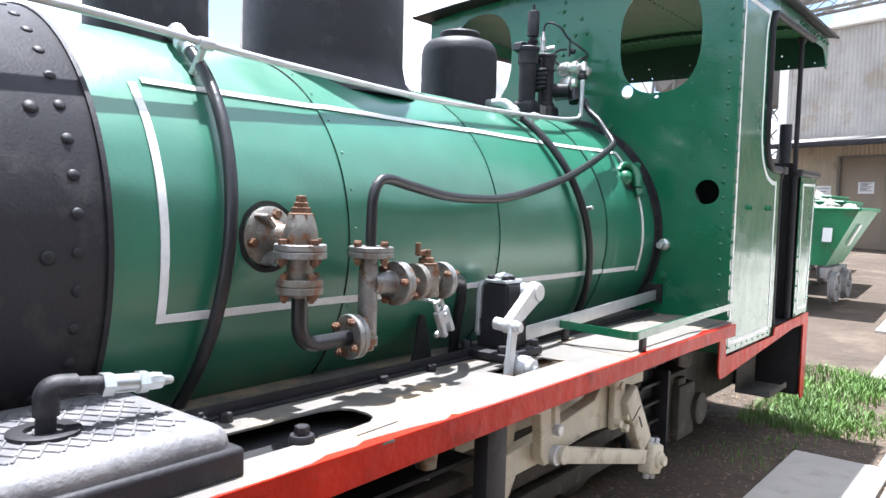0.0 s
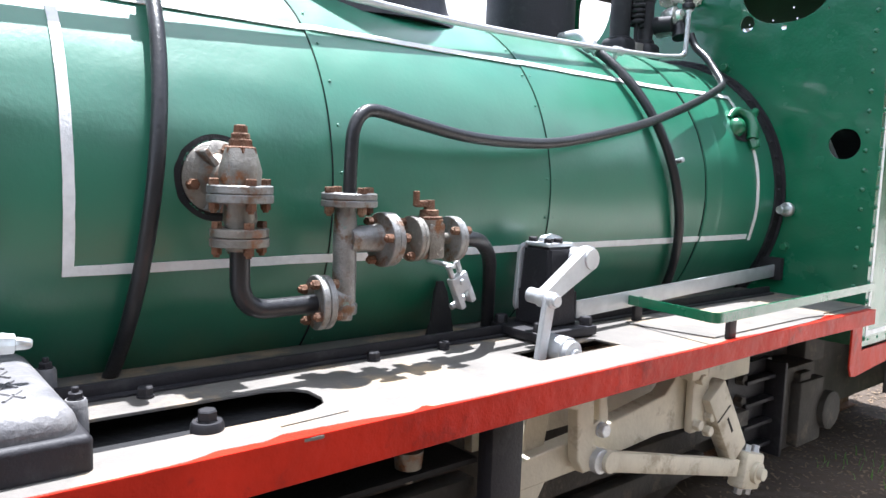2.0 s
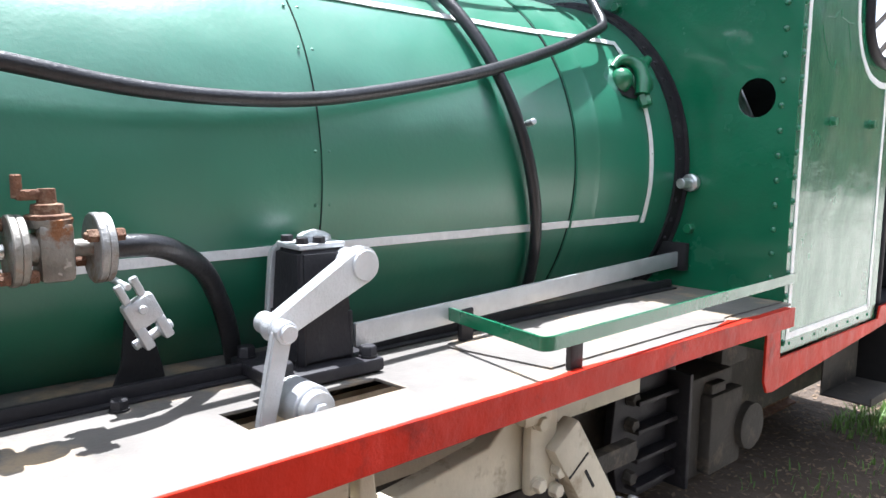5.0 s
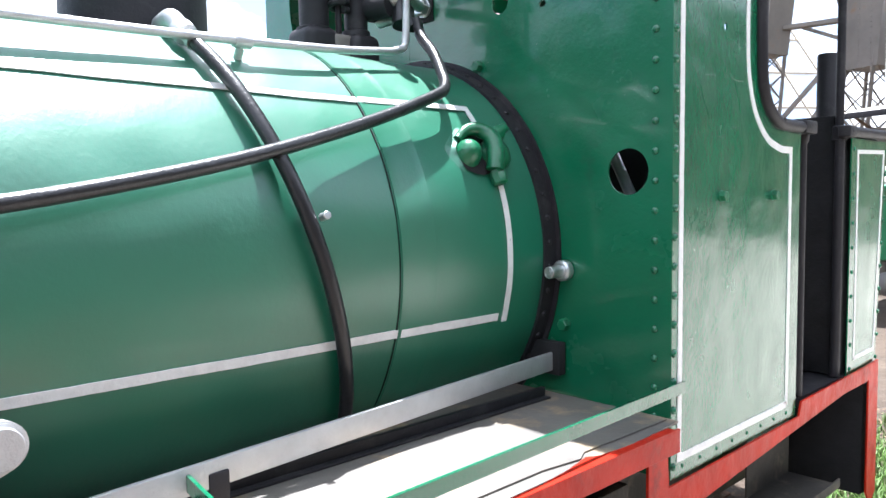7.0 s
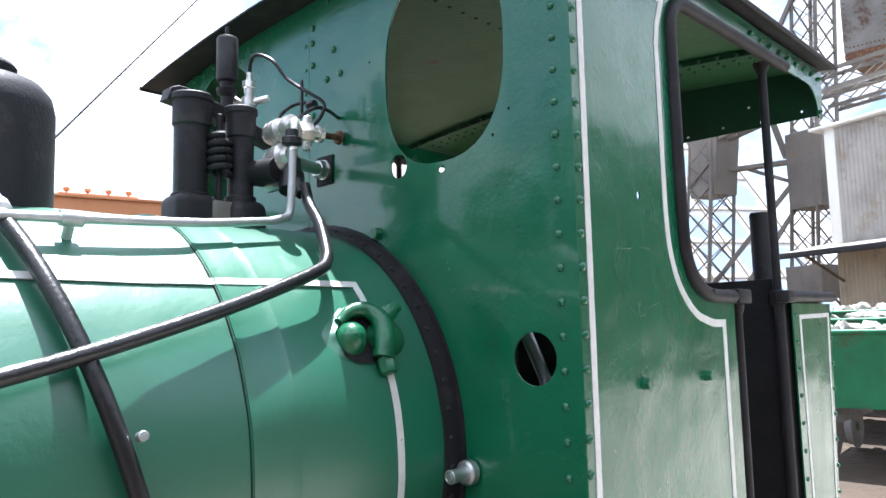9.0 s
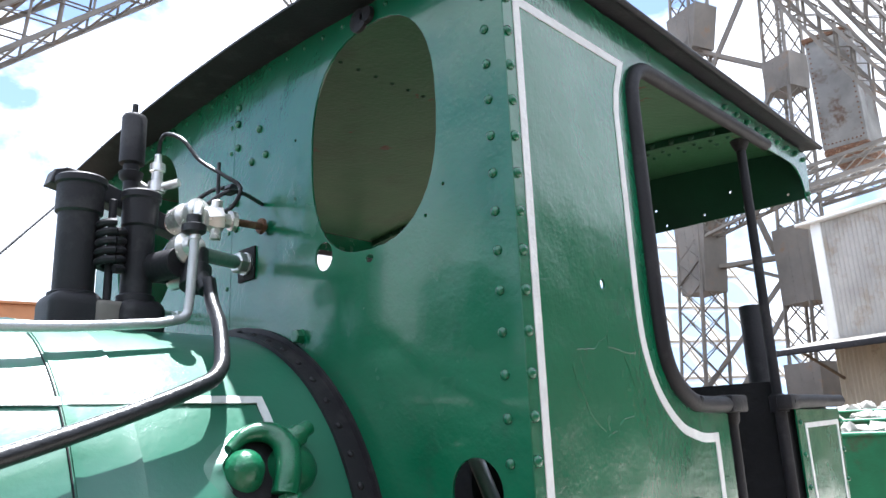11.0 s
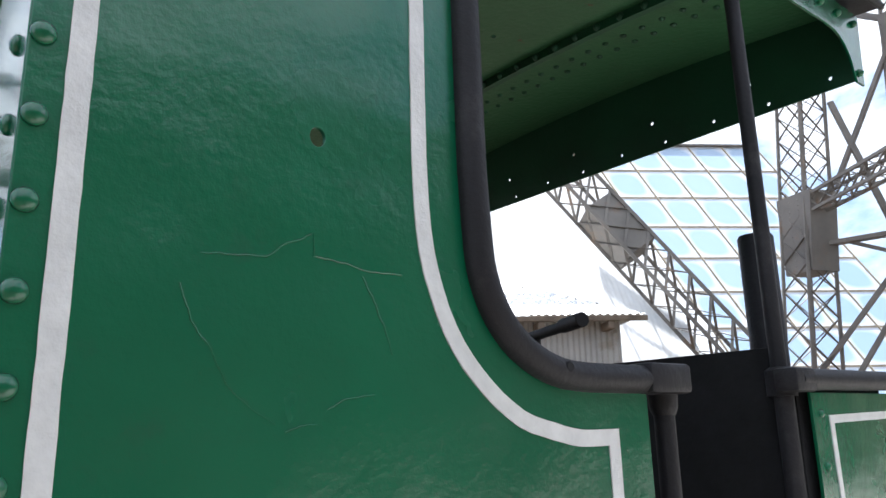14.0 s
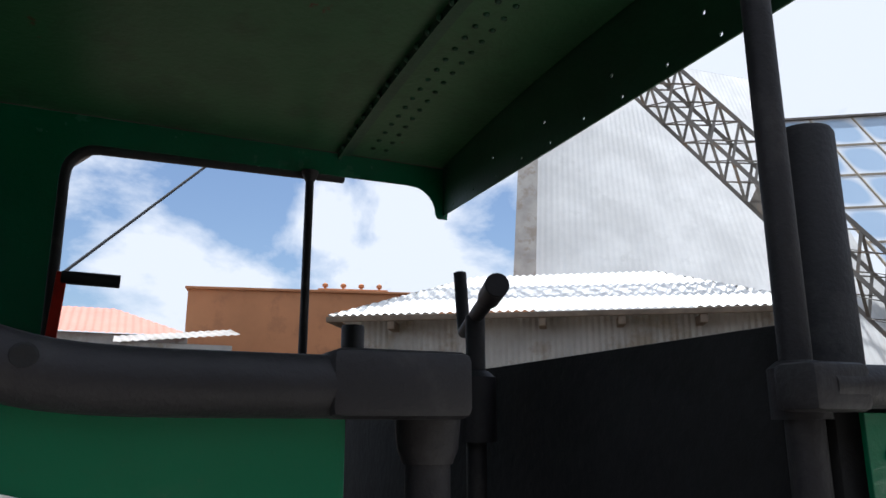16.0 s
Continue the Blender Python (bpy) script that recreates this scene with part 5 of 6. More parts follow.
lv = part("regulator_lever", (lambda bm: (box(bm, -0.008, 0.008, -0.014, 0.014, 0.0, 0.40, 0.004, Matrix.Translation((-2.90, 4.185, 1.83)) @ Matrix.Rotation(radians(-3), 4, "X")), bm)[-1])(B()), RED, loco, "red lever with a black grip")
part("grip", rod(B(), (-2.90, 4.205, 2.215), (-2.895, 4.35, 2.212), 0.0185, 16), BLACK, lv)

# red valance under the cab, cab step
vl = [(3.555, 0.995), (3.553, 0.84), (3.575, 0.80), (3.61, 0.795), (4.90, 0.895), (5.17, 0.895), (5.17, 0.44), (5.20, 0.40), (5.24, 0.395), (5.275, 0.42), (5.275, 0.96), (5.10, 0.955), (4.50, 0.945), (4.48, 0.898), (3.65, 0.892), (3.64, 1.0), (3.60, 1.015)]
plate("valance", vl, [], 0.008, "x", CS + 0.010, RED, loco, "red valance below the cab", 0.0015)
part("valance_back", box(B(), -1.62, -1.18, 5.18, 5.27, 0.42, 0.93, 0.004), SOOT_AND_SHADE, loco)
st = part("cab_step", (lambda bm: (box(bm, -1.40, -1.20, 4.62, 5.0, 0.50, 0.51, 0.003), box(bm, -1.203, -1.197, 4.62, 5.0, 0.50, 0.535, 0.002), box(bm, -1.40, -1.392, 4.62, 5.0, 0.50, 0.90, 0.002), bm)[-1])(B()), FRAME_GREY, loco, "grey folded plate cab step")

# ---- valve gear and frames below the board ----
part("main_frame", box(B(), -1.62, -1.585, -1.2, 5.2, 0.42, 0.98), FRAME_GREY, loco, "dusty grey frame plate")
for y in (1.15, 2.05, 3.0):
    w = part("driving_wheel", (lambda bm: (lathe(bm, (-1.70, y, 0.585), (1, 0, 0), [(0, 0.33), (0.02, 0.33), (0.025, 0.305), (0.10, 0.30), (0.105, 0.26), (0.07, 0.25), (0.07, 0.10), (0.11, 0.09), (0.115, 0)], 40), bm)[-1])(B()), FRAME_GREY, loco, "dusty spoked driving wheel")
cyl = part("steam_cylinder", (lambda bm: (lathe(bm, (-1.36, -0.3, 0.62), (0, 1, 0), [(0, 0.16), (0.45, 0.16), (0.46, 0.12), (0.5, 0.1)], 32), bm)[-1])(B()), FRAME_GREY, loco, "dark steam cylinder")
part("slide_bar", box(B(), -1.36, -1.30, 0.25, 1.75, 0.75, 0.79, 0.004), FRAME_GREY, loco, "dark slide bar")
part("slide_bar", box(B(), -1.36, -1.30, 0.25, 1.75, 0.56, 0.60, 0.004), CREAM, loco, "cream slide bar")
part("piston_rod", rod(B(), (-1.33, 0.2, 0.675), (-1.33, 1.3, 0.675), 0.025), CHROME, loco)
part("crosshead", box(B(), -1.39, -1.28, 1.15, 1.38, 0.60, 0.75, 0.012), BRONZE, loco, "oily crosshead")
oc = part("oil_cup", lathe(B(), (-1.27, 1.52, 0.845), (0, 0, 1), [(0, 0.012), (0.03, 0.012), (0.035, 0.03), (0.075, 0.034), (0.08, 0.02), (0.1, 0.012)], 18), BRONZE, loco, "small brass oil cup")
part("gear_leg", box(B(), -1.24, -1.19, 1.70, 1.80, 0.28, 1.06, 0.004), BLACK, loco, "black valve gear bracket leg")
MX = -1.245
mb = plate("gear_girder", [(1.80, 0.745), (1.80, 0.812), (2.10, 0.832), (2.47, 0.885), (2.53, 0.935), (2.66, 0.930), (2.70, 0.80), (2.60, 0.765), (2.45, 0.775), (2.10, 0.752)], [], 0.05, "x", MX - 0.03, CREAM, loco, "cream-painted tapering valve gear girder", 0.005)
plate("girder_foot", [(1.80, 0.40), (1.80, 0.75), (1.96, 0.755), (1.90, 0.66), (1.88, 0.40)], [], 0.04, "x", MX - 0.03, CREAM, mb, "", 0.004)
plate("girder_web", [(1.84, 0.80), (1.90, 0.86), (1.915, 0.93), (1.92, 1.02), (2.0, 1.02), (1.99, 0.90), (1.975, 0.82)], [], 0.02, "x", MX - 0.05, CREAM, mb, "", 0.003)
part("gear_plate", flat_bar(B(), [(-1.44, 1.85, 0.90), (-1.44, 3.3, 0.90)], 0.22, 0.03), CREAM, loco, "cream valve gear plate in shade")
part("gear_rail", box(B(), -1.40, -1.36, 1.0, 3.2, 0.62, 0.68, 0.004), FRAME_GREY, loco, "dark valve gear bar")
hg = plate("link_hanger", [(1.96, 1.01), (1.965, 0.955), (2.015, 0.94), (2.025, 0.80), (2.05, 0.765), (2.10, 0.765), (2.115, 0.80), (2.08, 0.83), (2.075, 0.85), (2.12, 0.86), (2.135, 0.89), (2.12, 1.01)], [[(2.07, 0.985), (2.105, 0.985), (2.105, 0.89), (2.075, 0.88)]], 0.035, "x", -1.222, CREAM, loco, "cream and silver link hanger", 0.005)
part("hanger_nut", hexa(B(), (-1.205, 2.108, 0.868), (1, 0, 0), 0.034, 0.022), SILVER, hg)
part("hanger_pin", rod(B(), (-1.26, 2.10, 0.785), (-1.185, 2.10, 0.785), 0.033, 24), SILVER, hg)
el = part("eccentric_rod", box(B(), -0.013, 0.013, 0, 0.72, -0.028, 0.028, 0.004, Matrix.Translation((-1.195, 2.115, 0.783)) @ Matrix.Rotation(radians(-14.6), 4, "X")), CREAM, loco, "cream eccentric rod")
part("rod_eye", rod(B(), (-1.215, 2.125, 0.782), (-1.172, 2.125, 0.782), 0.030, 24), CREAM, el)
bm = B()
m4 = Matrix.Translation((-1.20, 2.90, 0.572)) @ Matrix.Rotation(radians(-14.6), 4, "X")
box(bm, -0.03, 0.03, -0.065, 0.055, -0.062, 0.062, 0.012, m4)
rod(bm, m4 @ Vector((-0.04, 0, 0)), m4 @ Vector((0.045, 0, 0)), 0.036, 26)
rod(bm, m4 @ Vector((0.04, 0, 0)), m4 @ Vector((0.062, 0, 0)), 0.021, 18)
part("rod_end", bm, CREAM, el)
for dy, dz in ((-0.03, 1), (0.03, 1), (-0.03, -1), (0.03, -1)):
    part("rod_bolt", hexa(B(), m4 @ Vector((0, dy, 0.06 * dz)), m4.to_3x3() @ Vector((0, 0, dz)), 0.024, 0.024), SILVER, el)
m4 = Matrix.Translation((-1.215, 2.735, 0.77)) @ Matrix.Rotation(radians(34), 4, "X")
vk = part("expansion_link", box(B(), -0.02, 0.03, -0.052, 0.052, -0.15, 0.145, 0.010, m4), CREAM, loco, "cream expansion link with flange and nuts")
part("link_slot", box(B(), 0.029, 0.0315, -0.004, 0.004, -0.04, 0.02, 0, m4), SOOT_AND_SHADE, vk)
part("link_joint", box(B(), 0.0285, 0.032, -0.05, 0.03, 0.048, 0.052, 0, m4), SOOT_AND_SHADE, vk)
part("link_flange", box(B(), -1.245, -1.215, 2.565, 2.66, 0.755, 0.955, 0.012), CREAM, vk)
part("link_lug", box(B(), -1.25, -1.20, 2.53, 2.62, 0.93, 1.0, 0.008), CREAM, vk)
for y, z in ((2.585, 0.785), (2.585, 0.93), (2.65, 0.80), (2.645, 0.755)):
    part("link_nut", hexa(B(), (-1.215, y, z), (1, 0, 0), 0.030, 0.022), CREAM, vk)
part("lug_bolt", hexa(B(), (-1.225, 2.575, 0.998), (0, 0, 1), 0.03, 0.02), CREAM, vk)
part("coupling_rod", box(B(), -1.52, -1.47, 1.1, 3.1, 0.42, 0.50, 0.008), FRAME_GREY, loco, "dusty coupling rod")
ab = part("axle_box", box(B(), -1.58, -1.43, 3.58, 3.90, 0.40, 0.76, 0.012), FRAME_GREY, loco, "dusty axle box with keeper and round cap")
part("keeper", box(B(), -1.44, -1.385, 3.68, 3.90, 0.415, 0.70, 0.012), FRAME_GREY, ab)
part("keeper_step", box(B(), -1.44, -1.40, 3.70, 3.80, 0.69, 0.735, 0.008), FRAME_GREY, ab)
part("cap", lathe(B(), (-1.39, 3.93, 0.545), (1, 0, 0), [(0, 0.085), (0.03, 0.085), (0.034, 0.078), (0.035, 0.05)], 30), FRAME_GREY, ab)
plate("horn_guide", [(3.27, 0.80), (3.25, 0.62), (3.29, 0.45), (3.40, 0.40), (3.60, 0.40), (3.60, 0.80)], [], 0.03, "x", -1.50, BLACK, ab, "black horn guide", 0.004)
part("horn_edge", box(B(), -1.50, -1.40, 3.555, 3.575, 0.40, 0.80, 0.004), BLACK, ab)
for k in range(4):
    part("horn_rib", box(B(), -1.487, -1.44, 3.33, 3.56, 0.445 + 0.095 * k, 0.462 + 0.095 * k, 0.003), BLACK, ab)
    part("horn_nut", hexa(B(), (-1.485, 3.335, 0.485 + 0.088 * k), (1, 0, 0), 0.04, 0.03), FRAME_GREY, ab)
part("sand_bracket", box(B(), -1.60, -1.50, 3.95, 4.15, 0.72, 0.92, 0.01), FRAME_GREY, loco, "dusty bracket on the frame")
part("drawbar_plate", box(B(), CL + 0.2, CS - 0.3, 5.2, 5.5, 0.55, 0.75, 0.01), FRAME_GREY, loco)

# ---- ground ----
def ground_z(x, y):
    return 0.2 + 0.07 * min(max(0.0, y - 5.5), 10.5)


bm = B()
xs_ = [-400, -150, -60, -30, -15, -8, -5] + [-4 + 0.25 * k for k in range(29)] + [4, 6, 10, 20, 60, 150, 400]
ys_ = [-400, -150, -50, -20, -8, -4] + [-2 + 0.25 * k for k in range(75)] + [18, 22, 30, 60, 150, 400]
grid = [[bm.verts.new((x, y, ground_z(x, y) + (0.02 * noise.noise(Vector((x * 1.7, y * 1.7, 0))) if abs(x) < 5 and -3 < y < 7 else 0))) for x in xs_] for y in ys_]
for u, v in zip(grid, grid[1:]):
    for k in range(len(xs_) - 1):
        bm.faces.new((u[k], u[k + 1], v[k + 1], v[k]))
ground = tagged(part("ground", bm, DIRT), "dry brown earth with leaf litter", "ground", kind="structure")

# rails under the locomotive and on to the wagons
for x in (CX - 0.33, CX + 0.33):
    bm = B()
    sect = [(-0.045, 0), (0.045, 0), (0.045, 0.012), (0.008, 0.02), (0.008, 0.05), (0.022, 0.055), (0.022, 0.072), (-0.022, 0.072), (-0.022, 0.055), (-0.008, 0.05), (-0.008, 0.02), (-0.045, 0.012)]
    rows = [[bm.verts.new((x + a, y, ground_z(x, y) + 0.01 + b)) for a, b in sect] for y in (-6, -2, 2, 5.3)]
    for u, v in zip(rows, rows[1:]):
        for k in range(len(sect)):
            bm.faces.new((u[k], u[(k + 1) % 12], v[(k + 1) % 12], v[k]))
    tagged(part("rail", bm, RUSTY), "rusty steel rail half buried in earth", "rail", "rails", kind="structure")

# leaf litter and grass
bm = B()
rnd = random.Random(4)
for k in range(9000):
    x, y = rnd.uniform(-2.6, -0.3), rnd.uniform(1.5, 7.0)
    z = ground_z(x, y) + 0.02 * noise.noise(Vector((x * 1.7, y * 1.7, 0))) + rnd.uniform(0.002, 0.012)
    a, s, b = rnd.uniform(0, 6.3), rnd.uniform(0.006, 0.02), rnd.uniform(0.003, 0.009)
    u, w = Vector((math.cos(a), math.sin(a), rnd.uniform(-0.4, 0.4))), Vector((-math.sin(a), math.cos(a), rnd.uniform(-0.4, 0.4)))
    c = Vector((x, y, z))
    bm.faces.new([bm.verts.new(c + u * s), bm.verts.new(c + w * b), bm.verts.new(c - u * s), bm.verts.new(c - w * b)])
tagged(part("leaf_litter", bm, LITTER, smooth=False), "dry brown leaves and twigs on the earth", "leaf litter", kind="stuff")


def grass(name, n, area, seed, lo, hi, label):
    bm = bmesh.new()
    rnd = random.Random(seed)
    k = 0
    while k < n:
        x, y = rnd.uniform(area[0], area[1]), rnd.uniform(area[2], area[3])
        if noise.noise(Vector((x * 2.2, y * 1.6, seed))) < rnd.uniform(-0.55, 0.25):
            k += 1
            continue
        ex = min(x - area[0], area[1] - x) / (area[1] - area[0]) * 4
        ey = min(y - area[2], area[3] - y) / (area[3] - area[2]) * 4
        if min(ex, ey) < rnd.random() ** 2 * 1.2 + 0.35 * noise.noise(Vector((x * 6, y * 6, seed))):
            k += 1
            continue
        z = ground_z(x, y)
        h, a, w = rnd.uniform(lo, hi), rnd.uniform(0, 6.3), rnd.uniform(0.002, 0.005)
        d, s = Vector((math.cos(a), math.sin(a), 0)), Vector((-math.sin(a), math.cos(a), 0)) * w
        p0, p1, p2 = Vector((x, y, z - 0.01)), Vector((x, y, z + h * 0.6)) + d * h * 0.2, Vector((x, y, z + h)) + d * h * rnd.uniform(0.3, 0.8)
        v = [bm.verts.new(q) for q in (p0 - s, p0 + s, p1 + s * 0.8, p1 - s * 0.8, p2)]
        bm.faces.new(v[:4]), bm.faces.new((v[3], v[2], v[4]))
        k += 1
    return tagged(part(name, bm, LEAF, smooth=False), label, "grass", kind="stuff")


grass("grass", 15000, (-1.55, -0.68, 5.0, 6.9), 3, 0.02, 0.09, "bright green grass tuft beside the locomotive")
grass("grass", 350, (-1.5, -0.95, 4.1, 5.0), 8, 0.02, 0.05, "thin short grass on bare earth")

# concrete paving
pav = empty("pavement", (0, 6, 0.2), "cracked pale concrete paving slabs", "pavement", kind="structure")
rnd = random.Random(12)
def slab(x0, x1, y0, y1, t=0.035):
    bm = B()
    c = [(x0, y0), (x1, y0), (x1, y1), (x0, y1)]
    lo = [bm.verts.new((x, y, ground_z(x, y) - 0.03)) for x, y in c]
    hi = [bm.verts.new((x, y, ground_z(x, y) + t + rnd.uniform(-0.004, 0.004))) for x, y in c]
    bm.faces.new(lo), bm.faces.new(hi)
    for k in range(4):
        bm.faces.new((lo[k], lo[(k + 1) % 4], hi[(k + 1) % 4], hi[k]))
    bmesh.ops.recalc_face_normals(bm, faces=bm.faces)
    bmesh.ops.bevel(bm, geom=bm.edges[:], offset=0.008, segments=1, affect="EDGES")
    part("slab", bm, PAVE, pav, smooth=False)


slab(-1.04, -0.55, 3.1, 4.60)
slab(-0.53, 0.6, 3.1, 4.62)
for j in range(6):
    for i in range(5):
        x0, y0 = -1.25 + i * 1.4, 6.75 + j * 1.85
        slab(x0 + (0.25 if j == 0 and i == 0 else 0), x0 + 1.385, y0, y0 + 1.835, 0.03)
for j in range(3):
    for i in range(3):
        slab(-0.62 + i * 1.2, -0.62 + i * 1.2 + 1.19, 4.65 + j * 0.70, 4.65 + j * 0.70 + 0.69, 0.03)

# small concrete post
part("bollard", box(B(), -0.08, 0.08, -0.08, 0.08, 0, 0.42, 0.012, Matrix.Translation((-0.68, 7.95, ground_z(0, 7.95)))), WOOD)
tagged(bpy.data.objects["bollard"], "weathered short timber post standing on the paving", "post")


# ---- mine wagons ----
def wagon(at, rocks=True):
    """A tipping mine wagon: tapered hopper, frame, four spoked wheels, rocks on top."""
    x, y, z = at
    th = empty("mine_wagon", at, "green steel tipping mine wagon heaped with rocks", "wagon", "row of mine wagons")
    top, bot, hy = 0.60, 0.26, 0.62
    bm = B()
    def ring(w, l, h, inset=0.0):
        return [bm.verts.new((x + sx * (w - inset), y + sy * (l - inset), z + h)) for sx, sy in ((-1, -1), (1, -1), (1, 1), (-1, 1))]
    r0, r1, r2, r3 = ring(bot, hy - 0.14, 0.44), ring(top, hy, 1.10), ring(top, hy, 1.10, 0.02), ring(bot, hy - 0.14, 0.5, 0.02)
    for u, v in ((r0, r1), (r1, r2), (r2, r3)):
        for k in range(4):
            bm.faces.new((u[k], u[(k + 1) % 4], v[(k + 1) % 4], v[k]))
    bm.faces.new(r0), bm.faces.new(r3)
    body = part("hopper", bm, WAGON_GREEN, th, smooth=False)
    bm = B()
    for a, b in (((-top, -hy), (top, -hy)), ((top, -hy), (top, hy)), ((top, hy), (-top, hy)), ((-top, hy), (-top, -hy))):
        rod(bm, (x + a[0], y + a[1], z + 1.10), (x + b[0], y + b[1], z + 1.10), 0.022, 10)
    part("rim", bm, WAGON_GREEN, body)
    part("plaque", box(B(), -0.05, 0.05, -0.004, 0.004, -0.14, 0.14, 0.002, Matrix.Translation((x + 0.28, y - hy + 0.045, z + 0.86)) @ Matrix.Rotation(radians(-12), 4, "X")), PAPER, body, "white plate")
    part("plaque", box(B(), -0.004, 0.004, -0.05, 0.05, -0.14, 0.14, 0.002, Matrix.Translation((x + 0.475, y - 0.1, z + 0.80)) @ Matrix.Rotation(radians(27), 4, "Y")), PAPER, body, "white plate")
    for sx in (-1, 1):
        part("frame", box(B(), x + sx * 0.26 - 0.03, x + sx * 0.26 + 0.03, y - 0.6, y + 0.6, z + 0.30, z + 0.42, 0.006), WHEEL_GREY, th)
        for sy in (-0.33, 0.33):
            w = part("wheel", lathe(B(), (x + sx * 0.30, y + sy, z + 0.19), (sx, 0, 0), [(0, 0.20), (0.015, 0.20), (0.018, 0.18), (0.07, 0.175), (0.072, 0.145), (0.05, 0.14), (0.05, 0.13)], 28), WHEEL_GREY, th)
            bm = B()
            lathe(bm, (x + sx * 0.30, y + sy, z + 0.19), (sx, 0, 0), [(0, 0.045), (0.09, 0.04), (0.092, 0.02)], 16)
            part("hub", bm, WHEEL_GREY, w)
            for k in range(6):
                m = Matrix.Translation((x + sx * 0.335, y + sy, z + 0.19)) @ Matrix.Rotation(k * math.pi / 3, 4, "X")
                part("spoke", box(B(), -0.012, 0.012, -0.014, 0.014, 0.03, 0.15, 0.003, m), WHEEL_GREY, w)
    rnd = random.Random(int(y * 10))
    for k in range(16):
        bm = B()
        s = rnd.uniform(0.05, 0.13)
        bmesh.ops.create_icosphere(bm, subdivisions=2, radius=1)
        c = Vector((x + rnd.uniform(-0.45, 0.45), y + rnd.uniform(-0.45, 0.45), z + 1.06 + rnd.uniform(0, 0.04)))
        for v in bm.verts:
            v.co = c + v.co * s * (1 + 0.5 * noise.noise(v.co * 1.5 + c * 7)) * (1 if v.co.z > 0 else 0.8)
        part("rock", bm, ROCK, th, smooth=False)
    return th


wagon((CX - 0.02, 9.9, ground_z(0, 9.9) + 0.07))
wagon((CX - 0.45, 11.35, ground_z(0, 11.35) + 0.07))
wagon((CX - 0.9, 12.8, ground_z(0, 12.8) + 0.07))


# ---- corrugated sheds ----
def corrugated(bm, origin, u, v, nu, nv, normal, pitch=0.09, amp=0.011):
    """A wavy sheet: nu metres along u (across the waves), nv metres along v."""
    o, u, v, w = Vector(origin), Vector(u).normalized(), Vector(v).normalized(), Vector(normal).normalized()
    n = max(4, int(nu / pitch * 4))
    rows = [[], []]
    for k in range(n + 1):
        a = nu * k / n
        q = o + u * a + w * amp * math.sin(math.tau * a / pitch)
        rows[0].append(bm.verts.new(q)), rows[1].append(bm.verts.new(q + v * nv))
    for k in range(n):
        bm.faces.new((rows[0][k], rows[0][k + 1], rows[1][k + 1], rows[1][k]))
    return bm


SU, SV = Vector((0.945, -0.326, 0)), Vector((0.326, 0.945, 0))      # along the shed front, and into the shed
SO = Vector((-3.45, 17.66, 0.90))
def S(a, b, c):
    return SO + SU * a + SV * b + Vector((0, 0, c))


SM = Matrix((( SU.x, SV.x, 0, SO.x), (SU.y, SV.y, 0, SO.y), (0, 0, 1, SO.z), (0, 0, 0, 1)))
shed = empty("corrugated_shed", SO, "tall grey and tan corrugated iron shed with awning", "shed")
part("lower_wall", corrugated(corrugated(B(), S(-1.42, 0, 0), SU, (0, 0, 1), 1.42, 2.35, -SV), S(1.16, 0, 0), SU, (0, 0, 1), 6, 2.35, -SV), TAN_CLAD, shed, "tan corrugated lower wall")
part("lower_wall", corrugated(B(), S(0, 0, 1.98), SU, (0, 0, 1), 1.16, 0.38, -SV), TAN_CLAD, shed)
part("upper_wall", corrugated(B(), S(-1.25, -0.03, 2.33), SU, (0, 0, 1), 8.5, 2.36, -SV), IRON_CLAD, shed, "grey corrugated upper wall")
part("side_wall", corrugated(B(), S(-1.42, 0, 0), SV, (0, 0, 1), 8, 4.7, -SU), IRON_CLAD, shed)
part("corner_trim", box(B(), -1.46, -1.24, -0.06, 0.02, 2.3, 4.72, 0.005, SM), ROOF_WHITE, shed)
part("roof", (lambda bm: (box(bm, -1.7, 7.4, -0.2, 8.2, 4.70, 4.76, 0.01, SM), bm)[-1])(B()), ROOF_WHITE, shed)
aw = part("awning", corrugated(B(), S(-1.75, -1.25, 2.18), SU, SV * 1.25 + Vector((0, 0, 0.22)), 8.5, 1.30, (0, 0, 1)), IRON_CLAD, shed, "corrugated awning over the door")
part("fascia", box(B(), -1.75, 6.8, -1.29, -1.25, 2.08, 2.19, 0.005, SM), BLACK, aw)
for a in (-1.3, 2.2, 5.5):
    part("bracket", tube(B(), [S(a, -1.1, 2.12), S(a, -0.02, 1.65)], 0.03, 8), WOOD, aw)
dr = part("door", box(B(), 0.06, 1.10, 0.03, 0.08, 0.02, 1.93, 0.006, SM), DOOR_BROWN, shed, "closed brown panel door")
for a0, a1, c0, c1 in ((0, 0.06, 0, 1.98), (1.10, 1.16, 0, 1.98), (0.06, 1.10, 1.93, 1.98)):
    part("door_frame", box(B(), a0, a1, -0.04, 0.10, c0, c1, 0.006, SM), STEEL_GREY, dr)
part("door_panel", box(B(), 0.18, 0.98, 0.015, 0.03, 0.12, 1.80, 0.006, SM), DOOR_BROWN, dr)
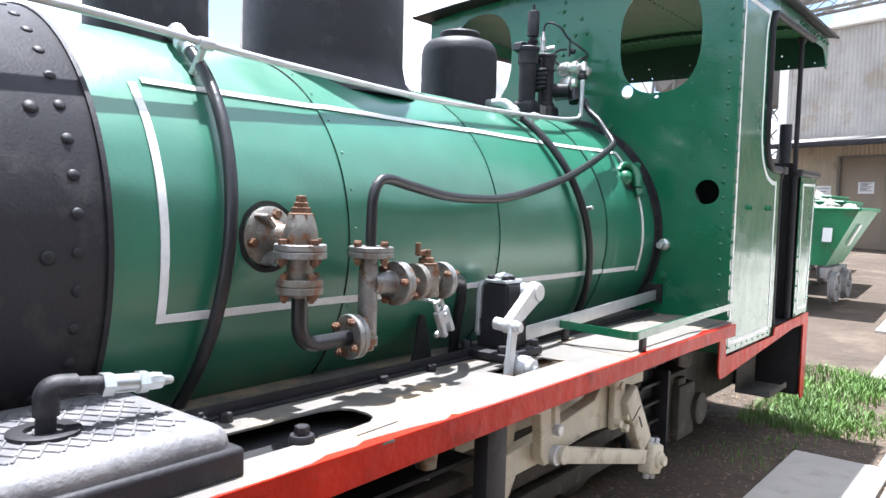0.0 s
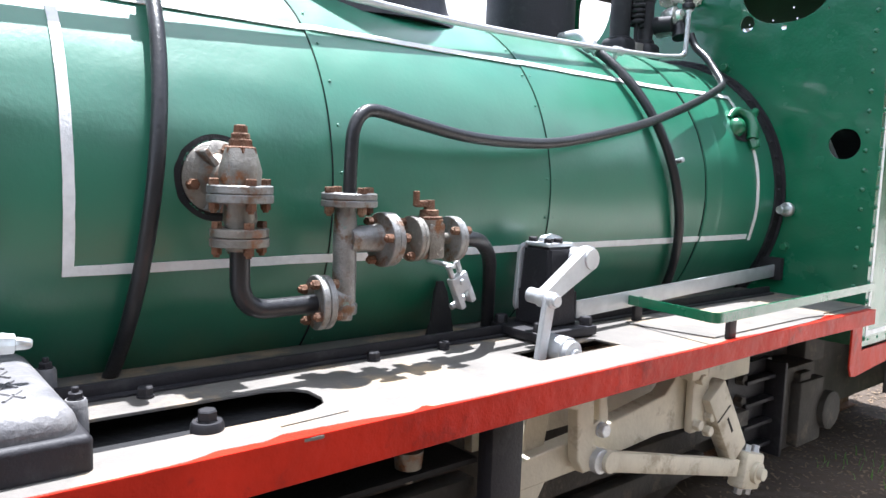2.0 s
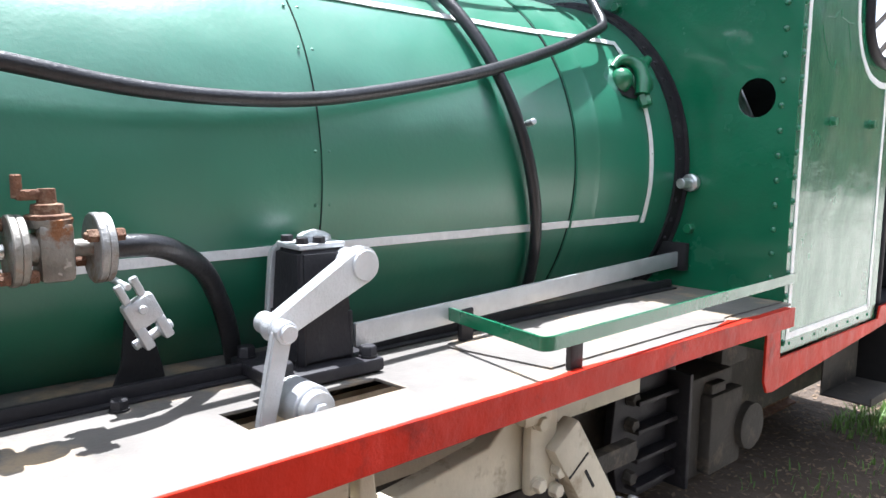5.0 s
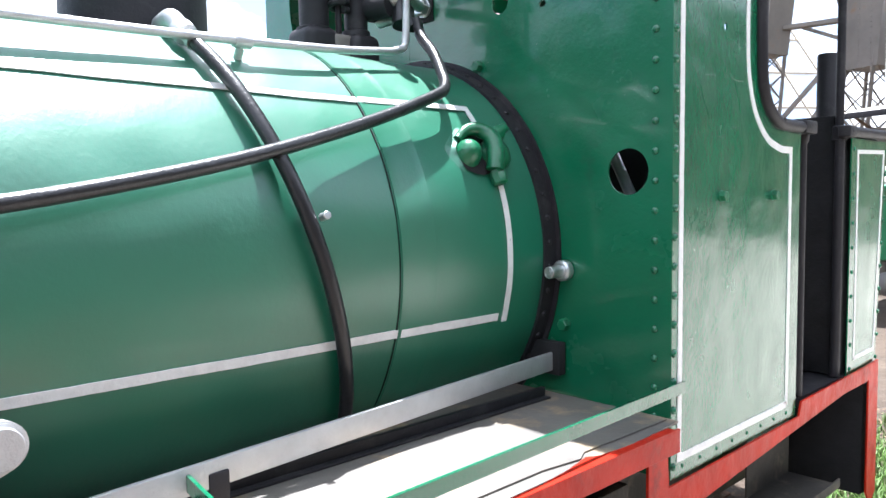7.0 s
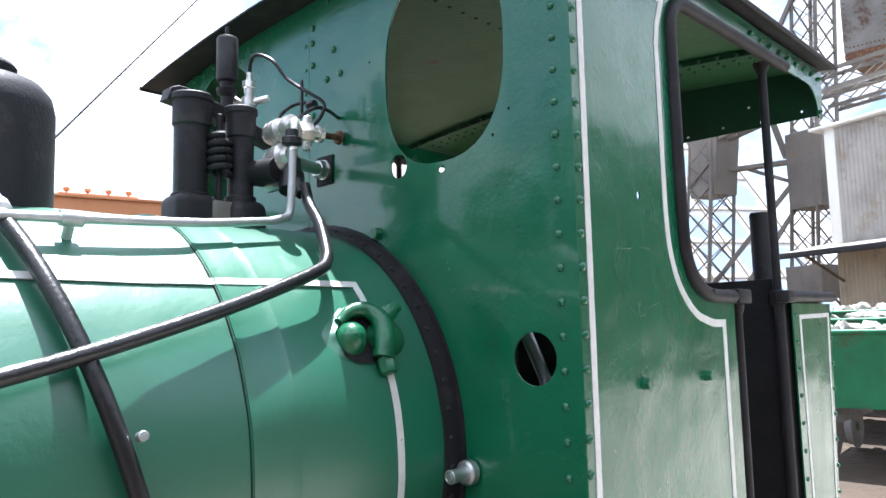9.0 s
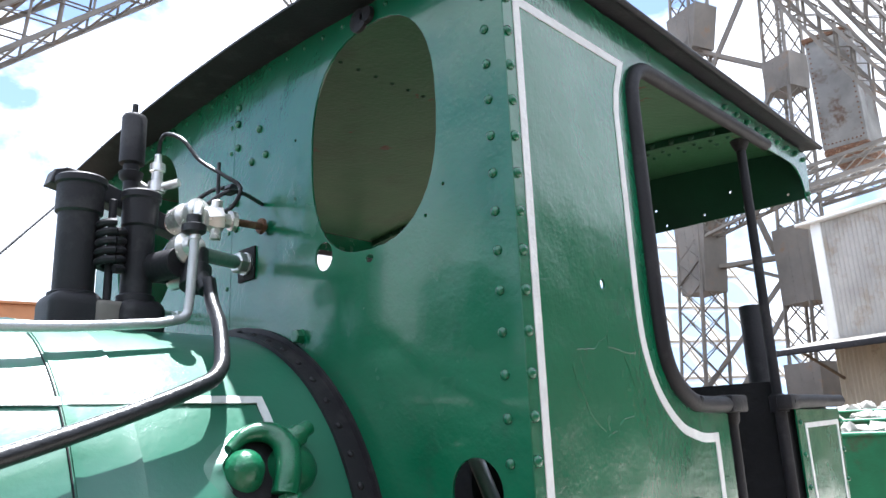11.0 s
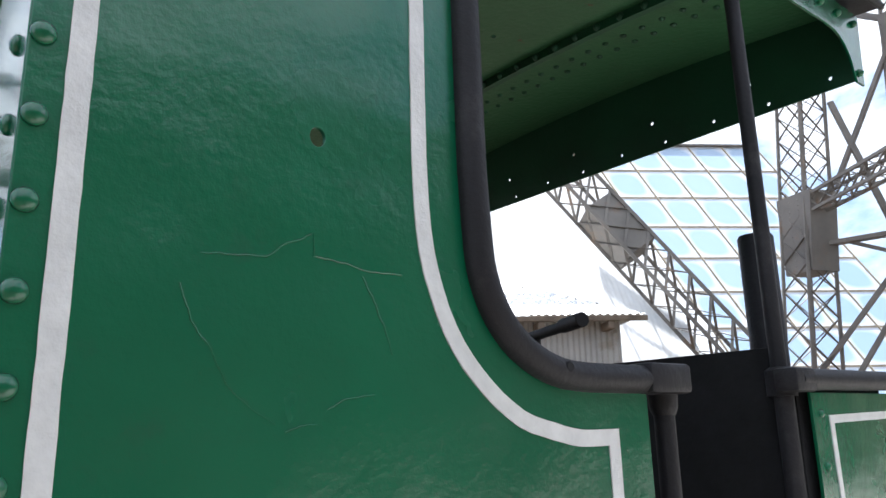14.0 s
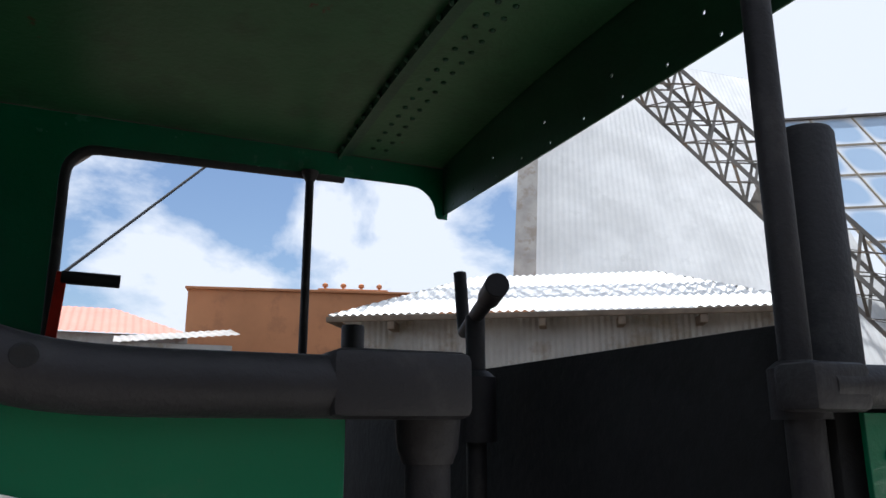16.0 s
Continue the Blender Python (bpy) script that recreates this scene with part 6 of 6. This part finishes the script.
for a0, a1, b, c0, c1 in ((0.45, 0.78, 0.012, 1.18, 1.42), (-0.46, -0.12, -0.02, 0.75, 1.35), (1.25, 1.6, -0.02, 1.0, 1.5)):
    nt = part("notice", box(B(), a0, a1, b - 0.006, b - 0.002, c0, c1, 0, SM), PAPER, shed, "white paper notice")
    for k in range(7):
        zz = c1 - (k + 1) * (c1 - c0) / 9
        part("text_bar", box(B(), a0 + 0.04, a1 - 0.04 - 0.05 * (k % 3), b - 0.009, b - 0.007, zz, zz + 0.012, 0, SM), INK, nt)

# hip-roofed shed behind the cab
HU = Vector((0.548, 0.837, 0)).normalized()
HV = Vector((-HU.y, HU.x, 0))
HO = Vector((-11.3, 7.24, 0.9))
def H(a, b, c):
    return HO + HU * a + HV * b + Vector((0, 0, c))


HM = Matrix(((HU.x, HV.x, 0, HO.x), (HU.y, HV.y, 0, HO.y), (0, 0, 1, HO.z), (0, 0, 0, 1)))
hut = empty("hip_roofed_shed", HO, "low corrugated iron shed with pale hipped roof", "shed")
part("wall", corrugated(B(), H(0.4, 0.4, 0), HU, (0, 0, 1), 6.3, 2.5, -HV), IRON_CLAD, hut)
part("wall", corrugated(B(), H(0.4, 0.4, 0), HV, (0, 0, 1), 5, 2.5, -HU), IRON_CLAD, hut)
part("wall", corrugated(B(), H(6.7, 0.4, 0), HV, (0, 0, 1), 5, 2.5, HU), IRON_CLAD, hut)


def roof_face(a, b, c, d, name="roof_sheet", parent=None, mat=ROOF_WHITE, pitch=0.12):
    """A corrugated slope between eave a-b and ridge d-c, waves running down the fall."""
    a, b, c, d = (Vector(q) for q in (a, b, c, d))
    bm = B()
    nrm = (b - a).cross(d - a).normalized()
    n = max(4, int((b - a).length / pitch * 4))
    rows = [[], []]
    for k in range(n + 1):
        t = k / n
        off = nrm * 0.016 * math.sin(math.tau * t * (b - a).length / pitch)
        e = a.lerp(b, t)
        # the fall runs square to the eave, cut at the hips
        u = (b - a).normalized()
        s = (e - a).dot(u)
        s0, s1 = (d - a).dot(u), (c - a).dot(u)
        f = 1.0
        if s < s0:
            f = s / s0 if s0 > 0 else 1
        elif s > s1:
            L = (b - a).length
            f = (L - s) / (L - s1) if L > s1 else 1
        fall = (d - a) - u * s0
        rows[0].append(bm.verts.new(e + off)), rows[1].append(bm.verts.new(e + fall * max(0.001, f) + off))
    for k in range(n):
        bm.faces.new((rows[0][k], rows[0][k + 1], rows[1][k + 1], rows[1][k]))
    return part(name, bm, mat, parent, smooth=True)


E0, E1, E2, E3 = H(0, 0, 2.52), H(7.0, 0, 2.52), H(7.0, 5.2, 2.52), H(0, 5.2, 2.52)
G0, G1 = H(1.9, 2.6, 3.55), H(5.1, 2.6, 3.55)
roof_face(E0, E1, G1, G0, parent=hut)
roof_face(E3, E0, G0, G0, parent=hut)
roof_face(E1, E2, G1, G1, parent=hut)
part("fascia", box(B(), -0.02, 7.02, -0.02, 0.03, 2.42, 2.50, 0.004, HM), WOOD, hut)
part("fascia", box(B(), -0.02, 0.03, 0, 5.2, 2.42, 2.50, 0.004, HM), WOOD, hut)
for k in range(6):
    part("rafter_end", box(B(), 0.9 + k * 1.1, 1.0 + k * 1.1, -0.0, 0.5, 2.30, 2.42, 0.004, HM), WOOD, hut)

# ---- mine headframe ----
head = empty("mine_headframe", (-7.3, 21.4, 0.9), "tall weathered riveted steel mine headframe of lattice legs", "headframe")


def lattice(name, p0, p1, w0, w1, bay, parent, label="", chord=0.07, lace=0.03, sides=(0, 1, 2, 3), ref=(0, 0, 1)):
    """A four-sided lattice member: corner angles laced with crossing flats."""
    p0, p1 = Vector(p0), Vector(p1)
    d = (p1 - p0).normalized()
    r = Vector(ref)
    a = (Vector((0.93, -0.36, 0)) if abs(d.z) > 0.8 else r.cross(d)).normalized()
    a = (a - d * a.dot(d)).normalized()
    b = d.cross(a)
    L = (p1 - p0).length
    n = max(2, int(L / bay))
    bm = B()
    def corner(i, t):
        w = w0 + (w1 - w0) * t
        sx, sy = ((-1, -1), (1, -1), (1, 1), (-1, 1))[i]
        return p0.lerp(p1, t) + a * sx * w / 2 + b * sy * w / 2
    for i in range(4):
        bar(bm, corner(i, 0), corner(i, 1), chord, chord)
    chords = part(name, bm, STEEL_GREY, parent, label, smooth=False)
    bm = B()
    for i in sides:
        j = (i + 1) % 4
        for k in range(n):
            t0, t1 = k / n, (k + 1) / n
            bar(bm, corner(i, t0), corner(j, t1), lace * 1.6, lace * 0.4)
            bar(bm, corner(j, t0), corner(i, t1), lace * 1.6, lace * 0.4)
    part("lacing", bm, STEEL_GREY, chords, smooth=False)
    return chords


def bar(bm, p0, p1, w, h):
    p0, p1 = Vector(p0), Vector(p1)
    d, a, b = axes(p1 - p0)
    lo = [bm.verts.new(p0 + a * sx * w / 2 + b * sy * h / 2) for sx, sy in ((-1, -1), (1, -1), (1, 1), (-1, 1))]
    hi = [bm.verts.new(q.co + (p1 - p0)) for q in lo]
    bm.faces.new(lo), bm.faces.new(hi)
    for k in range(4):
        bm.faces.new((lo[k], lo[(k + 1) % 4], hi[(k + 1) % 4], hi[k]))
    return bm


L1a, L1b = Vector((-8.95, 21.1, 0.9)), Vector((-7.9, 21.5, 15.5))
L2a, L2b = Vector((-6.40, 21.55, 0.9)), Vector((-5.60, 21.8, 15.5))
lattice("leg", L1a, L1b, 0.85, 0.70, 0.62, head, "lattice steel leg")
lattice("leg", L2a, L2b, 0.78, 0.62, 0.62, head, "lattice steel leg")
GM = lambda c, ang=0: Matrix.Translation(c) @ Matrix.Rotation(radians(-20), 4, "Z") @ Matrix.Rotation(radians(ang), 4, "Y")


def gusset(name, c, w, d, h, taper, parent):
    """A riveted plate box round a joint."""
    m = GM(c)
    bm = B()
    lo = [bm.verts.new(m @ Vector((sx * w / 2, sy * d / 2, -h / 2))) for sx, sy in ((-1, -1), (1, -1), (1, 1), (-1, 1))]
    hi = [bm.verts.new(m @ Vector((sx * w / 2 + (taper if sx > 0 else 0), sy * d / 2, h / 2))) for sx, sy in ((-1, -1), (1, -1), (1, 1), (-1, 1))]
    bm.faces.new(lo), bm.faces.new(hi)
    for k in range(4):
        bm.faces.new((lo[k], lo[(k + 1) % 4], hi[(k + 1) % 4], hi[k]))
    g = part(name, bm, STEEL_GREY, parent, "riveted gusset plates", smooth=False)
    bm = B()
    for k in range(int(h / 0.12)):
        for sx in (-0.42, -0.05, 0.3):
            dome(bm, m @ Vector((sx * w, -d / 2 - 0.001, -h / 2 + 0.06 + k * 0.12)), m.to_3x3() @ Vector((0, -1, 0)), 0.022, 0.016, 6)
    tagged(part("rivets", bm, STEEL_GREY, g), kind="stuff")
    return g


gusset("gusset", L1a.lerp(L1b, 0.355), 0.82, 0.8, 1.9, 0.25, head)
gusset("gusset", L2a.lerp(L2b, 0.315), 0.88, 0.88, 1.9, 0.15, head)
gusset("gusset", L2a.lerp(L2b, 0.125), 0.95, 0.9, 0.8, 0.05, head)
gusset("gusset", L1a.lerp(L1b, 0.80), 0.85, 0.8, 1.2, 0.3, head)
gusset("gusset", L2a.lerp(L2b, 0.66), 0.75, 0.75, 0.9, 0.1, head)
for t0, t1, w in ((0.335, 0.335, 0.28), (0.77, 0.67, 0.22), (0.34, 0.64, 0.0), (0.64, 0.96, 0.16), (0.12, 0.34, 0.12)):
    if w:
        part("brace", bar(B(), L1a.lerp(L1b, t0), L2a.lerp(L2b, t1), w, 0.10), STEEL_GREY, head, "steel brace", smooth=False)
part("brace", bar(B(), L2a.lerp(L2b, 0.30), L1a.lerp(L1b, 0.02), 0.14, 0.10), STEEL_GREY, head, smooth=False)
# skip box and its lattice platform
sk = part("ore_skip", (lambda bm: (box(bm, -4.68, -3.78, 19.3, 20.7, 7.45, 10.1, 0.04), bm)[-1])(B()), SKIP_STEEL, head, "rust-streaked riveted skip box")
part("skip_foot", box(B(), -4.69, -3.77, 19.29, 20.71, 7.28, 7.5, 0.09), RUSTY, sk)
part("skip_rim", box(B(), -4.72, -3.74, 19.26, 20.74, 10.02, 10.14, 0.02), RUSTY, sk)
bm = B()
for k in range(21):
    for u in (-4.61, -3.85):
        dome(bm, (u, 19.3, 7.6 + k * 0.12), (0, -1, 0), 0.022, 0.015, 6)
for k in range(9):
    dome(bm, (-4.55 + k * 0.08, 19.3, 7.56), (0, -1, 0), 0.022, 0.015, 6)
tagged(part("skip_rivets", bm, RUSTY, sk), kind="stuff")
part("skip_box", box(B(), -3.62, -2.95, 20.9, 21.8, 7.4, 9.3, 0.04), SKIP_STEEL, head, "second riveted skip box")
lattice("platform_truss", (-5.2, 18.9, 6.75), (1.5, 17.6, 7.0), 0.42, 0.42, 0.6, head, "lattice platform truss", ref=(0, 0, 1))
lattice("platform_truss", (-5.2, 20.1, 6.75), (1.5, 18.9, 7.0), 0.42, 0.42, 0.6, head, "lattice platform truss", ref=(0, 0, 1))
lattice("platform_truss", (-8.3, 21.1, 6.75), (-5.2, 18.9, 6.75), 0.40, 0.42, 0.6, head, "lattice platform truss", ref=(0, 0, 1))
for p, q in (((-7.69, 21.5, 9.3), (-6.75, 21.5, 5.9)), ((-7.85, 21.5, 7.2), (-6.20, 21.5, 10.2)), ((-7.91, 21.5, 5.86), (-6.3, 21.5, 5.10))):
    part("brace", bar(B(), p, q, 0.13, 0.09), STEEL_GREY, head, "steel brace", smooth=False)
lattice("diagonal_truss", (-5.06, 17.5, 11.75), (-2.45, 17.5, 6.75), 0.40, 0.40, 0.5, head, "diagonal lattice truss", ref=(0, 0, 1))
lattice("diagonal_truss", (-4.2, 18.0, 12.0), (-1.85, 18.0, 6.85), 0.45, 0.40, 0.5, head, "diagonal lattice truss", ref=(0, 0, 1))
# raking leg and the stair truss over the yard
lattice("raking_leg", (-5.73, 16.09, 0.36), (-17.21, 7.22, 19.77), 0.60, 0.64, 0.5, head, "raking lattice leg", chord=0.06)
kd = (Vector((-15.3, 6.85, 17.7)) - Vector((-5.14, 14.7, 0.53))).normalized()
ka = Vector((0.93, -0.36, 0))
ka = (ka - kd * ka.dot(kd)).normalized()
kb_ = kd.cross(ka)
km = Matrix((ka, kb_, kd)).transposed().to_4x4()
km.translation = Vector((-8.56, 13.94, 5.13))
kn = part("knee_plate", box(B(), -0.31, 0.31, -0.31, 0.31, -0.57, 0.57, 0.01, km), STEEL_GREY, head, "riveted sleeve plates on the raking leg", smooth=False)
st = lattice("stair_truss", (-14.9, 1.2, 5.0), (-13.3, 9.6, 12.3), 0.7, 0.7, 0.7, head, "inclined stair truss", chord=0.08, ref=(0, 0, 1))
for k in range(30):
    c = Vector((-14.9, 1.2, 5.0)).lerp(Vector((-13.3, 9.6, 12.3)), k / 30) + Vector((0, 0, 0.75))
    part("tread", box(B(), -0.4, 0.4, -0.14, 0.14, -0.02, 0.02, 0, Matrix.Translation(c)), WOOD, st)
    if k % 4 == 0:
        part("stair_post", bar(B(), c + Vector((0.38, 0, 0)), c + Vector((0.38, 0, 1.0)), 0.05, 0.05), STEEL_GREY, st, smooth=False)
part("stair_rail", bar(B(), (-14.52, 1.2, 6.7), (-12.92, 9.6, 14.0), 0.05, 0.05), STEEL_GREY, st, smooth=False)

# ---- glazed roof, big pale roof, far buildings ----
gl = empty("glass_roofed_hall", (-24, 40, 0.9), "large hall with sloping glazed roof of many panes", "building")
ge = Vector((0.548, 0.837, 0)).normalized()
gt0 = Vector((-32.29, 24.61, 17.0)) + ge * 11.35
gt1 = gt0 + ge * 10.0
down = Vector((0.3863, -0.2529, -0.887)) * 2.1 + ge * 0.6
pw, ph = 2.0, down.length
gn = ge.cross(down).normalized()
for i in range(0, 5):
    for j in range(8):
        o = gt0 + ge * pw * i + down.normalized() * ph * j
        q = [o + ge * 0.025 + down.normalized() * 0.025, o + ge * (pw - 0.025) + down.normalized() * 0.025, o + ge * (pw - 0.025) + down.normalized() * (ph - 0.025), o + ge * 0.025 + down.normalized() * (ph - 0.025)]
        bm = B()
        f = [bm.verts.new(p) for p in q] + [bm.verts.new(p - gn * 0.04) for p in q]
        bm.faces.new(f[:4]), bm.faces.new(f[4:])
        for k in range(4):
            bm.faces.new((f[k], f[(k + 1) % 4], f[4 + (k + 1) % 4], f[4 + k]))
        part("pane", bm, GLASS_ROOF, gl, smooth=False).visible_shadow = False
for i in range(0, 6):
    part("glazing_bar", bar(B(), gt0 + ge * pw * i - gn * 0.05, gt0 + ge * pw * i + down.normalized() * ph * 8 - gn * 0.05, 0.065, 0.10), TAN_CLAD, gl, smooth=False)
for j in range(9):
    part("purlin", bar(B(), gt0 + down.normalized() * ph * j - gn * 0.05, gt0 + ge * pw * 5 + down.normalized() * ph * j - gn * 0.05, 0.065 if j else 0.4, 0.10), TAN_CLAD if j else STEEL_GREY, gl, smooth=False)
part("end_wall", (lambda bm: (bm.faces.new([bm.verts.new(p) for p in (gt1, gt1 + down.normalized() * 21, gt1 + Vector((4, 8, -18)))]), bm)[-1])(B()), IRON_CLAD, gl, smooth=False)
big = empty("tall_pale_hall", (-25, 25, 0.9), "tall hall clad in pale corrugated sheet", "building")
bl, br_, tr, tl = Vector((-27.5, 20.6, 4.0)), Vector((-20.76, 35.98, 4.0)), Vector((-30.0, 38.6, 22.0)), Vector((-31.5, 24.0, 22.0))
bm = B()
n = 220
rows = [[], []]
bn = (br_ - bl).cross(tl - bl).normalized()
for k in range(n + 1):
    off = bn * 0.013 * math.sin(k * math.tau / 4)
    rows[0].append(bm.verts.new(bl.lerp(br_, k / n) + off)), rows[1].append(bm.verts.new(tl.lerp(tr, k / n) + off))
for k in range(n):
    bm.faces.new((rows[0][k], rows[0][k + 1], rows[1][k + 1], rows[1][k]))
part("slope_sheet", bm, ROOF_WHITE, big)
part("gable_wall", (lambda bm: (bm.faces.new([bm.verts.new(p) for p in (bl, tl, tl + Vector((-0.6, -0.7, 0)), bl + Vector((-0.7, -0.8, 0)))]), bm)[-1])(B()), IRON_CLAD, big, smooth=False)
part("back_wall", (lambda bm: (bm.faces.new([bm.verts.new(p) for p in (tl, tr, tr + Vector((-6, 2, -23)), tl + Vector((-6, 2, -21)))]), bm)[-1])(B()), IRON_CLAD, big, smooth=False)
ow = empty("orange_building", (-31, 12, 0.9), "orange plastered building with parapet ornament", "building")
om = Matrix.Translation((-30.6, 6.9, 0)) @ Matrix.Rotation(radians(-14), 4, "Z")
part("wall", box(B(), -6, 0, 0, 14, 0.9, 7.05, 0.02, om), ORANGE_WALL, ow)
part("coping", box(B(), -6.1, 0.1, -0.1, 14.1, 7.05, 7.15, 0.01, om), ORANGE_WALL, ow)
for k in range(4):
    part("finial", lathe(B(), om @ Vector((-1.0, 5.3 + k * 0.75, 7.15)), (0, 0, 1), [(0, 0.12), (0.12, 0.10), (0.15, 0.05), (0.30, 0.05), (0.34, 0.12), (0.44, 0.12), (0.5, 0.03)], 12), ORANGE_WALL, ow)
part("parapet", box(B(), -1.2, -0.8, 5.0, 7.9, 7.15, 7.38, 0.02, om), ORANGE_WALL, ow)
rh = empty("red_roofed_house", (-29, 3.5, 0.9), "low house with faded red sheet roof", "house")
roof_face((-27.8, 0.0, 4.9), (-27.8, 7.0, 4.9), (-30.6, 4.4, 6.1), (-30.6, 2.4, 6.1), "roof", rh, RED_ROOF, 0.25)
part("wall", box(B(), -32, -28.1, 0.3, 6.8, 0.9, 4.9, 0.02), IRON_CLAD, rh)
gh = empty("grey_lean_to", (-26.5, 6, 0.9), "grey sheet lean-to beside the red roof", "shed")
roof_face((-25.5, 4.4, 4.35), (-25.5, 8.2, 4.75), (-27.5, 8.2, 5.2), (-27.5, 4.4, 4.75), "roof", gh, IRON_CLAD, 0.25)
part("wall", box(B(), -27.4, -25.7, 4.6, 8.0, 0.9, 4.4, 0.02), IRON_CLAD, gh)

# overhead wire
wp, wd = Vector((-9.8, 8.67, 8.57)), Vector((-0.386, 0.59, 0.706))
pts = [wp + wd * (k * 1.0 - 14) - Vector((0, 0, 1)) * (0.012 * (20 - abs(k - 20)) ** 1.3 * 0.15) for k in range(40)]
tagged(part("overhead_wire", tube(B(), pts, 0.012, 6), CABLE), "thin black overhead wire", "cable")

# unseen plain wall added behind the path, keeping skylight off the cab side and boiler
tagged(part("wall_east", box(B(), 4.6, 4.8, -14, 30, 0.0, 5.2), BLOCKER_DARK), "unseen plain wall added to block skylight", "wall", kind="structure")
